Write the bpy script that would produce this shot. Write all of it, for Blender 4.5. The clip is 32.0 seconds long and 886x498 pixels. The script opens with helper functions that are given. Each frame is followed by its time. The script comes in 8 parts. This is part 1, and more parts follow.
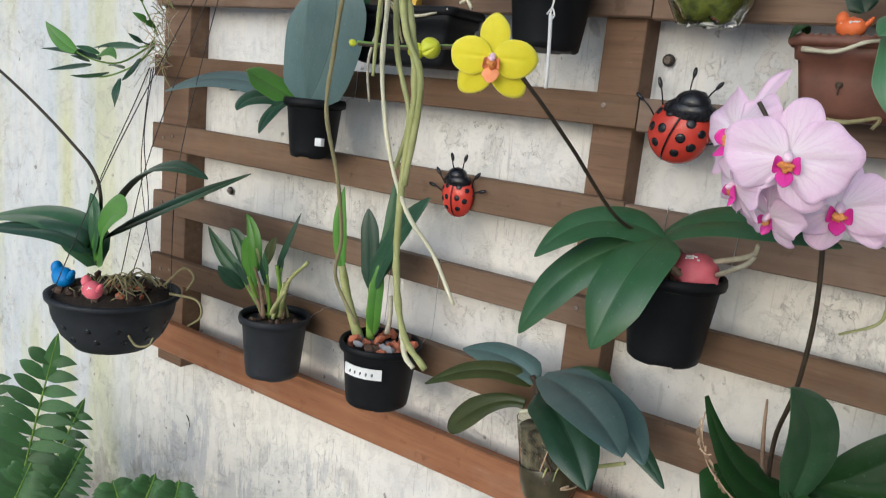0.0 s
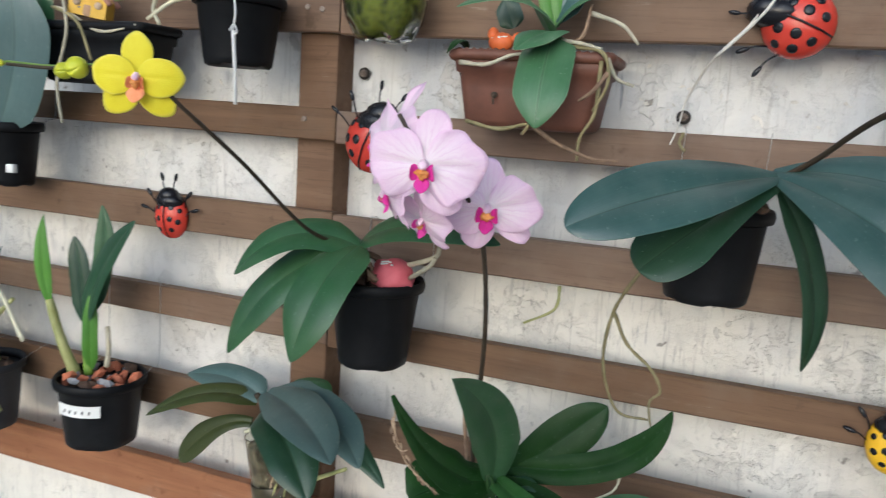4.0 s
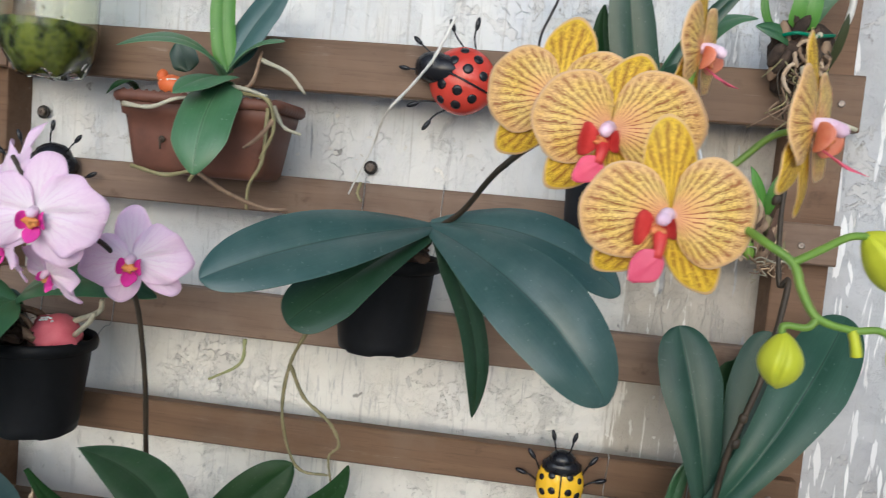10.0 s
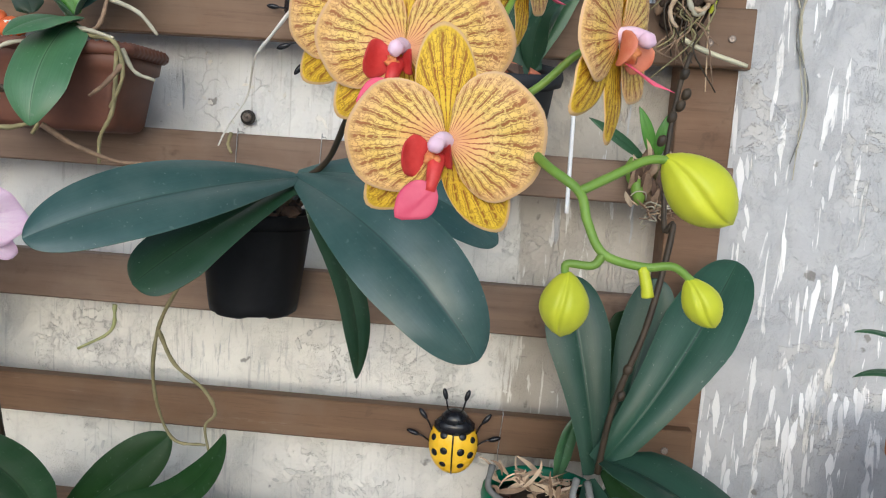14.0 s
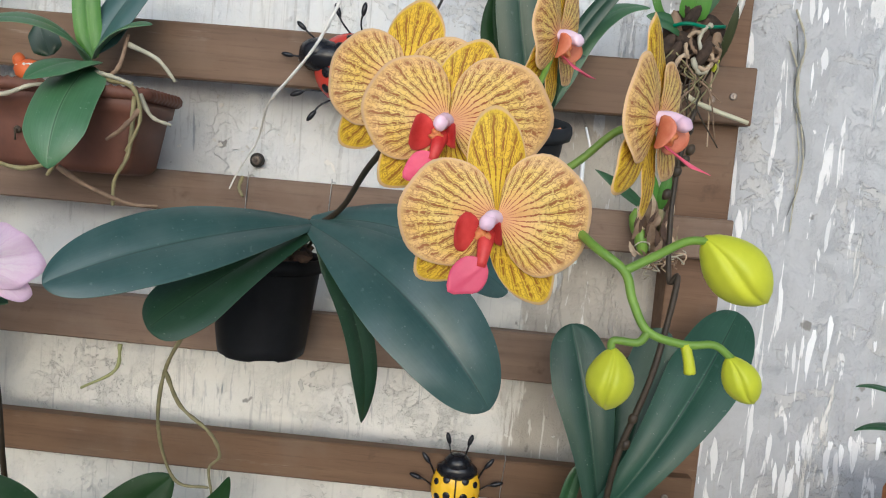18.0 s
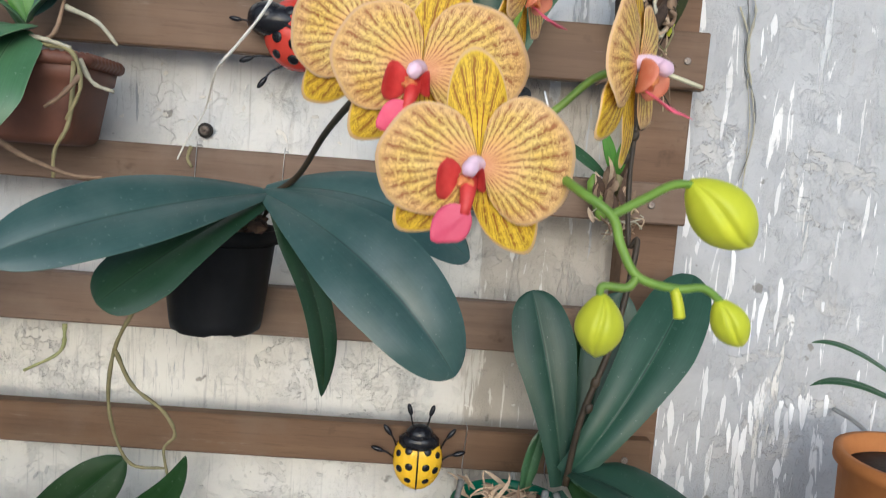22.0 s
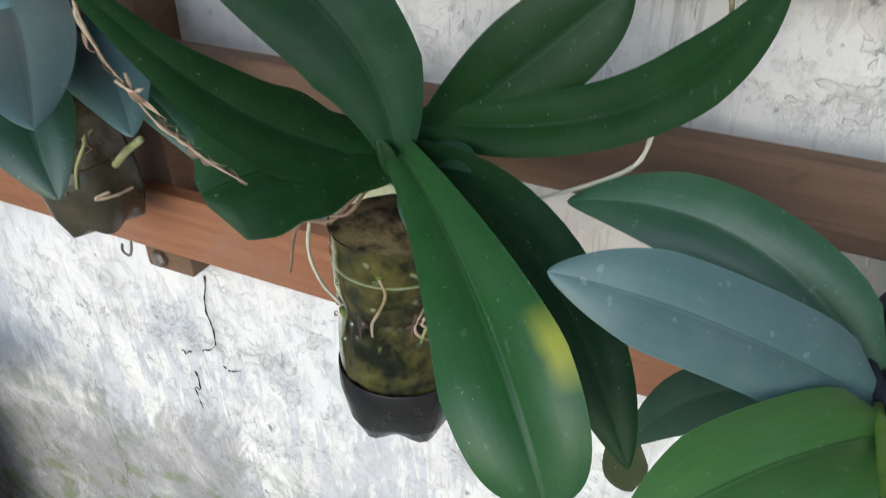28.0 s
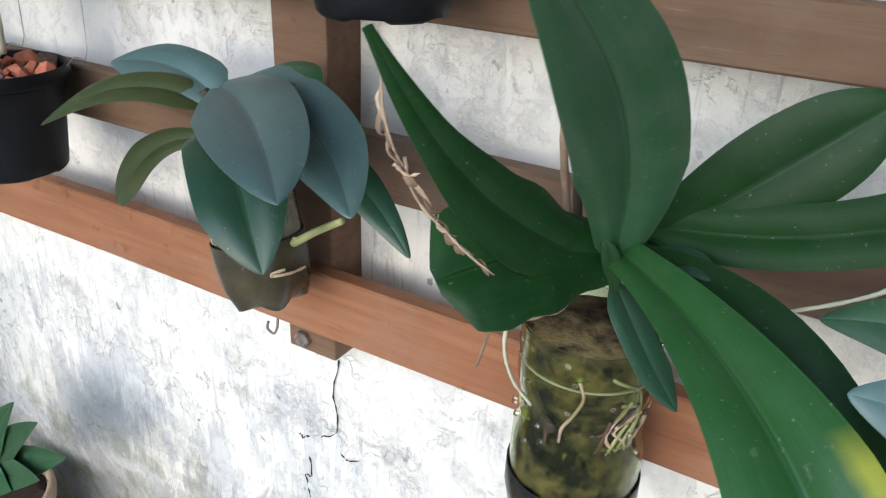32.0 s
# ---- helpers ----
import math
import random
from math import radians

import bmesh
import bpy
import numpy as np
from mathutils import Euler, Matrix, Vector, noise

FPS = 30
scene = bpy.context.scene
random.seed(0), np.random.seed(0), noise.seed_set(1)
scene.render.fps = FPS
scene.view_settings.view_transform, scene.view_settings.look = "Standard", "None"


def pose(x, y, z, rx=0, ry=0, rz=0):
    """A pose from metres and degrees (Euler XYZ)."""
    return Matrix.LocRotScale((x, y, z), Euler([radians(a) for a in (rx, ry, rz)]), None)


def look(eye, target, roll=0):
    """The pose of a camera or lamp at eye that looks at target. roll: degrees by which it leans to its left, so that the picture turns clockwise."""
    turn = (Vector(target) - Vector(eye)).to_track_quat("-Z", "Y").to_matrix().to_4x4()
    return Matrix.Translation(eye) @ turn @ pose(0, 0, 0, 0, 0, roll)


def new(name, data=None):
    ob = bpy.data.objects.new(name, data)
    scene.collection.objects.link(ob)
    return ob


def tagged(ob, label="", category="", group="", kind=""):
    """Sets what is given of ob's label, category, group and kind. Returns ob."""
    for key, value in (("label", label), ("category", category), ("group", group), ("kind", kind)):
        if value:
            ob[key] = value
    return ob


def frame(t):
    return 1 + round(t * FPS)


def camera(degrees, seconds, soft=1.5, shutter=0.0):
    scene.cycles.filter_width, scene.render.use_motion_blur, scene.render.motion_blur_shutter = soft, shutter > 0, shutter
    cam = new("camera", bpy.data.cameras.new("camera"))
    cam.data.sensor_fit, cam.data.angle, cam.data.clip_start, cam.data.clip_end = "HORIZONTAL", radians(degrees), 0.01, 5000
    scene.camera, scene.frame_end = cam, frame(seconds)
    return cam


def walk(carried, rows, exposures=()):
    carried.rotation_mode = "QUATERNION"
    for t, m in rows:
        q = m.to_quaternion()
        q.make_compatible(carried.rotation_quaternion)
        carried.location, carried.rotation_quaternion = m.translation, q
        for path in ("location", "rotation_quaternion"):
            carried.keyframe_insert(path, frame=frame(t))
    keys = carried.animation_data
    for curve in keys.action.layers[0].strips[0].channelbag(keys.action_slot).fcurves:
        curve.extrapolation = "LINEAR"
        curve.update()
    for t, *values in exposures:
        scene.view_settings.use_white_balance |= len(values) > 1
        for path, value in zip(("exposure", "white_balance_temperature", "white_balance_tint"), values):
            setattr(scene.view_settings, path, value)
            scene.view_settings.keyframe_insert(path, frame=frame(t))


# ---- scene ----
cam = camera(59.88, 32.0, soft=1.1, shutter=0.5)
PATH = [
    (0, (1.5168, -1.2091, 1.5136), (0.3899, 0.3942, 1.1143), 5.57),
    (0.5, (1.5151, -1.2076, 1.5146), (0.4030, 0.3948, 1.0726), 5.24),
    (1, (1.5334, -1.2118, 1.5175), (0.4263, 0.3962, 1.0830), 5.21),
    (1.5, (1.5595, -1.2043, 1.5179), (0.5262, 0.4552, 1.0957), 5.31),
    (2, (1.6040, -1.1896, 1.5224), (0.7087, 0.5464, 1.0928), 5.34),
    (2.5, (1.6344, -1.1996, 1.5314), (0.7647, 0.5680, 1.1860), 4.06),
    (3, (1.6386, -1.1715, 1.5338), (0.8710, 0.6190, 1.0812), 2.75),
    (3.5, (1.6426, -1.1671, 1.5262), (0.8909, 0.6551, 1.1877), 3.81),
    (4, (1.6511, -1.1448, 1.5317), (0.9549, 0.7001, 1.1976), 3.77),
    (4.5, (1.6479, -1.1387, 1.5117), (1.0881, 0.7594, 1.2217), 5.38),
    (6.5, (1.6734, -1.1656, 1.5135), (0.9892, 0.7031, 1.3132), 5.05),
    (7, (1.6803, -1.1479, 1.5157), (0.9308, 0.6994, 1.3556), 4.75),
    (7.5, (1.6888, -1.1503, 1.5193), (0.9573, 0.7055, 1.3747), 4.36),
    (8, (1.6972, -1.1415, 1.5223), (1.0136, 0.7297, 1.3451), 4.11),
    (8.5, (1.7103, -1.1363, 1.5239), (1.1255, 0.7664, 1.3295), 4.61),
    (9, (1.7294, -1.1265, 1.5272), (1.2349, 0.8013, 1.3295), 4.70),
    (9.5, (1.7711, -1.1031, 1.5370), (1.4421, 0.8607, 1.3496), 5.09),
    (10, (1.8113, -1.0757, 1.5453), (1.5696, 0.9019, 1.3697), 5.07),
    (10.5, (1.8645, -1.0591, 1.5509), (1.6121, 0.9184, 1.3909), 4.75),
    (11, (1.8750, -1.0439, 1.5506), (1.6891, 0.9450, 1.4508), 4.00),
    (11.5, (1.8887, -1.0343, 1.5432), (1.7407, 0.9529, 1.3731), 3.84),
    (12, (1.8948, -1.0353, 1.5498), (1.7476, 0.9519, 1.3788), 3.75),
    (12.5, (1.8915, -1.0159, 1.5359), (1.7579, 0.9676, 1.3175), 3.74),
    (13, (1.8943, -1.0120, 1.5366), (1.7644, 0.9681, 1.2872), 3.73),
    (13.5, (1.9004, -1.0106, 1.5368), (1.7852, 0.9686, 1.2726), 3.97),
    (15.5, (1.8812, -1.0230, 1.5294), (1.7295, 0.9529, 1.2599), 4.10),
    (16, (1.8762, -1.0123, 1.5258), (1.7533, 0.9660, 1.2589), 5.20),
    (16.5, (1.8528, -1.0081, 1.5217), (1.7592, 0.9715, 1.2523), 5.83),
    (17, (1.8527, -1.0133, 1.5293), (1.7334, 0.9715, 1.3140), 5.75),
    (17.5, (1.8641, -1.0312, 1.5501), (1.7453, 0.9582, 1.3822), 5.37),
    (18, (1.8670, -1.0265, 1.5548), (1.7865, 0.9632, 1.3686), 5.05),
    (18.5, (1.8700, -1.0297, 1.5522), (1.7428, 0.9598, 1.3921), 5.12),
    (19, (1.8626, -1.0267, 1.5442), (1.7527, 0.9638, 1.3828), 5.64),
    (19.5, (1.8532, -1.0137, 1.5348), (1.7846, 0.9746, 1.3298), 5.65),
    (20, (1.8533, -1.0165, 1.5354), (1.7977, 0.9698, 1.3082), 5.68),
    (20.5, (1.8603, -1.0154, 1.5384), (1.8709, 0.9696, 1.2945), 5.70),
    (21, (1.8553, -1.0238, 1.5403), (1.8386, 0.9692, 1.3745), 5.68),
    (21.5, (1.8511, -1.0149, 1.5499), (1.8628, 0.9759, 1.3586), 5.71),
    (22, (1.8519, -1.0149, 1.5381), (1.9172, 0.9714, 1.3138), 4.40),
    (22.5, (1.8306, -1.0432, 1.4881), (1.8616, 0.9453, 1.2767), 6.11),
    (23, (1.8208, -1.0424, 1.4733), (1.8369, 0.9373, 1.1894), 6.33),
    (23.5, (1.8030, -1.0495, 1.4609), (1.7709, 0.9235, 1.1351), 6.31),
    (24, (1.8205, -1.0202, 1.4482), (1.8321, 0.9204, 0.9645), 5.45),
    (24.5, (1.8490, -0.9918, 1.4184), (1.8674, 0.9334, 0.8769), 4.12),
    (25, (1.8747, -0.9715, 1.3727), (1.9471, 0.9617, 0.8650), 3.03),
    (25.5, (1.8619, -0.9457, 1.3929), (1.8944, 0.9443, 0.7395), 3.22),
    (26, (1.7540, -0.9214, 1.3508), (1.6315, 0.9477, 0.6498), 3.85),
    (26.5, (1.6517, -0.8154, 1.3317), (1.1255, 0.9765, 0.6160), 2.46),
    (28.5, (1.6161, -0.5558, 1.2521), (0.9149, 0.9069, 0.0821), -0.74),
    (29, (1.6182, -0.5399, 1.2380), (0.9555, 0.9329, 0.0583), 0.33),
    (29.5, (1.6222, -0.5388, 1.2597), (0.7727, 0.9894, 0.2885), -4.05),
    (30, (1.6094, -0.5559, 1.2809), (0.6759, 0.9916, 0.4244), -4.16),
    (30.5, (1.5928, -0.5671, 1.2847), (0.6526, 0.9659, 0.4094), -4.10),
    (31, (1.5575, -0.5923, 1.2791), (0.6427, 0.9443, 0.3835), -1.30),
    (31.5, (1.5326, -0.6159, 1.2759), (0.6328, 0.9283, 0.3783), 0.13),
    (32, (1.5084, -0.6356, 1.2671), (0.6263, 0.9246, 0.3795), 2.42),
]
walk(cam, [(t, look(eye, target, roll)) for t, eye, target, roll in PATH],
     exposures=((0.0, -0.36, 5390, 8), (2.0, -0.22, 5300, 8), (3.0, -0.22, 5290, 8), (7.0, -0.26, 5290, 8), (8.0, -0.34, 5290, 8), (9.0, -0.26, 5290, 8), (10.0, -0.26, 5290, 8), (11.0, -0.36, 5320, 8), (12.0, -0.40, 5340, 8), (13.0, -0.28, 5340, 8), (16.0, -0.18, 5340, 8), (18.0, -0.33, 5340, 8), (20.0, -0.48, 5390, 8), (21.0, -0.26, 5360, 8), (22.0, -0.20, 5340, 8), (24.0, -0.06, 5240, 8), (26.0, -0.26, 5190, 8), (29.0, -0.12, 5040, 8), (30.0, 0.06, 5040, 8), (32.0, 0.08, 5090, 8)))

# ---- daylight: bright, hazy sky over an open yard ----
world = bpy.data.worlds.new("sky")
scene.world = world
world.use_nodes = True
wn, wl = world.node_tree.nodes, world.node_tree.links
sky = wn.new("ShaderNodeTexSky")
sky.sky_type = 'NISHITA'
sky.sun_disc = False
sky.sun_elevation = radians(13)
sky.sun_rotation = radians(181)
sky.dust_density = 4.0
sky.air_density = 1.0
soft = wn.new("ShaderNodeHueSaturation")
soft.inputs["Saturation"].default_value = 0.9
wl.new(sky.outputs[0], soft.inputs["Color"])
wl.new(soft.outputs[0], wn["Background"].inputs["Color"])
wn["Background"].inputs["Strength"].default_value = 0.135
sun_data = bpy.data.lights.new("sun", "SUN")
sun_data.energy = 2.75
sun_data.angle = radians(80)
sun_data.color = (1.0, 0.98, 0.95)
sun = new("sun", sun_data)
sun.matrix_world = look((1.3, -5.0, 2.155), (1.4, 0.0, 1.0))


# ---- materials ----
def mat(name, colour, rough=0.6, metal=0.0, spec=0.5):
    m = bpy.data.materials.new(name)
    m.use_nodes = True
    b = m.node_tree.nodes["Principled BSDF"]
    b.inputs["Base Color"].default_value = (*colour, 1)
    b.inputs["Roughness"].default_value = rough
    b.inputs["Metallic"].default_value = metal
    b.inputs["Specular IOR Level"].default_value = spec
    return m


class G:
    """Short-hand for building a node graph on a principled material."""

    def __init__(self, m):
        self.t = m.node_tree
        self.b = m.node_tree.nodes["Principled BSDF"]

    def node(self, kind, **ins):
        n = self.t.nodes.new(kind)
        for k, v in ins.items():
            self.put(n, k.replace("_", " "), v)
        return n

    def put(self, n, key, v):
        sock = n.inputs[int(key)] if key.isdigit() else n.inputs[key]
        if isinstance(v, bpy.types.NodeSocket):
            self.t.links.new(v, sock)
        else:
            sock.default_value = v

    def link(self, a, key):
        self.t.links.new(a, self.b.inputs[key])

    def obj(self, scale=(1, 1, 1), rot=(0, 0, 0)):
        c = self.t.nodes.new("ShaderNodeTexCoord")
        mp = self.t.nodes.new("ShaderNodeMapping")
        mp.inputs["Scale"].default_value = scale
        mp.inputs["Rotation"].default_value = rot
        self.t.links.new(c.outputs["Object"], mp.inputs["Vector"])
        return mp.outputs[0]

    def uv(self, scale=(1, 1, 1)):
        c = self.t.nodes.new("ShaderNodeTexCoord")
        mp = self.t.nodes.new("ShaderNodeMapping")
        mp.inputs["Scale"].default_value = scale
        self.t.links.new(c.outputs["UV"], mp.inputs["Vector"])
        return mp.outputs[0]

    def noise(self, vec, scale, detail=4.0, rough=0.55, dist=0.0):
        n = self.t.nodes.new("ShaderNodeTexNoise")
        n.inputs["Scale"].default_value = scale
        n.inputs["Detail"].default_value = detail
        n.inputs["Roughness"].default_value = rough
        n.inputs["Distortion"].default_value = dist
        self.t.links.new(vec, n.inputs["Vector"])
        return n.outputs["Fac"]

    def ramp(self, fac, *stops):
        r = self.t.nodes.new("ShaderNodeValToRGB")
        el = r.color_ramp.elements
        while len(el) < len(stops):
            el.new(0.5)
        for e, (p, c) in zip(el, stops):
            e.position = p
            e.color = (*c, 1) if isinstance(c, tuple) else (c, c, c, 1)
        self.t.links.new(fac, r.inputs[0])
        return r.outputs[0]

    def mix(self, fac, a, b, kind="MIX"):
        n = self.t.nodes.new("ShaderNodeMix")
        n.data_type, n.blend_type = "RGBA", kind
        for sock, v in ((n.inputs[0], fac), (n.inputs[6], a), (n.inputs[7], b)):
            if isinstance(v, bpy.types.NodeSocket):
                self.t.links.new(v, sock)
            elif isinstance(v, tuple):
                sock.default_value = (*v, 1)
            else:
                sock.default_value = v
        return n.outputs[2]

    def math(self, op, a, b=0.0, c=None):
        n = self.t.nodes.new("ShaderNodeMath")
        n.operation = op
        for sock, v in zip(n.inputs, (a, b) if c is None else (a, b, c)):
            if isinstance(v, bpy.types.NodeSocket):
                self.t.links.new(v, sock)
            else:
                sock.default_value = v
        return n.outputs[0]

    def split(self, vec):
        n = self.t.nodes.new("ShaderNodeSeparateXYZ")
        self.t.links.new(vec, n.inputs[0])
        return n.outputs

    def rand(self):
        return self.t.nodes.new("ShaderNodeObjectInfo").outputs["Random"]

    def bump(self, height, strength=0.3, dist=0.002):
        n = self.t.nodes.new("ShaderNodeBump")
        n.inputs["Strength"].default_value = strength
        n.inputs["Distance"].default_value = dist
        self.t.links.new(height, n.inputs["Height"])
        self.t.links.new(n.outputs[0], self.b.inputs["Normal"])


def wall_material():
    """Old lime-painted render: yellowed white paint, grey cement where it flaked off in vertical drips."""
    m = mat("flaking_painted_render", (0.7, 0.68, 0.62), 0.88, spec=0.25)
    g = G(m)
    p = g.obj()
    x, y, z = g.split(p)
    big = g.noise(g.obj((1, 1, 0.7)), 2.2, 5, 0.6)
    streak = g.noise(g.obj((26, 1, 3.0)), 1.0, 6, 0.65, 0.3)
    fine = g.noise(p, 70, 6, 0.7)
    mott = g.noise(p, 9, 6, 0.65, 0.4)
    scuff = g.noise(g.obj((1.6, 1, 1)), 17, 7, 0.72, 0.25)
    paint = g.ramp(big, (0.3, (0.72, 0.705, 0.68)), (0.5, (0.82, 0.79, 0.715)), (0.72, (0.86, 0.83, 0.74)))
    paint = g.mix(g.math("MULTIPLY", g.ramp(mott, (0.42, 0.0), (0.72, 1.0)), 0.28), paint, (0.64, 0.62, 0.57))
    paint = g.mix(g.math("MULTIPLY", g.ramp(scuff, (0.52, 0.0), (0.7, 1.0)), 0.4), paint, (0.58, 0.565, 0.53))
    # blue-grey mixed in with height, in uneven upright streaks
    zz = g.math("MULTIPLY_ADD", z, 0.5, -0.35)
    upper_grey = g.math("MULTIPLY", g.ramp(zz, (0.28, 0.0), (0.48, 1.0)), g.ramp(g.noise(g.obj((7, 1, 1.2)), 1.0, 5, 0.6), (0.35, 0.25), (0.65, 0.95)))
    paint = g.mix(upper_grey, paint, (0.66, 0.68, 0.705))
    cement = g.ramp(mott, (0.3, (0.43, 0.435, 0.44)), (0.7, (0.57, 0.575, 0.58)))
    # bare cement towards the near end, with drips of paint left on it; worn, softer grey towards the foot
    edge = g.math("MULTIPLY_ADD", g.math("SUBTRACT", big, 0.5), 0.5, x)
    right = g.ramp(g.math("ADD", edge, -1.75), (0.2, 0.0), (0.42, 0.62), (0.8, 0.95))
    t = g.math("ADD", right, g.math("MULTIPLY", g.math("SUBTRACT", big, 0.5), 0.9))
    mask = g.ramp(g.math("ADD", g.math("MULTIPLY", g.math("SUBTRACT", streak, 0.5), 2.0), t), (0.40, 0.0), (0.45, 1.0))
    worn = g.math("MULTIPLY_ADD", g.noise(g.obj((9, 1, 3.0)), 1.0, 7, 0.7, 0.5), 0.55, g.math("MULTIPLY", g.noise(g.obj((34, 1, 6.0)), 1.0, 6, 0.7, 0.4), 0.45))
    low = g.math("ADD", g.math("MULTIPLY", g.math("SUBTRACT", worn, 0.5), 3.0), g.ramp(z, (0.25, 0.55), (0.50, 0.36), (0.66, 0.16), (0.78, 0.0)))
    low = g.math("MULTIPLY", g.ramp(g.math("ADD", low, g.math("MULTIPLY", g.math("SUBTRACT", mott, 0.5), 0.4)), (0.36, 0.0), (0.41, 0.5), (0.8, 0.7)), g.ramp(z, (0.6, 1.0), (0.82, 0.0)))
    hair = g.ramp(g.noise(g.obj((120, 1, 5)), 1.0, 3, 0.6, 0.3), (0.58, 0.0), (0.66, 0.5))
    paint = g.mix(g.math("MULTIPLY", hair, g.ramp(big, (0.45, 0.0), (0.6, 1.0))), paint, (0.46, 0.44, 0.40))
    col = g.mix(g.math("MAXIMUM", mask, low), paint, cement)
    drip = g.ramp(g.noise(g.obj((48, 1, 4.5)), 1.0, 3, 0.55), (0.67, 0.0), (0.70, 1.0))
    col = g.mix(g.math("MULTIPLY", drip, g.ramp(mott, (0.4, 0.1), (0.6, 0.45))), col, (0.42, 0.40, 0.36))
    near = g.ramp(x, (2.18, 0.0), (2.2, 0.05), (2.36, 0.05), (2.5, 0.0))
    near = g.math("SUBTRACT", near, g.ramp(z, (1.25, 0.0), (1.5, 0.05)))
    left_on = g.ramp(g.math("ADD", near, g.noise(g.obj((60, 1, 9)), 1.0, 4, 0.6, 0.6)), (0.60, 0.0), (0.625, 1.0))
    col = g.mix(g.math("MULTIPLY", left_on, mask), col, (0.84, 0.83, 0.81))
    # tan bare render in front of the near batten, with a ragged upright edge
    tan_n = g.math("MULTIPLY_ADD", g.math("SUBTRACT", g.noise(g.obj((22, 1, 3.5)), 1.0, 5, 0.7), 0.5), 0.16, x)
    tan = g.math("MULTIPLY", g.ramp(g.math("ADD", tan_n, -1.5), (0.425, 0.0), (0.435, 1.0)), g.ramp(x, (0.0, 1.0), (1.0, 1.0)))
    tan = g.math("MULTIPLY", tan, g.math("MULTIPLY", g.math("LESS_THAN", x, 2.17), g.math("LESS_THAN", z, 1.66)))
    dab = g.ramp(g.noise(g.obj((70, 1, 10)), 1.0, 4, 0.6, 0.4), (0.60, 1.0), (0.63, 0.0))
    col = g.mix(g.math("MULTIPLY", g.math("MULTIPLY", tan, dab), 0.85), col, g.ramp(mott, (0.35, (0.43, 0.385, 0.31)), (0.65, (0.56, 0.51, 0.43))))
    # clusters of fine upright scratches
    scratch = g.math("MULTIPLY", g.ramp(g.noise(g.obj((150, 1, 13)), 1.0, 4, 0.65, 0.5), (0.57, 0.0), (0.62, 1.0)), g.ramp(g.noise(g.obj((1.3, 1, 1)), 4.2, 3, 0.5), (0.52, 0.0), (0.60, 1.0)))
    col = g.mix(g.math("MULTIPLY", scratch, 0.55), col, (0.47, 0.455, 0.43))
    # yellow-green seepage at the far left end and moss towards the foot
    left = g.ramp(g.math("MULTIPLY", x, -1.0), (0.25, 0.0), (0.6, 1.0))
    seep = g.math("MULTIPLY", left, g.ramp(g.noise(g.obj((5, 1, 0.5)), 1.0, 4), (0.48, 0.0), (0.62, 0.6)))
    # blue-grey streaks that also tone the paint down for that end's shade
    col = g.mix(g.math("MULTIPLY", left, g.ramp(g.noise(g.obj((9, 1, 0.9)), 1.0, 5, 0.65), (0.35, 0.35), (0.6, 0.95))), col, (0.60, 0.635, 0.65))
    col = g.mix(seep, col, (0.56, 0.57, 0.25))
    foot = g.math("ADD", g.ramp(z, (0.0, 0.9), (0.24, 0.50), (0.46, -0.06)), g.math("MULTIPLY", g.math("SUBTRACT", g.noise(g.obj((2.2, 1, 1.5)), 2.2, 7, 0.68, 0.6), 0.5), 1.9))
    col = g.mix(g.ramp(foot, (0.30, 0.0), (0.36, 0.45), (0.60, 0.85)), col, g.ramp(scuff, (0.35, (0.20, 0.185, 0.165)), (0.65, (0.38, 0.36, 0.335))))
    moss = g.math("MULTIPLY", g.ramp(z, (0.15, 1.0), (0.50, 0.0)), g.ramp(g.noise(p, 16, 6, 0.7, 0.4), (0.50, 0.0), (0.60, 0.75)))
    col = g.mix(moss, col, (0.20, 0.23, 0.09))
    spots = g.ramp(g.noise(p, 34, 3, 0.5), (0.70, 0.0), (0.74, 0.75))
    col = g.mix(spots, col, (0.22, 0.2, 0.17))
    # crazed patches where the paint lifts
    vor = g.t.nodes.new("ShaderNodeTexVoronoi")
    vor.feature = 'DISTANCE_TO_EDGE'
    vor.inputs["Scale"].default_value = 34.0
    shake = g.node("ShaderNodeVectorMath")
    wob = g.t.nodes.new("ShaderNodeTexNoise")
    wob.inputs["Scale"].default_value = 18.0
    wob.inputs["Detail"].default_value = 4.0
    sc = g.node("ShaderNodeVectorMath")
    sc.operation = 'SCALE'
    sc.inputs["Scale"].default_value = 0.06
    g.t.links.new(p, wob.inputs["Vector"])
    g.t.links.new(wob.outputs["Color"], sc.inputs[0])
    g.t.links.new(p, shake.inputs[0])
    g.t.links.new(sc.outputs[0], shake.inputs[1])
    g.t.links.new(shake.outputs[0], vor.inputs["Vector"])
    patch = g.ramp(g.noise(g.obj((1, 1, 1.4)), 5.5, 5, 0.65), (0.57, 0.0), (0.62, 1.0))
    some = g.ramp(g.noise(p, 21, 3, 0.6), (0.48, 0.0), (0.56, 1.0))
    craze = g.math("MULTIPLY", g.ramp(vor.outputs["Distance"], (0.0, 1.0), (0.05, 0.0)), g.math("MULTIPLY", patch, some))
    col = g.mix(g.math("MULTIPLY", craze, 0.35), col, (0.38, 0.365, 0.34))
    lift = g.noise(g.obj((1, 1, 1.25)), 15, 7, 0.68, 0.5)
    where = g.ramp(g.noise(g.obj((1, 1, 1.5)), 3.1, 4, 0.6), (0.50, 0.0), (0.58, 1.0))
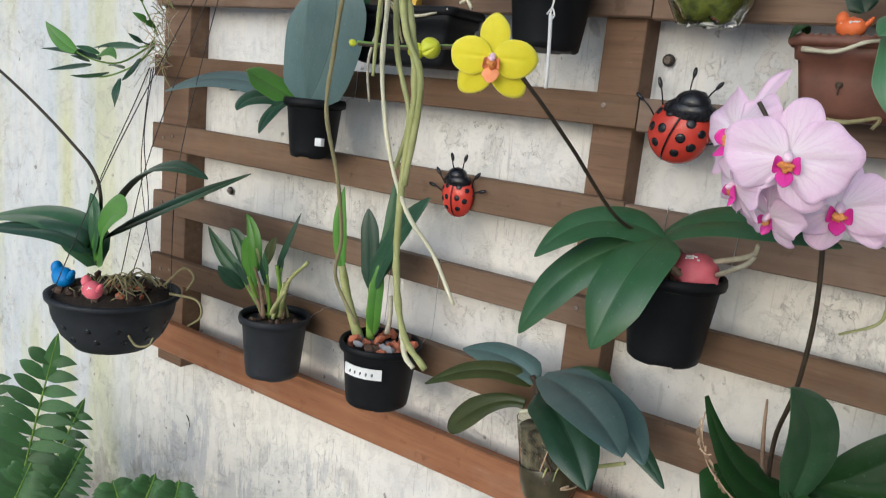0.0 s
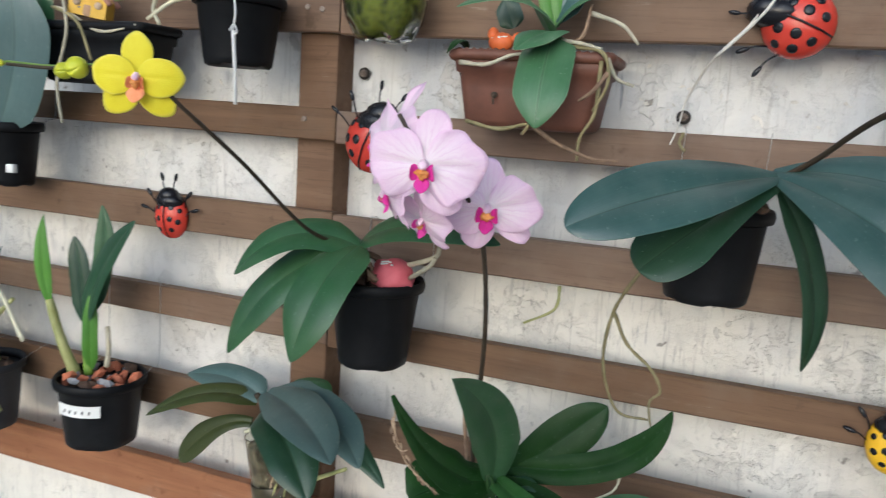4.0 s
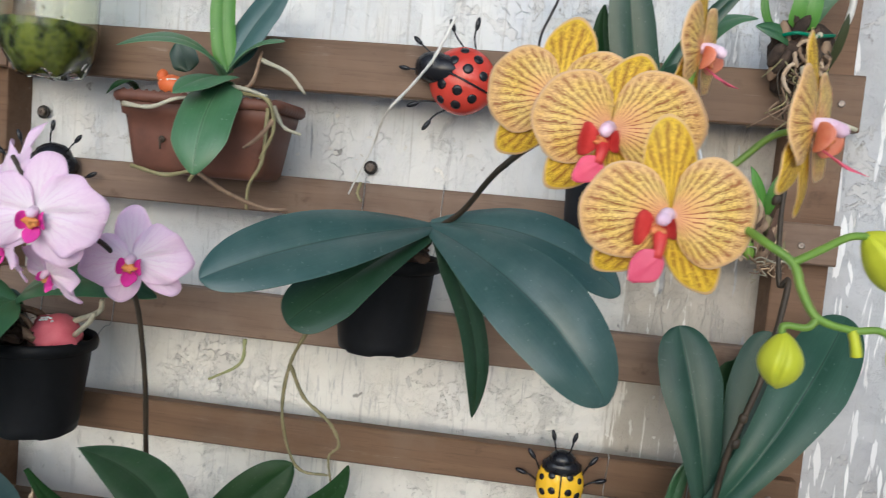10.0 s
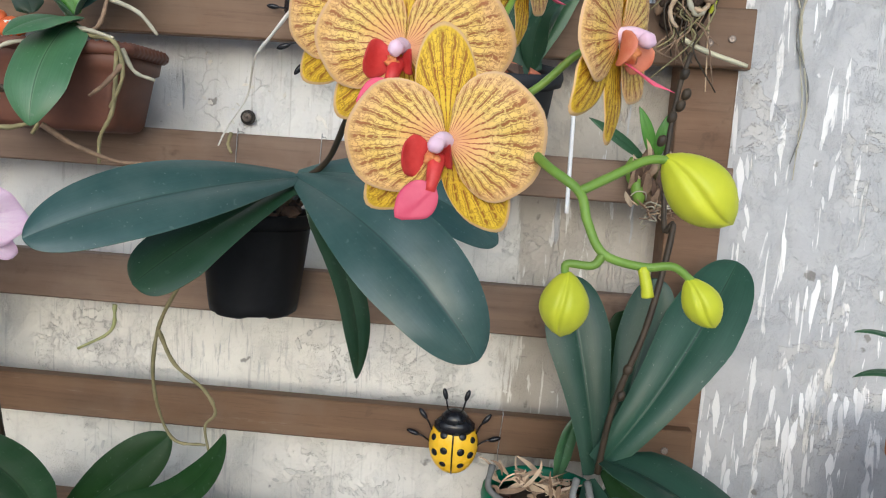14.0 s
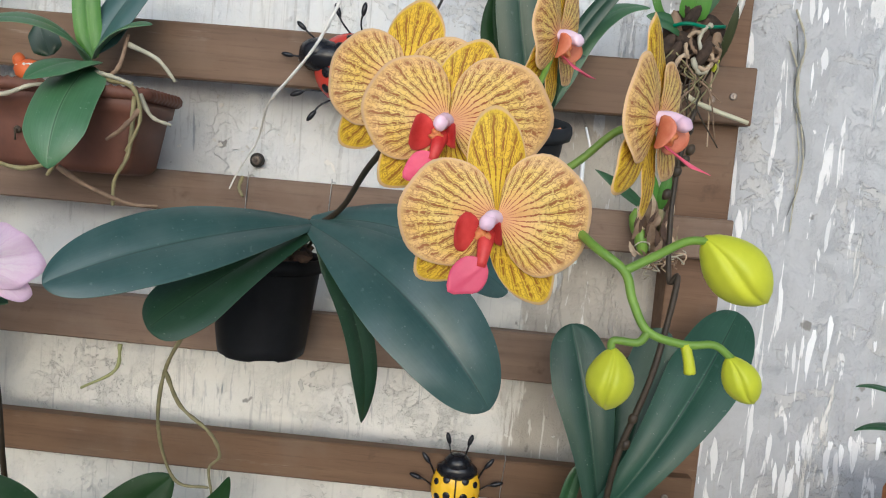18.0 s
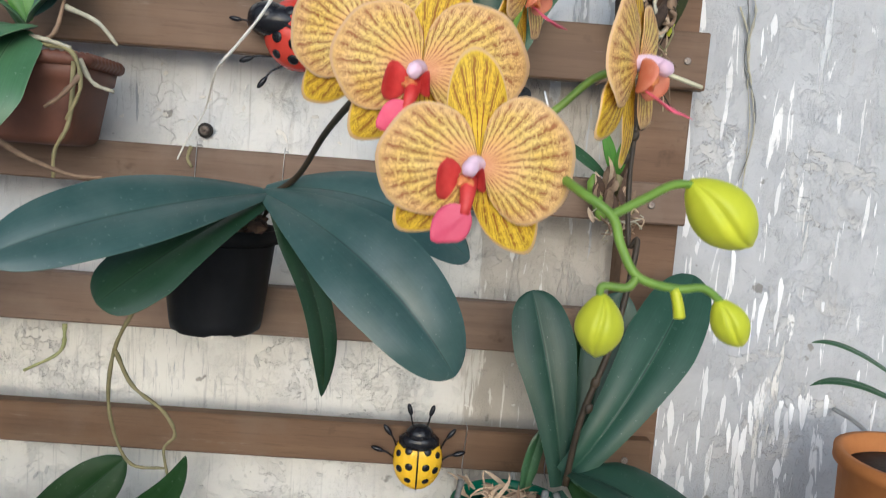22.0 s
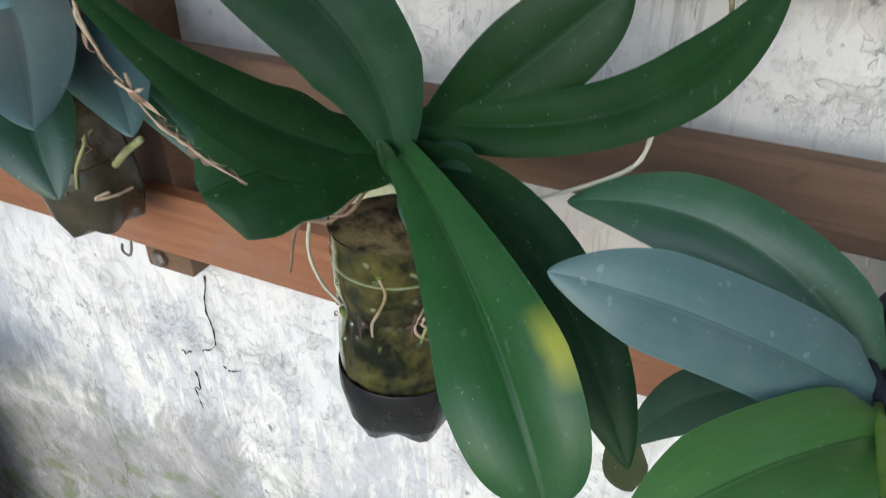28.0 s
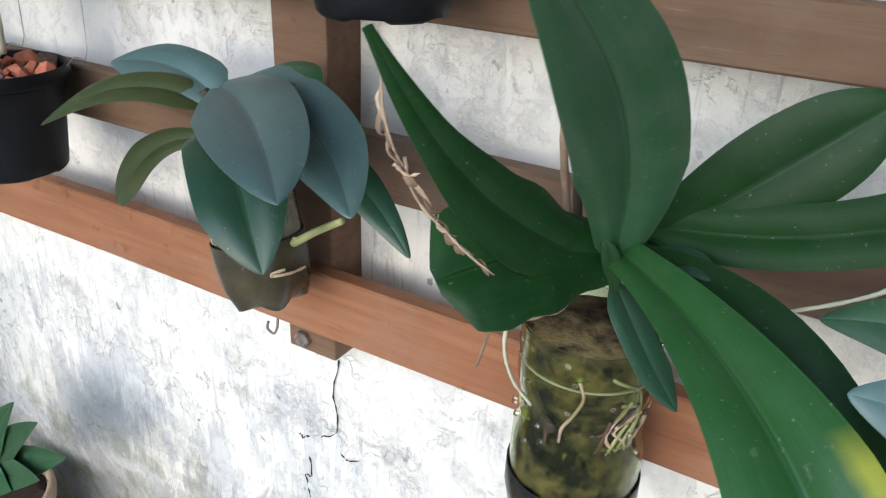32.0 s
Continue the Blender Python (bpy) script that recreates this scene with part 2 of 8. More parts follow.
    # thin shadow of the lifted paint edges, mixed in as a dark line
    lip_shadow = g.math("MULTIPLY", g.ramp(g.math("ABSOLUTE", g.math("SUBTRACT", lift, 0.555)), (0.002, 1.0), (0.007, 0.0)), where)
    col = g.mix(g.math("MULTIPLY", g.math("MULTIPLY", lip_shadow, g.ramp(fine, (0.42, 0.0), (0.56, 1.0))), 0.6), col, (0.26, 0.24, 0.21))
    bared = g.math("MULTIPLY", g.ramp(lift, (0.553, 0.0), (0.558, 1.0)), where)
    col = g.mix(g.math("MULTIPLY", bared, 0.35), col, (0.63, 0.60, 0.54))
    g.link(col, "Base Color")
    h = g.math("ADD", g.math("ADD", g.math("MULTIPLY", bared, -1.3), g.math("MULTIPLY", craze, -0.5)), g.math("MULTIPLY", mask, -0.7))
    h = g.math("ADD", h, g.math("ADD", g.math("MULTIPLY", fine, 0.5), g.math("MULTIPLY", mott, 1.2)))
    crust = g.ramp(g.noise(g.obj((1, 1, 1.3)), 26, 8, 0.75, 0.9), (0.50, 0.0), (0.53, 1.0), (0.60, 0.55))
    h = g.math("ADD", h, g.math("MULTIPLY", g.math("MULTIPLY", crust, g.ramp(mott, (0.5, 0.0), (0.65, 1.0))), 0.32))
    h = g.math("ADD", h, g.math("MULTIPLY", g.ramp(scuff, (0.5, 0.0), (0.6, 1.0)), -0.4))
    g.bump(h, 0.75, 0.004)
    return m


def wood(name, dark, light, rough=0.62):
    m = mat(name, light, rough, spec=0.22)
    g = G(m)
    r = g.rand()
    c = g.t.nodes.new("ShaderNodeTexCoord").outputs["Object"]
    off = g.node("ShaderNodeVectorMath")
    g.t.links.new(c, off.inputs[0])
    comb = g.node("ShaderNodeCombineXYZ")
    g.t.links.new(g.math("MULTIPLY", r, 17.0), comb.inputs[0])
    g.t.links.new(g.math("MULTIPLY", r, 5.0), comb.inputs[2])
    g.t.links.new(comb.outputs[0], off.inputs[1])
    mp = g.node("ShaderNodeMapping")
    mp.inputs["Scale"].default_value = (2.2, 30, 42)
    g.t.links.new(off.outputs[0], mp.inputs["Vector"])
    grain = g.noise(mp.outputs[0], 1.0, 5, 0.55, 0.8)
    fine = g.noise(mp.outputs[0], 6.0, 4, 0.7)
    patch = g.noise(off.outputs[0], 3.4, 5, 0.6, 0.3)
    wear = g.noise(off.outputs[0], 9.0, 6, 0.65)
    mid = tuple(0.5 * (a + b) for a, b in zip(dark, light))
    col = g.ramp(g.math("MULTIPLY_ADD", grain, 0.5, g.math("MULTIPLY", patch, 0.5)), (0.34, dark), (0.52, mid), (0.68, light))
    col = g.mix(g.ramp(fine, (0.34, 0.30), (0.46, 0.0)), col, tuple(a * 0.62 for a in dark))
    grey = tuple(0.45 * a + 0.55 * b for a, b in zip(light, (0.20, 0.165, 0.13)))
    col = g.mix(g.math("MULTIPLY", g.ramp(wear, (0.50, 0.0), (0.72, 1.0)), 0.5), col, grey)
    hs = g.node("ShaderNodeHueSaturation")
    g.t.links.new(col, hs.inputs["Color"])
    g.t.links.new(g.math("MULTIPLY_ADD", r, 0.45, 0.80), hs.inputs["Value"])
    g.t.links.new(g.math("MULTIPLY_ADD", r, -0.3, 1.15), hs.inputs["Saturation"])
    stain = g.ramp(g.noise(off.outputs[0], 22, 4, 0.6), (0.64, 0.0), (0.74, 0.55))
    rub = g.math("MULTIPLY", g.ramp(g.noise(mp.outputs[0], 2.3, 5, 0.75, 0.4), (0.62, 0.0), (0.70, 0.4)), g.ramp(wear, (0.48, 0.0), (0.6, 1.0)))
    worn = g.mix(rub, hs.outputs[0], (0.40, 0.32, 0.25))
    g.link(g.mix(stain, worn, tuple(a * 0.5 for a in dark)), "Base Color")
    g.link(g.math("MULTIPLY_ADD", wear, 0.3, rough - 0.15), "Roughness")
    g.bump(g.math("ADD", grain, g.math("MULTIPLY", fine, 0.5)), 0.35, 0.0010)
    return m


def leaf_material(name, deep, pale, rib, rough=0.36, dust=0.15, yellow=0.0, spec=0.45):
    """Waxy orchid leaf: darker edges, pale midrib, water spots and dust."""
    m = mat(name, deep, rough, spec=spec)
    g = G(m)
    u, v, _ = g.split(g.uv())
    across = g.math("ABSOLUTE", g.math("SUBTRACT", v, 0.5))
    p = g.obj()
    n1 = g.noise(p, 16, 4, 0.6)
    n2 = g.noise(g.uv((3, 40, 1)), 1.0, 3, 0.6)
    col = g.ramp(g.math("MULTIPLY_ADD", n2, 0.45, g.math("MULTIPLY", n1, 0.55)), (0.3, deep), (0.7, pale))
    hs = g.node("ShaderNodeHueSaturation")
    g.t.links.new(col, hs.inputs["Color"])
    g.t.links.new(g.math("MULTIPLY_ADD", g.rand(), 0.4, 0.8), hs.inputs["Value"])
    ribm = g.ramp(across, (0.008, 0.0), (0.014, 0.26), (0.036, 0.0))
    col = g.mix(ribm, hs.outputs[0], rib)
    col = g.mix(g.ramp(across, (0.006, 0.55), (0.014, 0.0)), col, tuple(a * 0.4 for a in deep))
    edge = g.ramp(across, (0.48, 0.0), (0.5, 0.3))
    col = g.mix(edge, col, rib)
    if yellow:
        ym = g.math("MULTIPLY", g.ramp(g.math("ABSOLUTE", g.math("SUBTRACT", u, 0.5)), (0.02, 1.0), (0.09, 0.0)),
                    g.ramp(g.math("ADD", g.math("SUBTRACT", 1.0, v), g.math("MULTIPLY", n1, 0.2)), (0.88, 0.0), (1.0, 0.85)))
        col = g.mix(ym, col, (0.34, 0.36, 0.02))
    spots = g.ramp(g.noise(p, 130, 3, 0.5), (0.66, 0.0), (0.72, 1.0))
    haze = g.ramp(g.noise(p, 24, 5, 0.65), (0.4, 0.15), (0.75, 0.6))
    d = g.math("MULTIPLY", g.math("MAXIMUM", spots, haze), dust)
    col = g.mix(d, col, (0.42, 0.46, 0.42))
    specks = g.ramp(g.noise(p, 300, 2, 0.5), (0.72, 0.0), (0.75, 0.22))
    scar = g.math("MULTIPLY", g.ramp(g.noise(g.uv((26, 5, 1)), 1.0, 3, 0.6), (0.72, 0.0), (0.75, 0.2)), g.ramp(n1, (0.5, 0.0), (0.6, 1.0)))
    col = g.mix(g.math("MAXIMUM", specks, scar), col, (0.50, 0.52, 0.45))
    g.link(col, "Base Color")
    g.link(g.math("ADD", g.math("MULTIPLY", d, 0.25), g.math("MULTIPLY_ADD", n1, 0.14, rough - 0.06)), "Roughness")
    g.bump(g.math("ADD", g.math("MULTIPLY", n2, 0.6), g.ramp(across, (0.0, 0.0), (0.05, 1.2))), 0.14, 0.0014)
    return m


def petal_material(name, kind):
    """Petal colours on fan coordinates: u runs from the base outwards, v sweeps across the blade."""
    m = mat(name, (0.8, 0.5, 0.6), 0.5, spec=0.25)
    g = G(m)
    u, v, _ = g.split(g.uv())
    across = g.math("ABSOLUTE", g.math("SUBTRACT", v, 0.5))
    n = g.noise(g.obj(), 55, 4, 0.6)
    warp = g.math("MULTIPLY", g.math("SUBTRACT", g.noise(g.obj(), 150, 4, 0.65), 0.5), 0.055 if kind in ("orange", "sepal_yellow") else 0.085)
    wv = g.math("ADD", v, warp)

    def rays(count, phase, lo, hi):
        return g.ramp(g.math("MULTIPLY_ADD", g.math("SINE", g.math("MULTIPLY_ADD", wv, 6.2832 * count, phase)), 0.5, 0.5), (lo, 0.0), (hi, 1.0))

    fine = rays(34, 0.4, 0.55, 0.95)
    gap = g.noise(g.obj(), 420, 2, 0.5)
    if kind in ("orange", "sepal_yellow"):
        few = 19.0 if kind == "orange" else 13.0
        if kind == "orange":
            yellow = g.ramp(n, (0.3, (0.91, 0.65, 0.13)), (0.7, (0.94, 0.75, 0.26)))
            flush = g.ramp(g.math("ADD", u, g.math("MULTIPLY", n, 0.25)), (0.86, 0.0), (1.14, 0.6))
            base = g.mix(flush, yellow, (0.90, 0.60, 0.30))
            base = g.mix(g.ramp(u, (0.06, 0.85), (0.55, 0.0)), base, (0.84, 0.40, 0.24))
        else:
            base = g.ramp(n, (0.3, (0.86, 0.57, 0.02)), (0.7, (0.91, 0.68, 0.06)))
        bold = g.math("MULTIPLY", rays(few, 0.0, 0.76, 0.95), g.ramp(u, (0.05, 0.25), (0.25, 1.0), (0.9, 0.85), (0.97, 0.0)))
        fork = g.math("MULTIPLY", rays(few * 2, 1.2, 0.80, 0.99), g.ramp(u, (0.42, 0.0), (0.6, 0.8), (0.9, 0.6), (0.97, 0.0)))
        lace = g.math("MULTIPLY", rays(few * 3.3, 0.5, 0.72, 0.98), g.ramp(u, (0.72, 0.0), (0.84, 0.45), (0.95, 0.35), (0.98, 0.0)))
        vein = g.math("MAXIMUM", g.math("MAXIMUM", bold, fork), lace)
        ring = g.math("MULTIPLY_ADD", g.math("SINE", g.math("MULTIPLY_ADD", u, 105.0, g.math("MULTIPLY", g.noise(g.obj(), 330, 3, 0.6), 22.0))), 0.5, 0.5)
        link_up = g.math("MULTIPLY", g.ramp(ring, (0.86, 0.0), (0.98, 0.6)), g.ramp(u, (0.3, 0.0), (0.5, 1.0), (0.93, 1.0), (0.96, 0.0)))
        vein = g.math("MULTIPLY", g.math("MAXIMUM", vein, link_up), 0.95)
        vein = g.math("MULTIPLY", vein, g.ramp(gap, (0.34, 0.25), (0.46, 1.0)))
        rim_in = g.ramp(u, (0.15, (0.50, 0.085, 0.055)), (0.5, (0.27, 0.06, 0.015)), (0.9, (0.36, 0.085, 0.03)))
        if kind == "sepal_yellow":
            rim_in = (0.29, 0.075, 0.012)
        col = g.mix(vein, base, rim_in)
        col = g.mix(g.ramp(u, (0.955, 0.0), (0.975, 0.8)), col, (0.88, 0.62, 0.36))
    elif kind.startswith("magenta"):
        streak = g.noise(g.uv((2.2, 46, 1)), 1.0, 3, 0.7)
        sep = kind != "magenta"
        speck = g.math("ADD", g.math("MULTIPLY", g.math("SUBTRACT", streak, 0.5), 1.1), g.math("MULTIPLY", g.math("POWER", g.math("MULTIPLY", across, 2.0), 2.0), 0.0 if sep else -0.34))
        inner = g.ramp(g.math("ADD", u, speck), (0.12 if sep else 0.40, 0.0), (0.16 if sep else 0.44, 1.0))
        rim = g.ramp(g.math("ADD", u, g.math("MULTIPLY", g.math("SUBTRACT", streak, 0.5), 0.10)), (0.94 if sep else 0.91, 1.0), (0.96 if sep else 0.93, 0.0))
        field = g.ramp(n, (0.3, (0.50, 0.006, 0.37)), (0.7, (0.62, 0.014, 0.48)))
        col = g.mix(g.math("MULTIPLY", inner, rim), (0.86, 0.78, 0.84), field)
    elif kind == "pink":
        base = g.ramp(g.math("ADD", g.math("MULTIPLY", u, 0.8), g.math("MULTIPLY", n, 0.25)), (0.12, (0.96, 0.92, 0.94)), (0.55, (0.95, 0.83, 0.92)), (1.0, (0.92, 0.70, 0.88)))
        vm = g.math("MULTIPLY", rays(13, 0.0, 0.70, 0.98), g.ramp(u, (0.12, 0.0), (0.4, 0.2), (0.9, 0.06)))
        col = g.mix(vm, base, (0.68, 0.34, 0.66))
        vm2 = g.math("MULTIPLY", fine, g.ramp(u, (0.2, 0.0), (0.6, 0.08)))
        col = g.mix(vm2, col, (0.66, 0.36, 0.68))
    else:
        base = g.ramp(n, (0.3, (0.83, 0.72, 0.012)), (0.7, (0.87, 0.79, 0.03)))
        base = g.mix(g.ramp(u, (0.90, 0.0), (1.0, 0.5)), base, (0.88, 0.84, 0.22))
        vm = g.math("MULTIPLY", fine, g.ramp(u, (0.1, 0.25), (0.9, 0.1)))
        col = g.mix(vm, base, (0.62, 0.48, 0.01))
    g.link(col, "Base Color")
    g.bump(g.math("ADD", g.math("MULTIPLY", fine, 0.25), n), 0.25, 0.0007)
    # thin petals let some light through
    thin, blend = g.node("ShaderNodeBsdfTranslucent"), g.node("ShaderNodeMixShader")
    g.t.links.new(col, thin.inputs["Color"])
    blend.inputs[0].default_value = {"orange": 0.26, "sepal_yellow": 0.26, "magenta": 0.2, "pink": 0.34}.get(kind, 0.2)
    g.t.links.new(g.b.outputs[0], blend.inputs[1])
    g.t.links.new(thin.outputs[0], blend.inputs[2])
    g.t.links.new(blend.outputs[0], g.t.nodes["Material Output"].inputs["Surface"])
    return m


def rough_material(name, dark, light, scale=30.0, rough=0.7, bump=0.3, dist=0.002, metal=0.0, spec=0.4, tight=1.0):
    m = mat(name, light, rough, metal, spec)
    g = G(m)
    p = g.obj()
    n = g.math("MULTIPLY_ADD", g.noise(p, scale, 5, 0.65), 0.6, g.math("MULTIPLY", g.noise(p, scale * 0.22, 4, 0.6), 0.4))
    hs = g.node("ShaderNodeHueSaturation")
    g.t.links.new(g.ramp(n, (0.5 - 0.18 / tight, dark), (0.5 + 0.18 / tight, light)), hs.inputs["Color"])
    g.t.links.new(g.math("MULTIPLY_ADD", g.rand(), 0.3, 0.85), hs.inputs["Value"])
    g.link(hs.outputs[0], "Base Color")
    g.link(g.math("MULTIPLY_ADD", n, 0.25, rough - 0.12), "Roughness")
    g.bump(n, bump, dist)
    return m


def clear_plastic(name, tint, rough=0.06):
    m = mat(name, tint, rough)
    b = m.node_tree.nodes["Principled BSDF"]
    b.inputs["Transmission Weight"].default_value = 1.0
    b.inputs["IOR"].default_value = 1.3
    return m


MW = wall_material()
M_SLAT = wood("brown_stained_board", (0.116, 0.071, 0.044), (0.212, 0.134, 0.082), 0.55)
M_SLAT_RED = wood("red_brown_board", (0.175, 0.058, 0.014), (0.30, 0.115, 0.028), 0.5)
M_BATTEN = wood("weathered_batten", (0.13, 0.078, 0.048), (0.25, 0.158, 0.10))
M_BLACK = rough_material("black_pot_plastic", (0.006, 0.0065, 0.0075), (0.012, 0.0125, 0.014), 60, 0.5, 0.1, 0.0006, 0.0, 0.15)
M_GREY = rough_material("charcoal_pot_plastic", (0.018, 0.02, 0.024), (0.032, 0.035, 0.041), 50, 0.55, 0.12, 0.0006, 0.0, 0.25)
M_GREEN_POT = rough_material("green_pot_plastic", (0.003, 0.13, 0.066), (0.006, 0.175, 0.09), 30, 0.42, 0.06, 0.0005)
M_TERRA = rough_material("brown_planter_plastic", (0.10, 0.042, 0.027), (0.17, 0.070, 0.043), 40, 0.55, 0.2, 0.001)
M_TERRA_B = rough_material("bright_terracotta", (0.42, 0.15, 0.035), (0.54, 0.215, 0.06), 40, 0.75, 0.25, 0.001)
M_TERRA_O = rough_material("terracotta", (0.22, 0.08, 0.035), (0.33, 0.125, 0.055), 40, 0.75, 0.25, 0.001)
M_SOIL = rough_material("bark_mix", (0.02, 0.014, 0.01), (0.09, 0.06, 0.042), 140, 0.9, 0.9, 0.005)
M_BARK = rough_material("bark_chip", (0.045, 0.028, 0.02), (0.14, 0.085, 0.055), 90, 0.85, 0.5, 0.002)
M_CLAY = rough_material("clay_chip", (0.38, 0.11, 0.055), (0.52, 0.19, 0.10), 80, 0.8, 0.4, 0.001)
M_STONE = rough_material("grey_gravel", (0.18, 0.18, 0.19), (0.42, 0.42, 0.43), 70, 0.75, 0.4, 0.001)
M_STONE_D = rough_material("dark_gravel", (0.09, 0.09, 0.095), (0.24, 0.24, 0.25), 70, 0.75, 0.4, 0.001)
M_DRY = rough_material("dry_sheath", (0.36, 0.25, 0.15), (0.60, 0.47, 0.33), 60, 0.85, 0.4, 0.001)
M_ROOT = rough_material("silvery_root", (0.32, 0.29, 0.20), (0.55, 0.52, 0.40), 70, 0.75, 0.4, 0.0008)
M_DRYB = rough_material("brown_dry_sheath", (0.13, 0.08, 0.05), (0.36, 0.25, 0.16), 60, 0.85, 0.4, 0.001)
M_ROOT_D = rough_material("grey_root", (0.10, 0.10, 0.09), (0.29, 0.29, 0.27), 60, 0.7, 0.4, 0.0008)
M_ROOT_O = rough_material("olive_root", (0.16, 0.14, 0.06), (0.33, 0.29, 0.15), 70, 0.75, 0.4, 0.0008)
M_ROOT_G = rough_material("green_root", (0.24, 0.26, 0.07), (0.46, 0.46, 0.22), 40, 0.6, 0.3, 0.0008)
M_ROOT_P = rough_material("pale_aerial_root", (0.48, 0.46, 0.32), (0.66, 0.63, 0.46), 40, 0.65, 0.3, 0.0008)
M_ROOT_W = rough_material("white_aerial_root", (0.62, 0.60, 0.52), (0.80, 0.78, 0.72), 60, 0.7, 0.3, 0.0008)
M_TWIG = rough_material("dark_flower_stem", (0.022, 0.017, 0.010), (0.065, 0.045, 0.026), 90, 0.55, 0.3, 0.0006)
M_STEM = rough_material("green_stem", (0.13, 0.24, 0.03), (0.22, 0.36, 0.055), 60, 0.42, 0.15, 0.0006)
M_BUD = rough_material("lime_bud", (0.42, 0.47, 0.012), (0.62, 0.64, 0.032), 25, 0.45, 0.15, 0.0008)
M_WIRE = mat("galvanised_wire", (0.45, 0.45, 0.44), 0.4, 0.9)
M_DWIRE = mat("dark_wire", (0.035, 0.03, 0.028), 0.5, 0.3)
M_SCREW = rough_material("rusty_screw", (0.12, 0.08, 0.06), (0.38, 0.33, 0.28), 200, 0.5, 0.3, 0.0004, 0.6)
M_WHITE = rough_material("white_plastic", (0.72, 0.72, 0.70), (0.84, 0.84, 0.82), 50, 0.45, 0.05, 0.0003)
M_RED = rough_material("red_enamel", (0.46, 0.035, 0.022), (0.58, 0.06, 0.035), 22, 0.24, 0.05, 0.0004)
M_YEL = rough_material("yellow_enamel", (0.74, 0.42, 0.01), (0.84, 0.52, 0.02), 22, 0.26, 0.05, 0.0004)
M_BLK = rough_material("black_enamel", (0.008, 0.008, 0.01), (0.016, 0.016, 0.019), 40, 0.25, 0.05, 0.0003)
M_CORAL = rough_material("coral_paint", (0.60, 0.10, 0.13), (0.74, 0.18, 0.22), 60, 0.55, 0.15, 0.0006)
M_BLUE = rough_material("blue_paint", (0.01, 0.16, 0.48), (0.02, 0.25, 0.62), 60, 0.5, 0.15, 0.0006)
M_ORANGE = rough_material("orange_paint", (0.75, 0.14, 0.03), (0.86, 0.22, 0.06), 60, 0.5, 0.1, 0.0005)
M_ROOF = rough_material("pink_tan_roof", (0.48, 0.24, 0.18), (0.66, 0.38, 0.30), 90, 0.6, 0.2, 0.0006)
M_TEAL = rough_material("teal_paint", (0.004, 0.10, 0.075), (0.008, 0.16, 0.12), 60, 0.5, 0.15, 0.0006)
M_TAN = rough_material("tan_resin", (0.36, 0.2, 0.1), (0.56, 0.36, 0.21), 90, 0.7, 0.5, 0.0015)
M_OCHRE = rough_material("ochre_paint", (0.62, 0.36, 0.03), (0.78, 0.5, 0.07), 60, 0.6, 0.15, 0.0006)
M_PET = clear_plastic("clear_bottle_plastic", (0.93, 0.95, 0.86))
M_PET_G = clear_plastic("greenish_bottle_plastic", (0.80, 0.88, 0.58))
M_PETBASE = rough_material("dark_bottle_base", (0.012, 0.012, 0.012), (0.03, 0.028, 0.022), 40, 0.25, 0.1, 0.0006)
M_MOSSY = rough_material("mossy_root_fill", (0.006, 0.004, 0.0015), (0.22, 0.16, 0.07), 48, 0.8, 1.0, 0.008, tight=2.4)
M_BROWNBASE = rough_material("brown_bottle_base", (0.03, 0.026, 0.013), (0.10, 0.085, 0.045), 40, 0.3, 0.1, 0.0006)
# pale colour gives the clear plastic's edges their bright shine
M_PLEDGE = rough_material("scuffed_plastic_edge", (0.34, 0.34, 0.24), (0.52, 0.52, 0.42), 60, 0.3, 0.1, 0.0004, spec=0.6)
M_ALGAE = rough_material("algae_fill", (0.006, 0.020, 0.001), (0.22, 0.25, 0.03), 60, 0.6, 0.8, 0.004, tight=2.2)
M_GREYFILL = rough_material("pale_bark_fill", (0.03, 0.024, 0.015), (0.24, 0.20, 0.14), 48, 0.8, 0.8, 0.004, tight=1.8)
M_CRACK = mat("dark_crack", (0.04, 0.035, 0.03), 0.95)
M_DRIP = rough_material("white_paint_left", (0.70, 0.70, 0.70), (0.85, 0.84, 0.82), 50, 0.8, 0.2, 0.0006)
M_FLAKE = rough_material("paint_flake", (0.62, 0.6, 0.55), (0.82, 0.79, 0.72), 60, 0.85, 0.3, 0.001)
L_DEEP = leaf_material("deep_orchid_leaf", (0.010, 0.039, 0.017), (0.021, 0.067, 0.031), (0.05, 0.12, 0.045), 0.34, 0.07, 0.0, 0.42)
L_MID = leaf_material("green_orchid_leaf", (0.013, 0.060, 0.016), (0.032, 0.105, 0.032), (0.09, 0.20, 0.07), 0.34, 0.10, 0.0, 0.5)
L_BLUE = leaf_material("bluish_orchid_leaf", (0.017, 0.056, 0.050), (0.034, 0.088, 0.080), (0.08, 0.16, 0.11), 0.33, 0.16, 0.0, 0.62)
# paler copy of the bluish leaf, with the light on it put into the colour
L_BLUE_LIT = leaf_material("pale_bluish_leaf", (0.065, 0.115, 0.115), (0.10, 0.165, 0.165), (0.12, 0.2, 0.15), 0.40, 0.15, 0.0, 0.5)
# dark leaf lightened to grey-blue, so the sky's sheen sits in its colour
L_SHEEN = leaf_material("grey_blue_leaf", (0.042, 0.088, 0.083), (0.075, 0.132, 0.124), (0.11, 0.17, 0.14), 0.36, 0.2, 0.0, 0.6)
L_STRAP = leaf_material("thick_strap_leaf", (0.011, 0.042, 0.025), (0.024, 0.070, 0.042), (0.07, 0.15, 0.08), 0.36, 0.06, 0.0, 0.32)
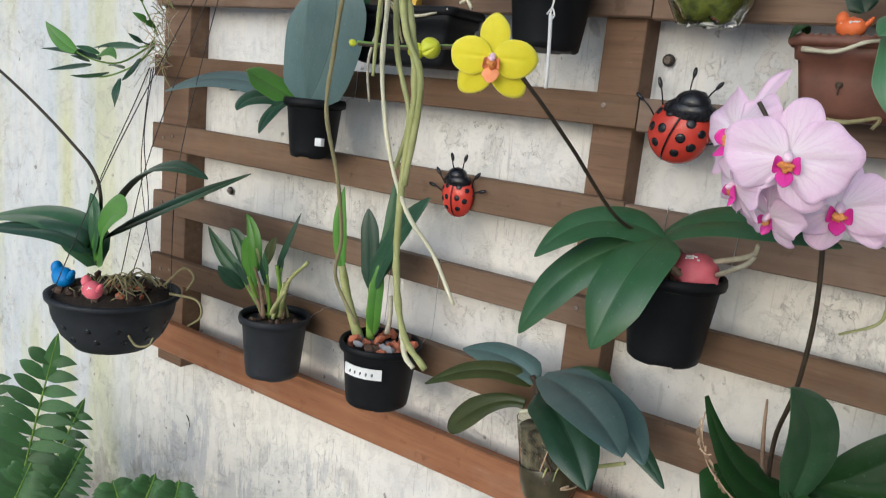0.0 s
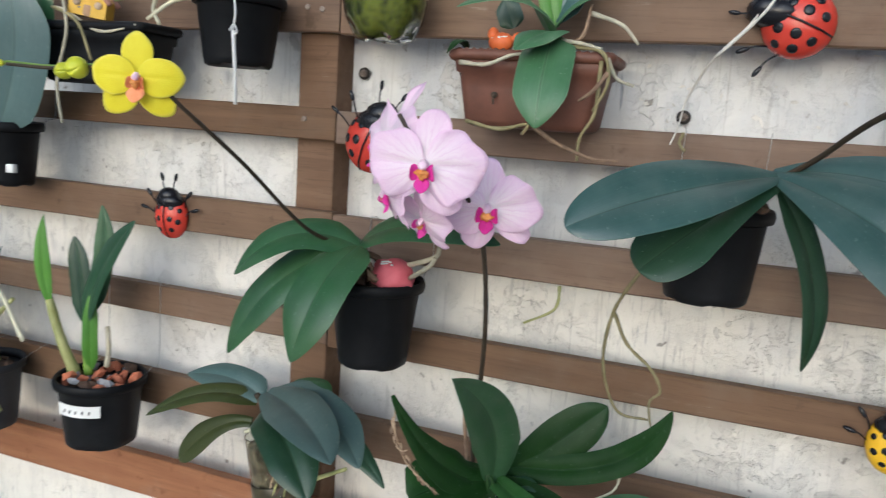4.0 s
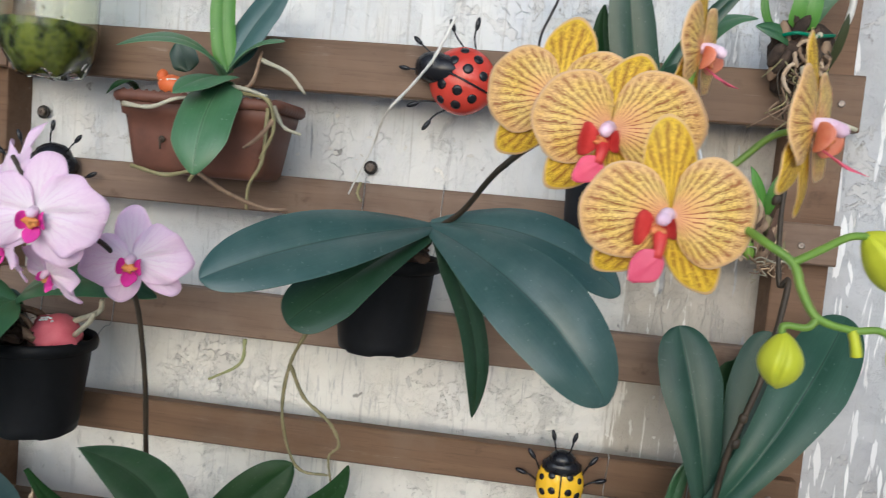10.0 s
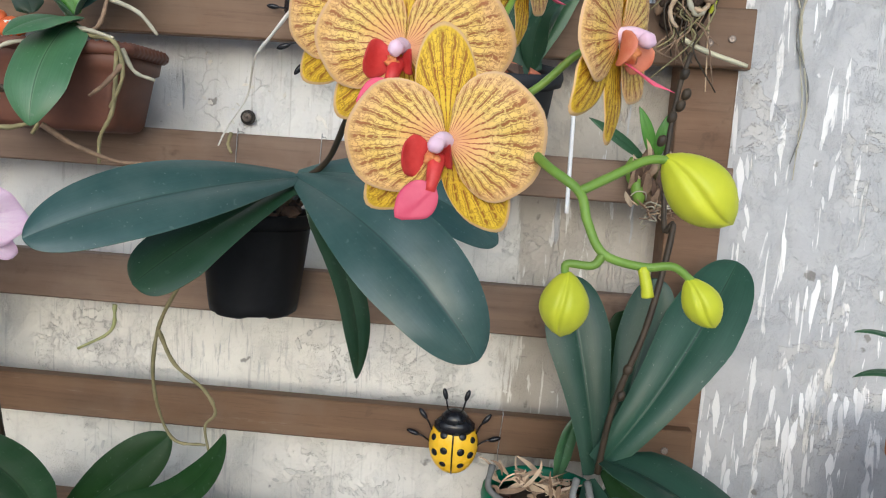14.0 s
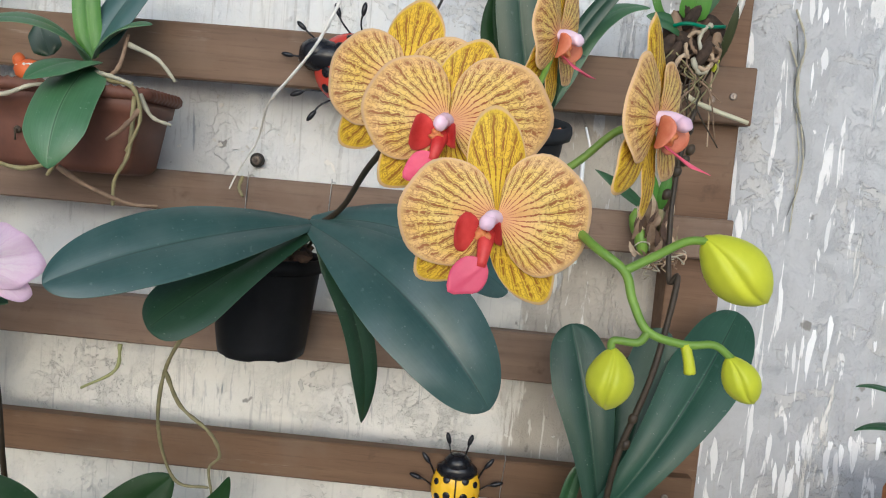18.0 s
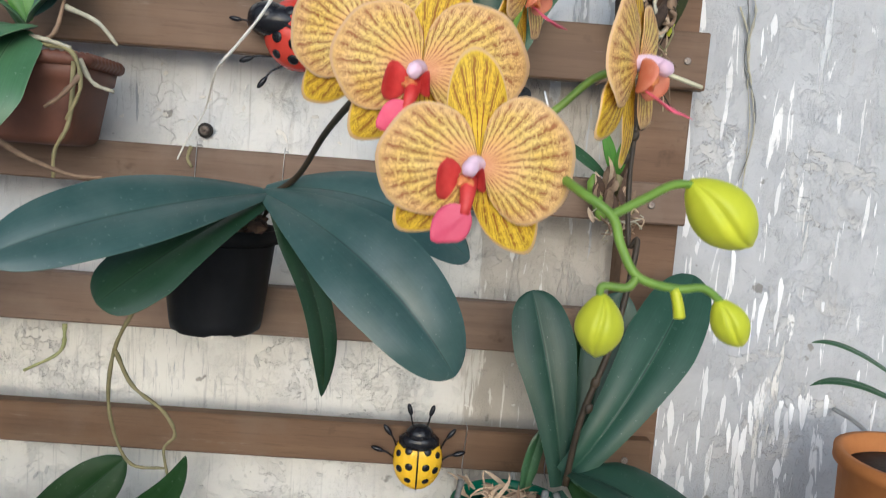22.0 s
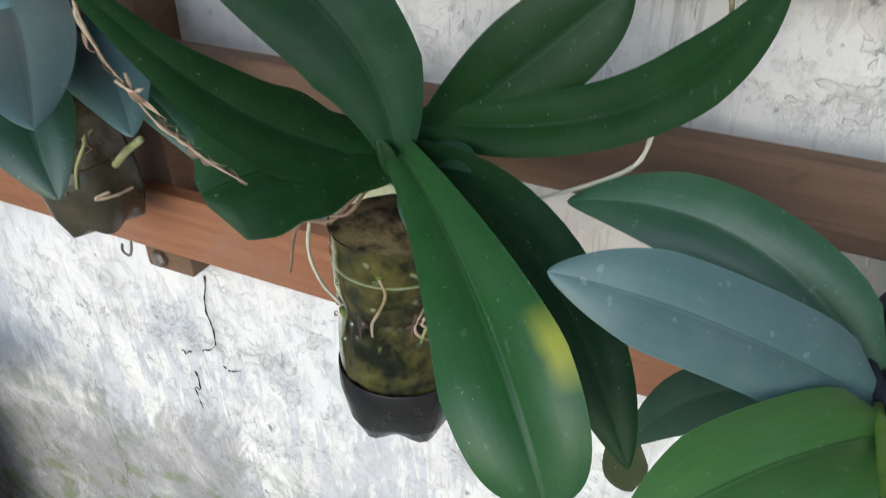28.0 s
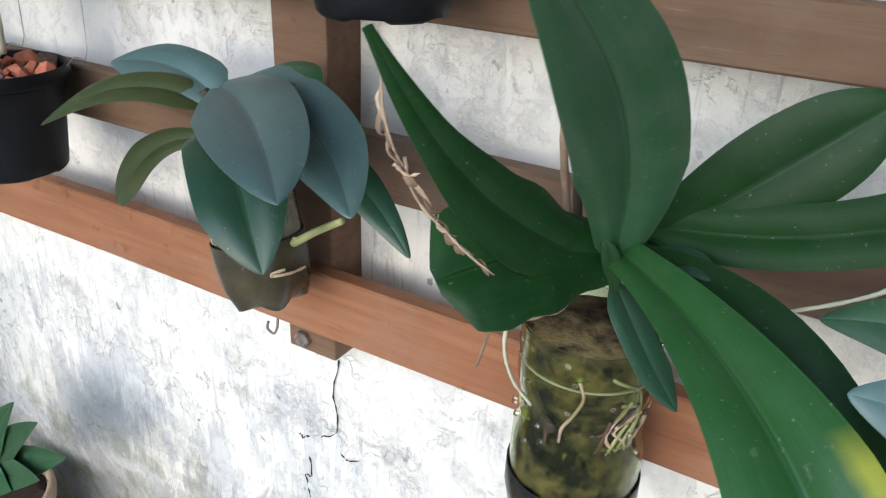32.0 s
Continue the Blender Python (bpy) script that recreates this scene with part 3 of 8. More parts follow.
L_SOFT = leaf_material("soft_pale_rimmed_leaf", (0.036, 0.108, 0.040), (0.070, 0.170, 0.074), (0.30, 0.40, 0.24), 0.38, 0.12, 0.0, 0.45)
L_STAG = leaf_material("staghorn_frond", (0.026, 0.098, 0.004), (0.056, 0.165, 0.009), (0.05, 0.15, 0.01), 0.42, 0.03, 0.0, 0.4)
# dust, plus the sky's reflection painted in as a silvery base colour
L_SILVER = leaf_material("dusty_silver_leaf", (0.068, 0.140, 0.132), (0.112, 0.200, 0.190), (0.15, 0.24, 0.2), 0.38, 0.3, 0.0, 0.5)
L_DARK = leaf_material("dark_glossy_leaf", (0.005, 0.027, 0.003), (0.013, 0.050, 0.007), (0.03, 0.08, 0.03), 0.46, 0.05, 0.0, 0.17)
L_DARKY = leaf_material("dark_leaf_yellow_patch", (0.010, 0.052, 0.008), (0.024, 0.088, 0.014), (0.05, 0.14, 0.035), 0.40, 0.10, 1.0, 0.34)
# green brightened to hold the skylight on an upward-facing leaf
L_SKYLIT = leaf_material("fresh_green_leaf", (0.055, 0.160, 0.026), (0.10, 0.235, 0.042), (0.11, 0.25, 0.08), 0.32, 0.10, 0.0, 0.55)
L_BROAD = leaf_material("broad_upright_leaf", (0.020, 0.068, 0.026), (0.042, 0.112, 0.042), (0.08, 0.17, 0.07), 0.36, 0.14, 0.0, 0.45)
L_LIME = leaf_material("bright_green_leaf", (0.05, 0.16, 0.012), (0.10, 0.25, 0.026), (0.15, 0.3, 0.05), 0.42, 0.06)
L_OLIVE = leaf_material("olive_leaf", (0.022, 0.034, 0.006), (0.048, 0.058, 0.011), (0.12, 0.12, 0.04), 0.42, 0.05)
L_FERN = leaf_material("fern_frond", (0.022, 0.082, 0.016), (0.055, 0.155, 0.034), (0.12, 0.22, 0.06), 0.55, 0.08)
P_ORANGE = petal_material("veined_orange_petal", "orange")
P_SEPAL = petal_material("veined_yellow_sepal", "sepal_yellow")
P_MAG = petal_material("magenta_white_petal", "magenta")
P_MAGS = petal_material("magenta_sepal", "magenta_sepal")
P_PINK = petal_material("pale_pink_petal", "pink")
P_YEL = petal_material("yellow_petal", "yellow")
M_LIPRED = rough_material("red_lip", (0.42, 0.010, 0.012), (0.62, 0.07, 0.06), 110, 0.45, 0.1, 0.0005)
M_LIPPINK = rough_material("coral_lip", (0.66, 0.06, 0.14), (0.78, 0.14, 0.22), 60, 0.45, 0.1, 0.0005)
M_LIPWM = rough_material("pink_white_lip", (0.62, 0.10, 0.42), (0.85, 0.72, 0.80), 120, 0.5, 0.1, 0.0005)
M_LIPMAG = rough_material("magenta_lip", (0.62, 0.02, 0.28), (0.72, 0.06, 0.40), 60, 0.45, 0.1, 0.0005)
M_LIPYEL = rough_material("peach_lip", (0.78, 0.25, 0.08), (0.82, 0.38, 0.2), 60, 0.5, 0.1, 0.0005)
M_CALLUS = rough_material("orange_callus", (0.62, 0.20, 0.04), (0.80, 0.42, 0.12), 160, 0.5, 0.4, 0.0008)
M_LIPCORAL = rough_material("coral_side_lobe", (0.58, 0.12, 0.06), (0.78, 0.34, 0.20), 90, 0.45, 0.1, 0.0005)
M_LIPSPOT = rough_material("red_spotted_callus", (0.50, 0.03, 0.03), (0.82, 0.42, 0.12), 260, 0.45, 0.3, 0.0006)
M_WHITECOL = rough_material("white_column", (0.80, 0.74, 0.76), (0.86, 0.82, 0.82), 60, 0.4, 0.05, 0.0004)
M_COLUMN = rough_material("lilac_white_column", (0.72, 0.46, 0.62), (0.82, 0.68, 0.76), 60, 0.4, 0.05, 0.0004)

# ---- building blocks ----
ORIGIN = {}


def thing(name, at, label, category, group="", kind=""):
    ob = new(name)
    ob.location = at
    ob.empty_display_size = 0.02
    ORIGIN[ob.name] = Vector(at)
    return tagged(ob, label, category, group, kind)


def part(name, bm, material, parent, label="", smooth=True):
    o = ORIGIN[parent.name]
    bmesh.ops.translate(bm, verts=bm.verts, vec=-o)
    me = bpy.data.meshes.new(name)
    bm.to_mesh(me)
    bm.free()
    me.materials.append(material)
    if smooth:
        me.polygons.foreach_set("use_smooth", [True] * len(me.polygons))
    ob = new(name, me)
    ob.parent = parent
    ORIGIN[ob.name] = o
    return tagged(ob, label)


def setting(name, bm, material, label, category, smooth=False):
    me = bpy.data.meshes.new(name)
    bm.to_mesh(me)
    bm.free()
    me.materials.append(material)
    if smooth:
        me.polygons.foreach_set("use_smooth", [True] * len(me.polygons))
    ob = new(name, me)
    ORIGIN[ob.name] = Vector((0, 0, 0))
    return tagged(ob, label, category, "", "structure")


def box(x0, x1, y0, y1, z0, z1, bevel=0.002, seg=1):
    bm = bmesh.new()
    bmesh.ops.create_cube(bm, size=1.0)
    for v in bm.verts:
        v.co = Vector(((x0 + x1) / 2 + v.co.x * (x1 - x0), (y0 + y1) / 2 + v.co.y * (y1 - y0), (z0 + z1) / 2 + v.co.z * (z1 - z0)))
    if bevel:
        bmesh.ops.bevel(bm, geom=bm.edges[:], offset=bevel, segments=seg, affect='EDGES', profile=0.6)
    return bm


def lathe(profile, at, n=32, axis=(0, 0, 1), wob=None):
    """Turn (radius, height) pairs round an axis through `at`; wob(angle, k, radius) may reshape the ring."""
    bm = bmesh.new()
    rot = Vector((0, 0, 1)).rotation_difference(Vector(axis)).to_matrix()
    at = Vector(at)
    rings = []
    for k, (r, h) in enumerate(profile):
        ring = []
        for i in range(n):
            a = 2 * math.pi * i / n
            rr, hh = wob(a, k, r, h) if wob else (r, h)
            ring.append(bm.verts.new(at + rot @ Vector((rr * math.cos(a), rr * math.sin(a), hh))))
        rings.append(ring)
    for a, b in zip(rings, rings[1:]):
        for i in range(n):
            bm.faces.new((a[i], a[(i + 1) % n], b[(i + 1) % n], b[i]))
    if profile[0][0] > 1e-5:
        bm.faces.new(rings[0][::-1])
    if profile[-1][0] > 1e-5:
        bm.faces.new(rings[-1])
    bmesh.ops.remove_doubles(bm, verts=bm.verts, dist=1e-6)
    return bm


def curve_points(pts, steps=6):
    """Catmull-Rom through the points."""
    pts = [Vector(p) for p in pts]
    if len(pts) == 2:
        return [pts[0].lerp(pts[1], i / steps) for i in range(steps + 1)]
    ext = [2 * pts[0] - pts[1]] + pts + [2 * pts[-1] - pts[-2]]
    out = []
    for i in range(1, len(ext) - 2):
        p0, p1, p2, p3 = ext[i - 1:i + 3]
        for s in range(steps):
            t = s / steps
            out.append(0.5 * (2 * p1 + (p2 - p0) * t + (2 * p0 - 5 * p1 + 4 * p2 - p3) * t * t + (3 * p1 - p0 - 3 * p2 + p3) * t ** 3))
    out.append(pts[-1])
    return out


def tube(pts, r0, r1=None, n=8, steps=6, bm=None, knobs=0.0, seed=0):
    """A tapered round strand along a smooth curve; knobs swells it at irregular nodes."""
    r1 = r0 if r1 is None else r1
    c = curve_points(pts, steps)
    bm = bm or bmesh.new()
    rng = random.Random(seed)
    ref = Vector((0.3, 0.9, 0.2)).normalized()
    rings = []
    for i, p in enumerate(c):
        d = (c[min(i + 1, len(c) - 1)] - c[max(i - 1, 0)]).normalized()
        a = d.cross(ref)
        a = a.normalized() if a.length > 1e-4 else d.orthogonal().normalized()
        b = d.cross(a)
        r = (r0 + (r1 - r0) * i / (len(c) - 1)) * (1 + knobs * rng.uniform(-1, 1))
        rings.append([bm.verts.new(p + r * (math.cos(2 * math.pi * k / n) * a + math.sin(2 * math.pi * k / n) * b)) for k in range(n)])
    for x, y in zip(rings, rings[1:]):
        for k in range(n):
            bm.faces.new((x[k], x[(k + 1) % n], y[(k + 1) % n], y[k]))
    bm.faces.new(rings[0][::-1])
    bm.faces.new(rings[-1])
    return bm


def sheet(spine, side, width, profile, cup, thick, across=8, wave=0.0, seed=0, twist=0.0):
    """A thick leaf or petal: spine points, a side vector per point, half widths by profile(s), arched or folded by cup."""
    bm = bmesh.new()
    uvl = bm.loops.layers.uv.new("UVMap")
    n = len(spine)
    rng = random.Random(seed)
    ph = rng.uniform(0, 6.28)
    top, bot, uvs, rim = [], [], [], []
    for i, p in enumerate(spine):
        s = i / (n - 1)
        d = (spine[min(i + 1, n - 1)] - spine[max(i - 1, 0)]).normalized()
        e = side[i].normalized()
        up = e.cross(d).normalized()
        w = width * max(profile(s), 0.012)
        ra, rb, ru = [], [], []
        for k in range(across + 1):
            v = k / across * 2 - 1
            v = math.copysign(abs(v) ** 1.5, v)
            lift = cup(s, v) * w + wave * w * math.sin(7 * s + 2.4 * v + ph) * abs(v) ** 1.6
            q = p + e * (w * v) + up * lift
            th = thick * (1 - 0.75 * abs(v) ** 3) * (1 - 0.6 * s ** 4)
            ra.append(bm.verts.new(q + up * th / 2))
            rb.append(bm.verts.new(q - up * th / 2))
            ru.append((s, (v + 1) / 2))
        top.append(ra), bot.append(rb), uvs.append(ru)

    def face(vs, us):
        f = bm.faces.new(vs)
        for lp, u in zip(f.loops, us):
            lp[uvl].uv = u
        return f

    for i in range(n - 1):
        for k in range(across):
            us = (uvs[i][k], uvs[i][k + 1], uvs[i + 1][k + 1], uvs[i + 1][k])
            face((top[i][k], top[i][k + 1], top[i + 1][k + 1], top[i + 1][k]), us)
            face((bot[i][k + 1], bot[i][k], bot[i + 1][k], bot[i + 1][k + 1]), (us[1], us[0], us[3], us[2]))
        for k, flip in ((0, True), (across, False)):
            vs = [top[i][k], bot[i][k], bot[i + 1][k], top[i + 1][k]]
            rim.append(face(vs[::-1] if not flip else vs, (uvs[i][k],) * 4))
    for i, flip in ((0, False), (n - 1, True)):
        for k in range(across):
            vs = [top[i][k], bot[i][k], bot[i][k + 1], top[i][k + 1]]
            rim.append(face(vs[::-1] if not flip else vs, (uvs[i][k],) * 4))
    for f in rim:
        for e in f.edges:
            e.smooth = False
    bmesh.ops.recalc_face_normals(bm, faces=bm.faces)
    return bm


def orchid_profile(s):
    return min(1.0, 0.36 * (1 - s) ** 1.6 + math.sin(math.pi * (0.03 + 0.90 * s)) ** 0.62) * max(0.0, 1 - s ** 7) ** 0.5 * min(1.0, 0.5 + 4 * s)


def spoon_profile(s):
    return (0.36 + 0.64 * min(1.0, s / 0.68) ** 1.3) * max(0.0, 1 - s ** 9) ** 0.5


def blade_profile(s):
    return (0.30 + 0.70 * math.sin(math.pi / 2 * min(1.0, s / 0.55))) * max(0.0, 1 - max(0.0, (s - 0.5) / 0.5) ** 2.6) ** 0.75


def heart_profile(s):
    return min(1.0, 0.35 + 0.65 * (s / 0.32) ** 0.7) * (1 - max(0.0, (s - 0.32) / 0.68) ** 2.6) ** 0.8


def paddle_profile(s):
    return (0.30 + 0.70 * min(1.0, s / 0.36) ** 0.8) * (1 - max(0.0, (s - 0.5) / 0.5) ** 2.2)


def torn_profile(s):
    return min(1.0, 0.42 + 1.1 * s) * (1.0 if s < 0.9 else 1 - 0.8 * ((s - 0.9) / 0.1)) * (1 + 0.05 * math.sin(19 * s))


def taper_profile(s):
    return min(1.0, 0.55 + 1.3 * s) * (1.0 if s < 0.42 else 0.10 + 0.90 * max(0.0, 1 - (s - 0.42) / 0.58) ** 1.15) * (1 + 0.03 * math.sin(23 * s))


def obovate_profile(s):
    return (0.17 + 0.83 * math.sin(math.pi / 2 * min(1.0, s / 0.62)) ** 0.95) * max(0.0, 1 - s ** 5) ** 0.55


def strap_profile(s):
    return min(1.0, 0.55 + 1.4 * s) * (1 - max(0.0, (s - 0.55) / 0.45) ** 2.2)


def lance_profile(s):
    return math.sin(math.pi * (0.06 + 0.94 * s) ** 0.85) ** 0.85


def leaf(parent, base, mid, tip, width, material, facing=(0, -0.75, 0.65), fold=0.22, name="leaf", profile=orchid_profile,
         thick=0.0028, wave=0.03, seed=0, steps=20, across=10, label=""):
    """A leaf from base through mid to tip; facing is where its upper face looks; width is its full breadth."""
    base, mid, tip = Vector(base), Vector(mid), Vector(tip)
    ctrl = 2 * mid - 0.5 * (base + tip)
    ss = [1 - (1 - i / steps) ** 1.7 for i in range(steps + 1)]
    sp = [(1 - s) ** 2 * base + 2 * s * (1 - s) * ctrl + s * s * tip for s in ss]
    f = Vector(facing).normalized()
    side = []
    for i in range(steps + 1):
        d = (sp[min(i + 1, steps)] - sp[max(i - 1, 0)]).normalized()
        e = d.cross(f)
        if e.length < 0.15:
            e = side[-1] if side else d.orthogonal()
        side.append(e.normalized())
    cup = lambda s, v: fold * (1.55 * abs(v) - 0.75 * v * v) * (1.25 - 0.7 * s) - 0.12 * abs(v) ** 2.4  # noqa: E731
    bm = sheet(sp, side, width / 2, lambda s: profile(ss[min(steps, int(round(s * steps)))]), cup, thick, across, wave, seed)
    return part(name, bm, material, parent, label)


def petal(parent, name, base, out, face, length, width, material, round_=0.75, tip=0.0, lobes=0.03, wave=0.04, cup=0.10, curl=0.10, crease=0.03, seed=0,
          reach=80.0, rings=11, spokes=32, label=""):
    """A petal fanned out from its claw: round_ sets how kidney-shaped its outline is, tip draws it to a point,
    lobes scallop the margin, wave ruffles it, cup and curl bow it forwards and back, crease folds it along the middle."""
    base, out, face = Vector(base), Vector(out).normalized(), Vector(face).normalized()
    side = out.cross(face).normalized()
    face = side.cross(out).normalized()
    rng = random.Random(seed * 7 + 3)
    p1, p2, p3 = (rng.uniform(0, 6.28) for _ in range(3))
    top_a = radians(reach)

    def edge(a):
        r = math.cos(a * 88.0 / reach) ** round_ * (1 + lobes * (math.sin(5.3 * a + p1) + 0.6 * math.sin(11.0 * a + p2)))
        return r * (1 + tip * math.exp(-(a / 0.22) ** 2))

    half = max(edge(top_a * (2 * i / 60 - 1)) * math.sin(abs(top_a * (2 * i / 60 - 1))) for i in range(61))
    far = max(edge(top_a * (2 * i / 60 - 1)) * math.cos(top_a * (2 * i / 60 - 1)) for i in range(61))
    kx, ky = length / far, width / 2 / half
    bm = bmesh.new()
    uvl = bm.loops.layers.uv.new("UVMap")
    sheets = []
    for th in (0.00035, -0.00035):
        grid_ = []
        for i in range(rings + 1):
            q = (i / rings) ** 0.8
            row = []
            for k in range(spokes + 1):
                a = top_a * (2 * k / spokes - 1)
                r = q * edge(a)
                x, y = kx * r * math.cos(a), ky * r * math.sin(a)
                s, v = x / length, 2 * y / width
                h = length * (cup * s * (1.6 - s) - curl * s ** 3) + 0.5 * width * (-0.10 * v * v + crease * math.exp(-(v / 0.10) ** 2) * (-s) * (1 - s) * 3)
                h += wave * length * q ** 3 * (math.sin(6.5 * a + p3) + 0.5 * math.sin(13.0 * a + p1))
                row.append(bm.verts.new(base + out * (x + 0.02 * length * q) + side * y + face * (h + th * (1 if q < 1 else 0.3))))
            grid_.append(row)
        sheets.append(grid_)

    def quad(vs, us):
        f = bm.faces.new(vs)
        for lp, c in zip(f.loops, us):
            lp[uvl].uv = c

    for j, grid_ in enumerate(sheets):
        for i in range(rings):
            for k in range(spokes):
                ids = ((i, k), (i, k + 1), (i + 1, k + 1), (i + 1, k))
                ids = ids if j == 0 else ids[::-1]
                quad([grid_[a][b] for a, b in ids], [((a / rings) ** 0.8, b / spokes) for a, b in ids])
    for k in range(spokes):
        quad((sheets[0][-1][k], sheets[0][-1][k + 1], sheets[1][-1][k + 1], sheets[1][-1][k]), ((1.0, k / spokes), (1.0, (k + 1) / spokes)) * 2)
    bmesh.ops.remove_doubles(bm, verts=[v for sh in sheets for v in sh[0]], dist=1e-7)
    bmesh.ops.recalc_face_normals(bm, faces=bm.faces)
    return part(name, bm, material, parent, label)


def blob(at, radii, axis=(0, 0, 1), seed=0, rough=0.0, sub=2):
    bm = bmesh.new()
    bmesh.ops.create_icosphere(bm, subdivisions=sub, radius=1.0)
    rot = Vector((0, 0, 1)).rotation_difference(Vector(axis).normalized()).to_matrix()
    for v in bm.verts:
        k = 1 + rough * noise.noise(v.co * 1.7 + Vector((seed * 3.1, seed, 0)))
        v.co = Vector(at) + rot @ Vector((v.co.x * radii[0] * k, v.co.y * radii[1] * k, v.co.z * radii[2] * k))
    return bm


def join(*bms):
    out = bmesh.new()
    for b in bms:
        me = bpy.data.meshes.new("tmp")
        b.to_mesh(me)
        b.free()
        out.from_mesh(me)
        bpy.data.meshes.remove(me)
    return out


# petals as (angle from the top in degrees, length, breadth), in half spreads of the bloom
ROUND = dict(dorsal=(0, 1.15, 0.68), lateral=((-142, 1.08, 0.60), (145, 1.08, 0.60)), petals=((-88, 1.0, 1.16), (86, 1.0, 1.2)))


def phalaenopsis_flower(plant, at, face, up, half, petal_m, sepal_m, lip_m, column_m, seed=0, throat=None, label="", form=ROUND, nod=(0.0, 0.0), lip=(186, 0.34, 0.36), lobe=0.30,
                        column=0.22, callus=None, kidney=0.62, ruffle=0.03, scallop=0.025, fold=0.06, jut=0.55, claw=None, knob=1.0, wings=(1.0, 1.0)):
    """A moth-orchid bloom: three sepals behind, two broad petals, and a lip of two wings, a callus and a middle lobe under the column."""
    at, f = Vector(at), Vector(face).normalized()
    up = (Vector(up) - f * Vector(up).dot(f)).normalized()
    right = up.cross(f).normalized()
    R = half

    def way(deg):
        a = radians(deg)
        return up * math.cos(a) + right * math.sin(a)

    g_ = (f + right * nod[0] + up * nod[1]).normalized()
    tip = at + g_ * column * R
    col = tube([at - f * 0.02 * R, at.lerp(tip, 0.5) + up * 0.03 * R, tip], R * 0.085, R * 0.075, 12, 4)
    fl = part("flower", col, column_m, plant, label)
    part("pollen_cap", blob(tip - up * 0.01 * R, (R * 0.085, R * 0.085, R * 0.10), g_ - up * 0.5, seed, 0.12, 3), column_m, fl)
    a, ln, wd = form["dorsal"]
    petal(fl, "sepal", at - f * 0.05 * R, way(a), f, R * ln, R * wd, sepal_m, 1.0, 0.04, scallop * 0.5, ruffle * 0.6, 0.04, 0.10, 0.02, seed + 1, 82.0)
    for k, (a, ln, wd) in enumerate(form["lateral"]):
        petal(fl, "sepal", at - f * 0.065 * R, way(a), f, R * ln, R * wd, sepal_m, 1.0, 0.05, scallop * 0.5, ruffle * 0.6, 0.02, 0.12, 0.04, seed + 2 + k, 82.0)
    for k, (a, ln, wd) in enumerate(form["petals"]):
        petal(fl, "petal", at + f * (0.015 + 0.01 * k) * R, way(a), f, R * ln, R * wd, petal_m, kidney, 0.0, scallop, ruffle, 0.10, 0.16, fold, seed + 5 + k, 84.0)
    seat = at - up * 0.15 * R + (g_ - f) * 0.16 * R + g_ * 0.05 * R
    for sgn in (-1, 1):
        petal(fl, "lip_wing", seat + right * sgn * 0.04 * R, right * sgn * 0.85 + g_ * 0.75 + up * 0.15, g_ - right * sgn * 0.7, R * lobe * wings[sgn > 0], R * lobe * 1.15 * wings[sgn > 0], throat or lip_m, 0.8, 0.0, 0.02, 0.02, -0.25, -0.35, 0.0, seed + 8 + sgn, 80.0, 7, 16)
    a, ln, wd = lip
    root_ = seat - up * 0.05 * R
    if claw:
        root_ = at + right * claw[0] * R + up * claw[1] * R + g_ * 0.26 * R
        part("lip_claw", tube([seat, seat.lerp(root_, 0.5) + g_ * 0.05 * R, root_ + way(a) * 0.08 * R], R * 0.10, R * 0.055, 9, 4), throat or lip_m, fl)
    petal(fl, "lip", root_, way(a) + g_ * jut, f, R * ln, R * wd, lip_m, 0.85, 0.18, 0.02, 0.02, 0.05, -0.12, -0.12, seed + 11, 82.0, 8, 20)
    part("callus", blob(seat + g_ * 0.10 * R, (R * 0.10 * knob, R * 0.085 * knob, R * 0.075 * knob), g_, seed, 0.9, 3), callus or M_CALLUS, fl)
    return fl


def flower_bud(plant, at, axis, length, width, name="bud"):
    """A lime bud with the seams of its folded sepals."""
    at, ax = Vector(at), Vector(axis).normalized()
    prof = [(max(1e-6, width / 2 * math.sin(math.pi * min(1, 0.03 + 0.97 * s)) ** 0.72 * (0.86 + 0.22 * s)), length * (s - 0.5)) for s in (i / 12 for i in range(13))]
    prof[0], prof[-1] = (width * 0.06, -length / 2), (1e-6, length / 2)
    def seam(a, k, r, h):
        d = min(abs((a - s0 - 0.5 * h / length + math.pi) % (2 * math.pi) - math.pi) for s0 in (-1.35, 1.5))
        return r * (1 - 0.15 * math.exp(-(d / 0.09) ** 2) + 0.05 * math.exp(-((d - 0.3) / 0.2) ** 2)), h
    bm = lathe(prof, at, 72, ax, seam)
    return part(name, bm, M_BUD, plant, "plump lime-green flower bud")


def chips(at, radius, count, size, materials, parent, seed, name="bark_chip", flat=0.5):
    """Loose chips heaped on a pot's surface."""
    rng = random.Random(seed)
    for i in range(count):
        a, r = rng.uniform(0, 6.283), radius * math.sqrt(rng.uniform(0, 1))
        s = size * rng.uniform(0.6, 1.3)
        p = Vector(at) + Vector((r * math.cos(a), r * math.sin(a), s * flat * 0.5 + rng.uniform(0, size * 0.5)))
        part(name, blob(p, (s * 0.55, s * 0.4, s * 0.28), (rng.uniform(-1, 1), rng.uniform(-1, 1), rng.uniform(0.3, 1)), seed + i, 0.6, 1),
             materials[i % len(materials)], parent, smooth=False)


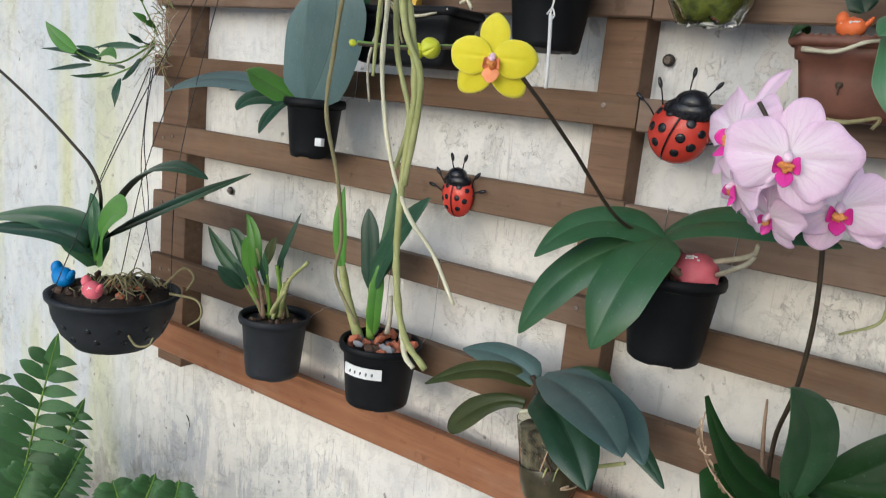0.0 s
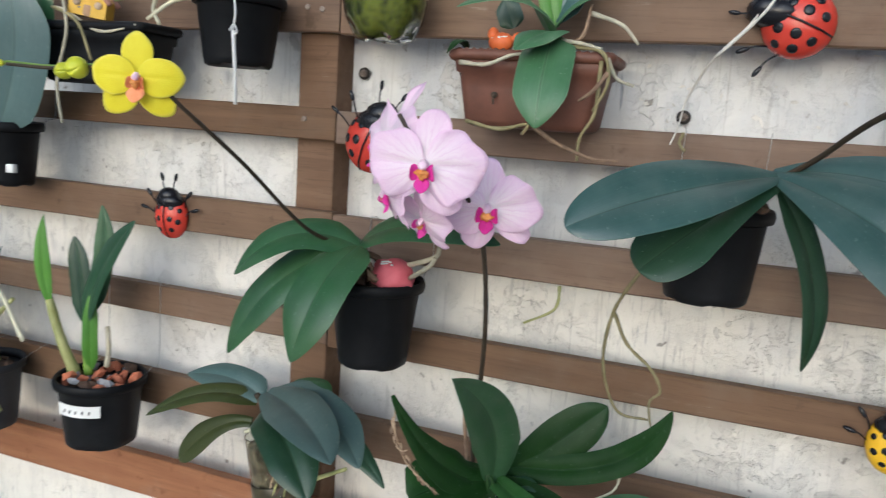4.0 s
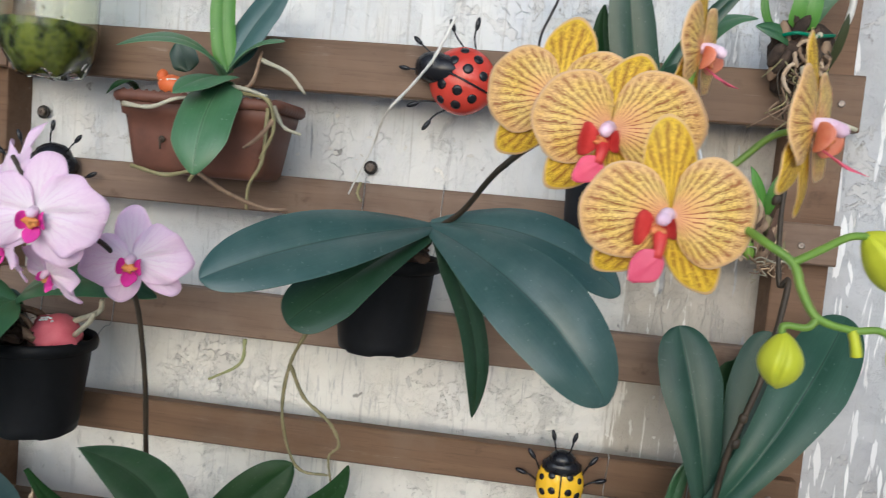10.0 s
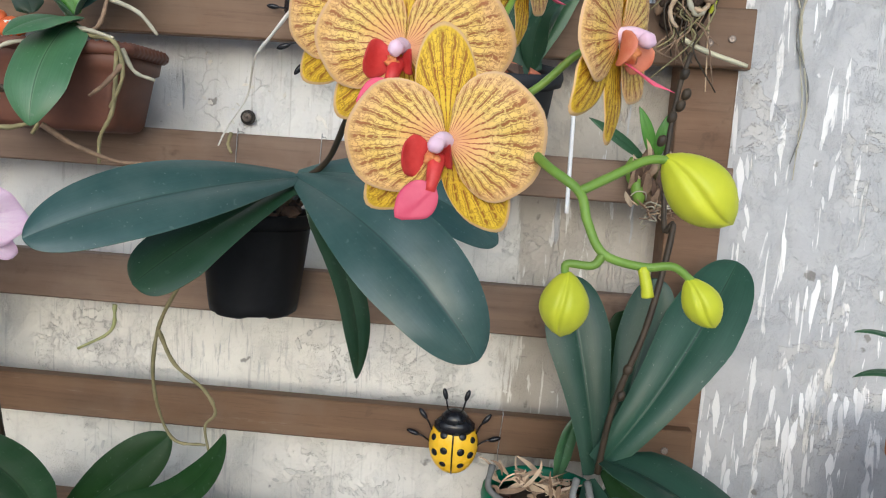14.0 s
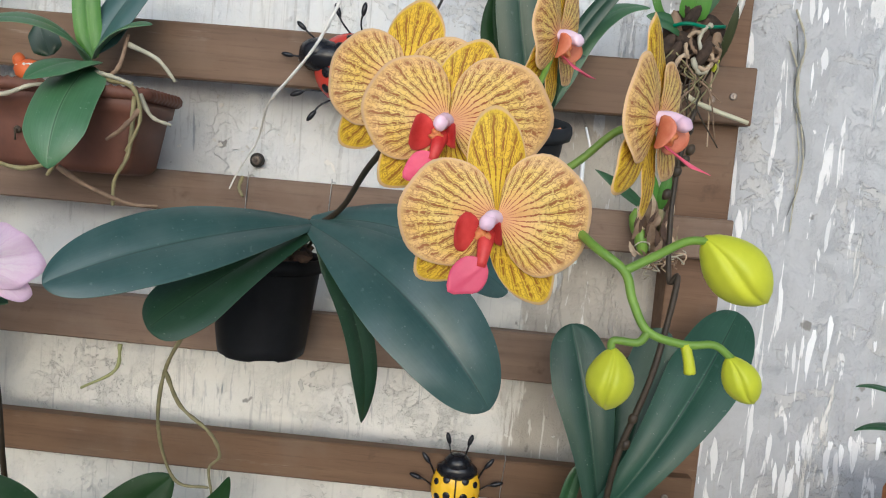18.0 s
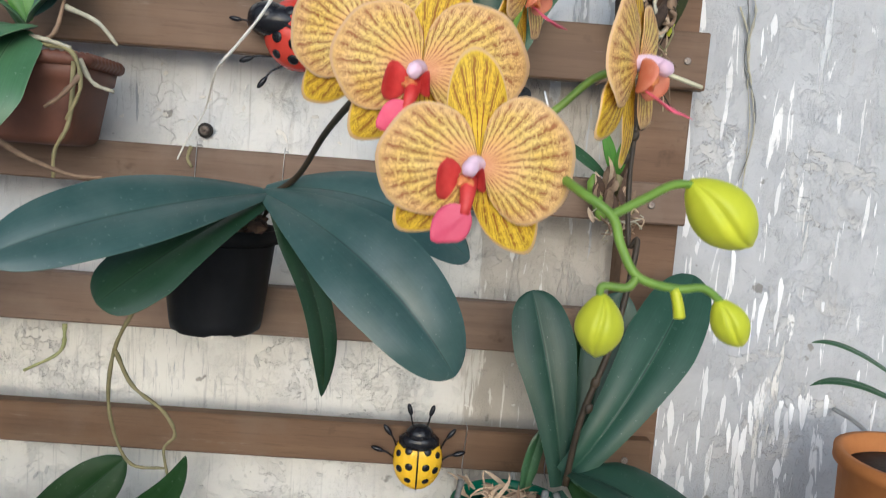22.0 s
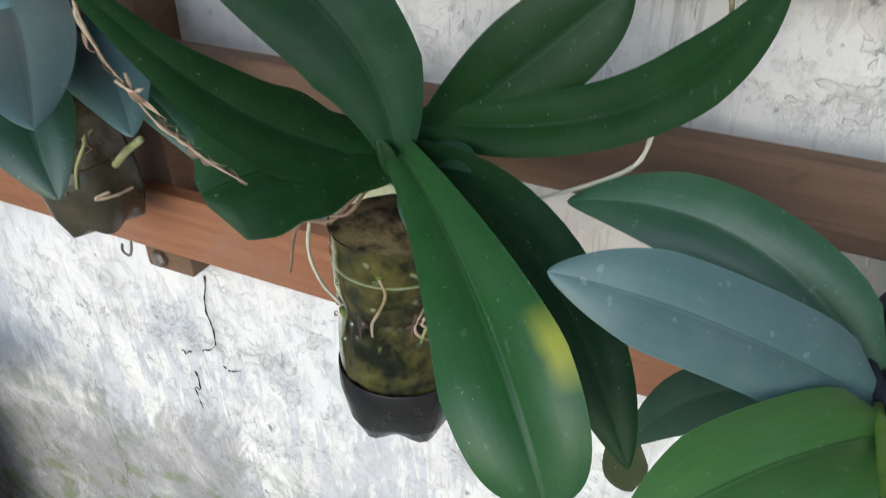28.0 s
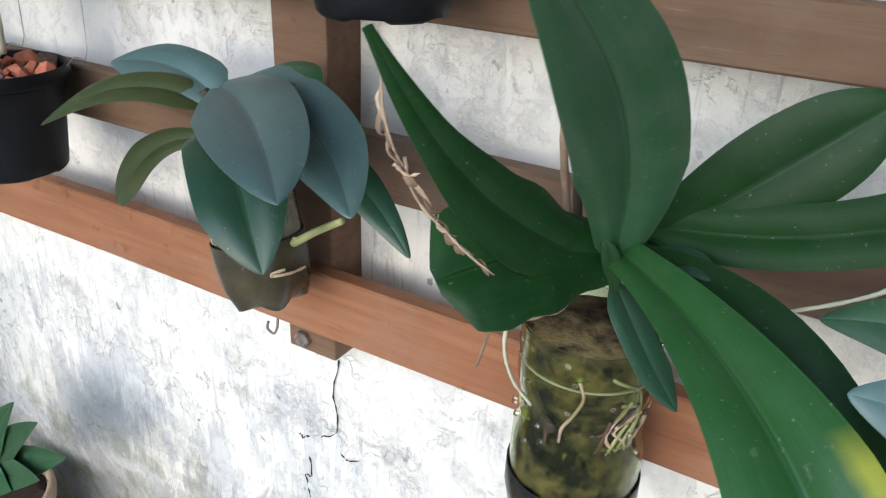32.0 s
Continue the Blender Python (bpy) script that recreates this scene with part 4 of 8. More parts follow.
def pot(name, rim, r_top, r_bot, height, material, label, rim_h=0.015, rim_w=0.003, fill=M_SOIL, chip=(M_BARK,), n_chip=16, chip_size=0.018,
        seed=0, n=36, tilt=(0, 0, 1), hang=0.0, foot=True):
    """A tapered pot with a rolled rim, hollow inside, filled to just under the rim; hang is the height of its wire hook above the rim."""
    x, y, z = rim
    t = thing(name, (x, y, z - height), label, "plant pot", "hanging pots on the trellis")
    b, w = height, 0.0025
    prof = [(r_bot - 0.008, 0), (r_bot - 0.003, 0.0), (r_bot, 0.003), (r_bot + 0.12 * (r_top - r_bot), 0.12 * b), (r_top - 0.004, b - rim_h - 0.002), (r_top - 0.002, b - rim_h),
            (r_top - w - 0.003, b - 0.02), (r_bot - w, 0.006), (1e-6, 0.006)]
    at = Vector((x, y, z - height))
    notch = (lambda a, k, r, h: (r, h + (0.004 if k in (0, 1) and math.cos(5 * a) > 0.4 else 0))) if foot else None
    part("pot_body", lathe(prof, at, n, tilt, notch), material, t)
    rp = [(r_top - w - 0.002, b - rim_h), (r_top + rim_w, b - rim_h), (r_top + rim_w + 0.0015, b - rim_h * 0.5), (r_top + rim_w, b - 0.001), (r_top + rim_w * 0.4, b + 0.001),
          (r_top - w, b - 0.001), (r_top - w - 0.002, b - rim_h)]
    part("pot_rim", lathe(rp, at, n, tilt), material, t)
    up = Vector(tilt).normalized()
    fz = at + up * (b - 0.02)
    rng = random.Random(seed)
    soil = lathe([(r_top - 0.006, 0), (r_top * 0.75, 0.003), (r_top * 0.4, 0.006), (1e-6, 0.008)], fz, 24, tilt)
    for v in soil.verts:
        v.co += up * rng.uniform(-0.003, 0.004)
    part("potting_mix", soil, fill, t)
    if n_chip:
        chips(fz, r_top * 0.82, n_chip, chip_size, chip, t, seed)
    if hang:
        over = min(z1 for z0, z1 in SLATS if z1 > z - 0.004) + 0.0012
        for sx in (-0.8, 0.8):
            a = Vector((x + sx * r_top, y + r_top * 0.58, z - 0.006))
            f = Vector((a.x, -0.0722, min(over - 0.004, z + 0.012)))
            top = Vector((a.x + 0.003, -0.0722, over))
            part("hook_wire", tube([a, a.lerp(f, 0.5) + Vector((0, 0, 0.004)), f, top, top + Vector((0, 0.004, 0.0012)), top + Vector((0, 0.024, 0.0006)), top + Vector((0, 0.025, -0.012))], 0.0006, n=5, steps=3), M_WIRE, t, "thin wire hook over the slat")
    return t

# ---- the wall and the ground ----
bm = bmesh.new()
NX, NZ = 150, 60
grid = [[None] * (NZ + 1) for _ in range(NX + 1)]
for i in range(NX + 1):
    for k in range(NZ + 1):
        x, z = -3.2 + 7.4 * i / NX, -0.12 + 2.62 * k / NZ
        y = 0.004 * noise.noise(Vector((x * 2.1, 0, z * 2.1))) + 0.0025 * noise.noise(Vector((x * 9, 3, z * 7)))
        grid[i][k] = bm.verts.new((x, y + 0.004, z))
for i in range(NX):
    for k in range(NZ):
        bm.faces.new((grid[i][k], grid[i + 1][k], grid[i + 1][k + 1], grid[i][k + 1]))
back = [bm.verts.new((x, 0.16, z)) for x, z in ((-3.2, -0.12), (4.2, -0.12), (4.2, 2.5), (-3.2, 2.5))]
bm.faces.new(back[::-1])
rim = [grid[i][NZ] for i in range(NX + 1)]
bm.faces.new([*rim[::-1], back[3], back[2]][::-1])
bm.faces.new([*[grid[0][k] for k in range(NZ + 1)], back[3], back[0]])
bm.faces.new([*[grid[NX][k] for k in range(NZ, -1, -1)], back[1], back[2]])
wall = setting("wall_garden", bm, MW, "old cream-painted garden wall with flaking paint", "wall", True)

bm = bmesh.new()
bmesh.ops.create_grid(bm, x_segments=40, y_segments=40, size=1.0)
for v in bm.verts:
    d = max(abs(v.co.x), abs(v.co.y))
    k = 4.0 + 396.0 * max(0.0, d - 0.5) ** 2
    v.co = Vector((v.co.x * k, v.co.y * k - 0.5, -0.12))
setting("ground", bm, rough_material("pale_concrete", (0.36, 0.35, 0.32), (0.50, 0.485, 0.45), 18, 0.85, 0.4, 0.004), "grey concrete yard ground at the wall's foot", "ground")

# cracks and lifted flakes on the wall
def crack(pts, r=0.0012, seed=0):
    rng = random.Random(seed + 90)
    line = []
    for (x0, z0), (x1, z1) in zip(pts, pts[1:]):
        for s in (0.0, 0.22, 0.5, 0.76):
            line.append((x0 + (x1 - x0) * s + rng.uniform(-0.0022, 0.0022), -0.0005, z0 + (z1 - z0) * s + rng.uniform(-0.0022, 0.0022)))
    line.append((pts[-1][0], -0.0005, pts[-1][1]))
    part("crack", tube(line, r, r * 0.6, 5, 2, knobs=0.85, seed=seed), M_CRACK, wall)


for k_, pts_ in enumerate((
        ((1.007, 0.000, 0.710), (0.995, 0.000, 0.658), (1.000, 0.000, 0.618), (0.999, 0.000, 0.589), (0.972, 0.000, 0.570)),
        ((0.951, 0.000, 0.528), (0.951, 0.000, 0.492), (0.940, 0.000, 0.488), (0.948, 0.000, 0.450)),
        ((0.935, 0.000, 0.560), (0.939, 0.000, 0.554), (0.951, 0.000, 0.562)),
        ((1.004, 0.000, 0.557), (1.018, 0.000, 0.553), (1.035, 0.000, 0.559)),
        ((2.390, 0.000, 1.078), (2.418, 0.000, 1.076), (2.453, 0.000, 1.060), (2.468, 0.000, 1.061)),
        ((-0.122, 0.000, 0.596), (-0.104, 0.000, 0.578), (-0.113, 0.000, 0.550)),
        ((2.248, 0.000, 1.806), (2.261, 0.000, 1.764), (2.261, 0.000, 1.714), (2.275, 0.000, 1.665), (2.279, 0.000, 1.614), (2.273, 0.000, 1.563)))):
    if k_ != 6:
        crack([(p[0], p[2]) for p in pts_], 0.0009, k_)
    else:
        for q in range(3):
            strand = [(p[0] + 0.004 * math.sin(2.3 * q + 1.7 * n_), -0.002, p[2] - 0.02 * q) for n_, p in enumerate(pts_)]
            part("dead_vine", tube(strand, 0.0016 - 0.0003 * q, 0.0006, 6, 7, knobs=0.6, seed=3 + q), (M_ROOT, M_ROOT_D, M_ROOT)[q], wall, "dry grey-green vine strand on the wall")


for pts_ in ([(0.330, -0.004, 1.815), (0.350, -0.012, 1.812), (0.367, -0.010, 1.793), (0.373, -0.004, 1.760), (0.374, -0.004, 1.727)],
             [(1.184, -0.004, 1.808), (1.229, -0.008, 1.809), (1.256, -0.004, 1.822), (1.300, -0.004, 1.850)]):
    part("dry_root", tube(pts_, 0.0028, 0.0018, 7, 6, knobs=0.2, seed=7), M_ROOT_D, wall, "dry grey root clinging to the wall")
crack([(1.215, 1.800), (1.231, 1.789), (1.246, 1.774), (1.278, 1.777), (1.338, 1.775)], 0.0008, 14)


def flake_mesh(seed, drip):
    """A thin scab of paint with a ragged outline; drips are long and taper downwards."""
    rng = random.Random(seed)
    bm = bmesh.new()
    n = 11
    low, high = [], []
    for i in range(n):
        a = 2 * math.pi * i / n
        r = rng.uniform(0.62, 1.15)
        x, z = r * math.cos(a), r * math.sin(a)
        if drip:
            x *= 0.55 + 0.45 * (z + 1) / 2
        low.append(bm.verts.new((x, 0.0, z)))
        high.append(bm.verts.new((x * 0.86, -1.0 + rng.uniform(-0.3, 0.3), z * 0.93)))
    for i in range(n):
        bm.faces.new((low[i], low[(i + 1) % n], high[(i + 1) % n], high[i]))
    bm.faces.new(high[::-1])
    bmesh.ops.recalc_face_normals(bm, faces=bm.faces)
    me = bpy.data.meshes.new("paint_flake")
    bm.to_mesh(me)
    bm.free()
    me.materials.append(M_DRIP if drip else M_FLAKE)
    return me


def flake(me, x, z, w, h, thick, tilt):
    ob = new(me.name, me)
    ob.parent = wall
    y = 0.004 + 0.004 * noise.noise(Vector((x * 2.1, 0, z * 2.1))) + 0.0025 * noise.noise(Vector((x * 9, 3, z * 7)))
    ob.matrix_basis = Matrix.Translation((x, y + 0.0006, z)) @ Matrix.Rotation(tilt, 4, 'Y') @ Matrix.Diagonal((w, thick, h, 1.0))
    tagged(ob, "")


DRIPS, FLAKES = [flake_mesh(k, True) for k in range(9)], [flake_mesh(20 + k, False) for k in range(9)]
rng = random.Random(31)
count = 0
while count < 285:
    x = 2.17 + min(rng.expovariate(7.5), 0.75) + (rng.uniform(0, 0.6) if rng.random() < 0.2 else 0)
    z = rng.uniform(0.55, 1.95)
    if noise.noise(Vector((x * 6, 1.0, z * 4))) + 0.25 < rng.uniform(-0.2, 0.6) or (z > 1.4 and rng.random() < 0.7):
        continue
    s = rng.choice((0.5, 0.7, 1.0, 1.3))
    flake(DRIPS[count % 9], x, z, s * rng.uniform(0.003, 0.0068), s * rng.uniform(0.012, 0.034), 0.0009, rng.uniform(-0.12, 0.06))
    count += 1
for (cx, cz, sx, sz, n) in (((1.716, -0.000, 1.237)[0], (1.716, -0.000, 1.237)[2], 0.07, 0.03, 26), ((1.750, 0.000, 1.113)[0], (1.750, 0.000, 1.113)[2], 0.045, 0.018, 14),
                            ((1.652, -0.000, 1.069)[0], (1.652, -0.000, 1.069)[2], 0.05, 0.02, 10), ((1.936, -0.000, 1.253)[0], (1.936, -0.000, 1.253)[2], 0.06, 0.04, 14),
                            ((1.621, 0.000, 1.601)[0], (1.621, 0.000, 1.601)[2], 0.09, 0.03, 22), ((1.369, 0.000, 1.062)[0], (1.369, 0.000, 1.062)[2], 0.03, 0.02, 10),
                            ((1.070, 0.000, 1.033)[0], (1.070, 0.000, 1.033)[2], 0.03, 0.02, 10), ((0.771, 0.000, 1.567)[0], (0.771, 0.000, 1.567)[2], 0.12, 0.05, 8)):
    for k in range(n):
        s = rng.uniform(0.0015, 0.0045)
        flake(FLAKES[k % 9], rng.gauss(cx, sx), rng.gauss(cz, sz), s * rng.uniform(0.8, 2.6), s * rng.uniform(0.4, 1.0), rng.uniform(0.0012, 0.0024), rng.uniform(0, 3.1))

# ---- the trellis ----
trellis = thing("wooden_trellis", (1.0, -0.035, 0.75), "brown-stained wooden slat trellis screwed to the wall", "trellis")
SLATS = ((0.793, 0.872), (0.977, 1.040), (1.150, 1.202), (1.307, 1.369), (1.482, 1.533), (1.648, 1.717))
BATTENS = ((-0.185, -0.085), (0.972, 1.041), (2.112, 2.180))


def screw(at, parent, r=0.0045):
    at = Vector(at)
    b = lathe([(r, 0), (r, 0.0012), (r * 0.8, 0.002), (r * 0.3, 0.0014), (1e-6, 0.001)], at, 10, (0, -1, 0))
    part("screw", b, M_SCREW, parent)


for bx, (x0, x1) in enumerate(BATTENS):
    bm = box(x0, x1, -0.0495, 0.008, (0.755, 0.748, 0.76)[bx], 1.95, 0.003, 2)
    for v in bm.verts:
        v.co.x += 0.002 * noise.noise(v.co * 4)
    b = part("batten", bm, M_BATTEN, trellis, "weathered grey-brown upright batten", False)
for k, (z0, z1) in enumerate(SLATS):
    for x0, x1, dz in ((-0.196, 2.152, 0.0),) if k == 0 else ((-0.196 + 0.004 * (k % 3), 1.052, 0.003), (1.0545, 2.186 - 0.006 * (5 - k), 0.0)):
        bm = bmesh.new()
        n = 24
        rings = []
        for i in range(n + 1):
            x = x0 + (x1 - x0) * i / n
            w = 0.0012 * noise.noise(Vector((x * 3, k * 2.0, 0.5)))
            dy = 0.001 * noise.noise(Vector((x * 2.2, k, 4.0)))
            c = 0.0022
            za, zb = z0 + dz + w, z1 + dz + w
            rings.append([bm.verts.new((x, yy + dy, zz)) for yy, zz in
                          ((-0.050, za), (-0.050, zb), (-0.07 + c, zb), (-0.07, zb - c), (-0.07, za + c), (-0.07 + c, za))])
        for a, b in zip(rings, rings[1:]):
            for q in range(6):
                bm.faces.new((a[q], a[(q + 1) % 6], b[(q + 1) % 6], b[q]))
        bm.faces.new(rings[0])
        bm.faces.new(rings[-1][::-1])
        bmesh.ops.recalc_face_normals(bm, faces=bm.faces)
        s = part("slat", bm, M_SLAT_RED if k == 0 else M_SLAT, trellis, "reddish-brown bottom slat" if k == 0 else "", False)
        for b0, b1 in BATTENS:
            if x0 < b0 < x1:
                for sx in (0.35, 0.72)[: 1 + (k + int(b0 * 3)) % 2]:
                    screw((b0 + (b1 - b0) * sx, -0.0705, (z0 + z1) / 2 + dz + random.uniform(-0.008, 0.008)), s)
bolt = lathe([(0.011, 0), (0.011, 0.006), (0.008, 0.009), (1e-6, 0.009)], (0.995, -0.050, 0.765), 6, (0, -1, 0))
part("bolt", bolt, M_SCREW, trellis, "rusty bolt", False)
part("screw_eye", tube([(0.965, -0.06, 0.79), (0.968, -0.066, 0.778), (0.962, -0.066, 0.768), (0.953, -0.066, 0.772), (0.955, -0.066, 0.782)], 0.0016, n=6), M_SCREW, trellis, "small metal screw eye")
for at in ((1.064, -0.012, 1.595), (1.567, -0.012, 1.555), (0.025, -0.012, 1.230)):
    t = thing("wall_plug", at, "old rusty screw and plug stuck in the wall", "screw", "wall screws")
    x, y, z = at
    part("screw_head", join(lathe([(0.006, 0), (0.006, 0.006), (0.004, 0.008), (1e-6, 0.006)], (x, -0.002, z), 12, (0, -1, 0)),
                            tube([(x, 0.004, z), (x, -0.012, z + 0.001)], 0.003, 0.0025)), M_SCREW, t)
    part("plug_ring", lathe([(0.006, 0), (0.010, 0.001), (0.010, 0.003), (0.006, 0.003)], (x, 0.0, z), 12, (0, -1, 0)), M_CRACK, t)


# ---- enamelled beetle ornaments ----
def beetle(at, width, length, head, paint, label, seed=0, stub=0.09):
    """A domed metal beetle: wing cases with a seam and spots, head with eyes, wire legs with bulb feet."""
    at = Vector(at)
    up = Vector((head[0], 0, head[1])).normalized()
    out = Vector((0, -1, 0))
    right = up.cross(out).normalized()
    t = thing("beetle_ornament", at, label, "garden ornament", "beetle ornaments")
    R = Matrix((right, up, out)).transposed()

    def put(u, v, h=0.0):
        return at + right * (u * width / 2) + up * (v * length / 2) + out * (h * width / 2)

    def dome(u, v):
        return 0.72 * math.sqrt(max(0.0, 1 - u * u - v * v))

    bm = bmesh.new()
    bmesh.ops.create_uvsphere(bm, u_segments=32, v_segments=16, radius=1.0)
    for v in bm.verts:
        u, w, h = v.co
        seam = 0.05 * math.exp(-(u / 0.05) ** 2) if h > 0 else 0
        v.co = put(u * (1 - seam), w, max(h * 0.72, 0.0) * (1 - seam) + (0.0 if h > 0 else 0.0))
    shell = part("wing_case", bm, paint, t)
    strip = [put(0, v, dome(0, v) + 0.015) for v in (-0.96, -0.7, -0.3, 0.1, 0.45, 0.7)]
    part("seam_line", tube(strip, width * 0.016, n=6, steps=3), M_BLK, shell)
    for u, v, s in ((0.38, 0.42, 0.15), (0.78, 0.28, 0.13), (0.34, -0.08, 0.15), (0.72, -0.2, 0.15), (0.36, -0.56, 0.14)):
        for sg in (-1, 1):
            n = Vector((sg * u, v, math.sqrt(max(0.05, 1 - u * u - v * v)))).normalized()
            p = put(sg * u, v, dome(u, v))
            nn = (right * n.x + up * n.y + out * n.z * 1.3).normalized()
            part("spot", blob(p, (s * width * 0.53, s * width * 0.53, width * 0.02), nn, 0, 0.0, 2), M_BLK, shell)
    hd = part("head", blob(put(0, 0.90, 0.28), (width * 0.29, width * 0.22, width * 0.24), out, seed, 0.05), M_BLK, t)
    part("neck", blob(put(0, 0.66, 0.22), (width * 0.425, width * 0.235, width * 0.28), out, seed, 0.03), M_BLK, t)
    for sg in (-1, 1):
        part("eye", blob(put(sg * 0.2, 1.1, 0.52), (width * 0.028,) * 3), M_WHITE, hd)
        part("feeler", join(tube([put(sg * 0.3, 1.2, 0.25), put(sg * 0.36, 1.42, 0.3), put(sg * 0.42, 1.6, 0.25)], 0.0011, n=6, steps=4),
                            blob(put(sg * 0.44, 1.68, 0.25), (0.0032, 0.0032, 0.008), right * sg * 0.3 + up)), M_BLK, hd)
        for v, dv, du in ((0.35, 0.62, 0.42), (-0.05, 0.38, 0.78)):
            a, c = put(sg * 0.85, v, 0.05), put(sg * (0.85 + du), v + dv, 0.25)
            b = a.lerp(c, 0.5) + up * 0.004 + out * 0.004
            part("leg", join(tube([a, b, c], 0.0012, n=6, steps=5), blob(c, (0.0034, 0.0034, 0.009), (c - b))), M_BLK, t, "bent black wire leg")
    part("mount_plate", box(at.x - width * 0.2, at.x + width * 0.2, at.y, at.y + stub, at.z - length * 0.2, at.z + length * 0.2, 0.003), M_BLK, t)
    return t


beetle((0.742, -0.074, 1.335), 0.066, 0.080, (-0.02, 1), M_RED, "small red and black beetle ornament on a slat", 1, 0.004)
beetle((1.124, -0.074, 1.490), 0.0935, 0.0985, (0.42, 1), M_RED, "large red beetle ornament with black spots beside the batten", 2, 0.004)
beetle((1.695, -0.074, 1.675), 0.0874, 0.0874, (-1, 0.42), M_RED, "large red beetle ornament lying sideways on the top slat", 3, 0.004)
beetle((1.345, -0.050, 1.832), 0.0680, 0.0800, (0.1, 1), M_YEL, "yellow beetle ornament with black spots high on the wall", 5, 0.055)
beetle((1.871, -0.074, 1.162), 0.0630, 0.0790, (0.0, 1), M_YEL, "yellow beetle ornament with black spots on a slat", 4, 0.004)

# ---- hanging bowl with its orchid, far end ----
bx, by, bz = (0.086, -0.340, 1.046)
bowl = thing("hanging_bowl", (bx, by, bz - 0.13), "charcoal plastic hanging bowl with drain holes", "plant pot")
prof = [(0.06, 0), (0.085, 0.004), (0.112, 0.035), (0.132, 0.08), (0.138, 0.116), (0.146, 0.118), (0.147, 0.128), (0.138, 0.130), (0.131, 0.112), (0.106, 0.04), (0.07, 0.012), (1e-6, 0.012)]
prof = [(r * 0.9, 0.13 - (0.13 - h) * 0.9) for r, h in prof]
part("bowl_body", lathe(prof, (bx, by, bz - 0.13), 48), M_GREY, bowl)
mix = lathe([(0.122, 0), (0.09, 0.006), (0.04, 0.012), (1e-6, 0.014)], (bx, by, bz - 0.014), 24)
for v in mix.verts:
    v.co.z += random.uniform(-0.003, 0.005)
part("potting_mix", mix, M_SOIL, bowl)
for i in range(26):
    a = 2 * math.pi * (i // 2) / 13 + (0.12 if i % 2 else 0)
    r, h = ((0.1146, 0.076), (0.1036, 0.051))[i % 2]
    part("drain_hole", lathe([(0.0066, -0.002), (0.0066, 0.0005), (1e-6, 0.0006)], (bx + r * math.cos(a), by + r * math.sin(a), bz - 0.13 + h), 12,
                             (math.cos(a), math.sin(a), -0.44)), M_BLK, bowl)
for a in (0.4, 2.5, 4.6):
    part("hanger_wire", tube([(bx + 0.129 * math.cos(a), by + 0.129 * math.sin(a), bz - 0.004), (bx + 0.07 * math.cos(a), by + 0.07 * math.sin(a) + 0.08, bz + 0.30), (bx + 0.015, -0.06, 1.86), (bx + 0.015, -0.045, 1.9)], 0.0011, n=5), M_DWIRE, bowl)
chips((bx, by, bz - 0.006), 0.105, 34, 0.022, (M_BARK, M_BARK, M_CLAY), bowl, 5)
orchid = thing("orchid_plant", (bx, by, bz), "orchid with long green arching leaves in a hanging bowl", "orchid", "orchids")
leaf(orchid, (0.013, -0.340, 1.084), (-0.136, -0.350, 1.159), (-0.517, -0.370, 1.084), 0.1019, L_MID, (0, -0.3, 1), 0.3, seed=1)
leaf(orchid, (0.021, -0.340, 1.092), (0.126, -0.380, 1.199), (0.268, -0.430, 1.244), 0.0933, L_LIME, (0.3, -0.8, 0.5), 0.25, seed=2)
leaf(orchid, (0.034, -0.340, 1.125), (0.154, -0.320, 1.294), (0.314, -0.290, 1.309), 0.0717, L_DEEP, (0, -0.3, 1), 0.3, seed=3)
leaf(orchid, (0.059, -0.340, 1.154), (0.186, -0.270, 1.236), (0.295, -0.170, 1.314), 0.0687, L_MID, (-0.2, -0.5, 0.9), 0.3, seed=4)
leaf(orchid, (0.006, -0.340, 1.113), (0.047, -0.360, 1.183), (0.012, -0.350, 1.239), 0.0509, L_MID, (0, -1, 0.2), 0.3, seed=5)
leaf(orchid, (0.006, -0.340, 1.101), (-0.059, -0.390, 1.149), (-0.363, -0.410, 1.101), 0.0594, L_DEEP, (0, -0.5, 0.8), 0.3, seed=6)
part("flower_stem", tube([(0.021, -0.340, 1.086), (0.028, -0.340, 1.255), (-0.058, -0.360, 1.344), (-0.282, -0.390, 1.466), (-0.479, -0.410, 1.535)], 0.0038, 0.003, 8), M_TWIG, orchid, "dark bare flower stem")
for i in range(22):
    a = random.uniform(-1.4, 1.9)
    r0 = Vector((bx + random.uniform(-0.02, 0.06), by + random.uniform(-0.06, 0.03), bz + 0.008))
    r1 = r0 + Vector((0.07 * abs(math.cos(a)) + 0.01, -0.055 * math.sin(a), random.uniform(0.0, 0.025)))
    part("root", tube([r0, r0.lerp(r1, 0.5) + Vector((0, 0, 0.03)), r1, r1 + Vector((random.uniform(-0.03, 0.03), random.uniform(-0.02, 0.02), random.uniform(-0.02, 0.02)))], 0.0018, 0.0011, 6, 5, knobs=0.1, seed=i), M_ROOT_O, orchid)
part("root", tube([(0.184, -0.290, 1.072), (0.220, -0.270, 1.113), (0.254, -0.270, 1.101), (0.231, -0.270, 1.069)], 0.0028, 0.002), M_ROOT_O, orchid)
part("root", tube([(0.204, -0.290, 1.059), (0.265, -0.270, 1.056), (0.280, -0.270, 1.026), (0.239, -0.270, 0.995)], 0.0028, 0.002), M_ROOT_O, orchid)
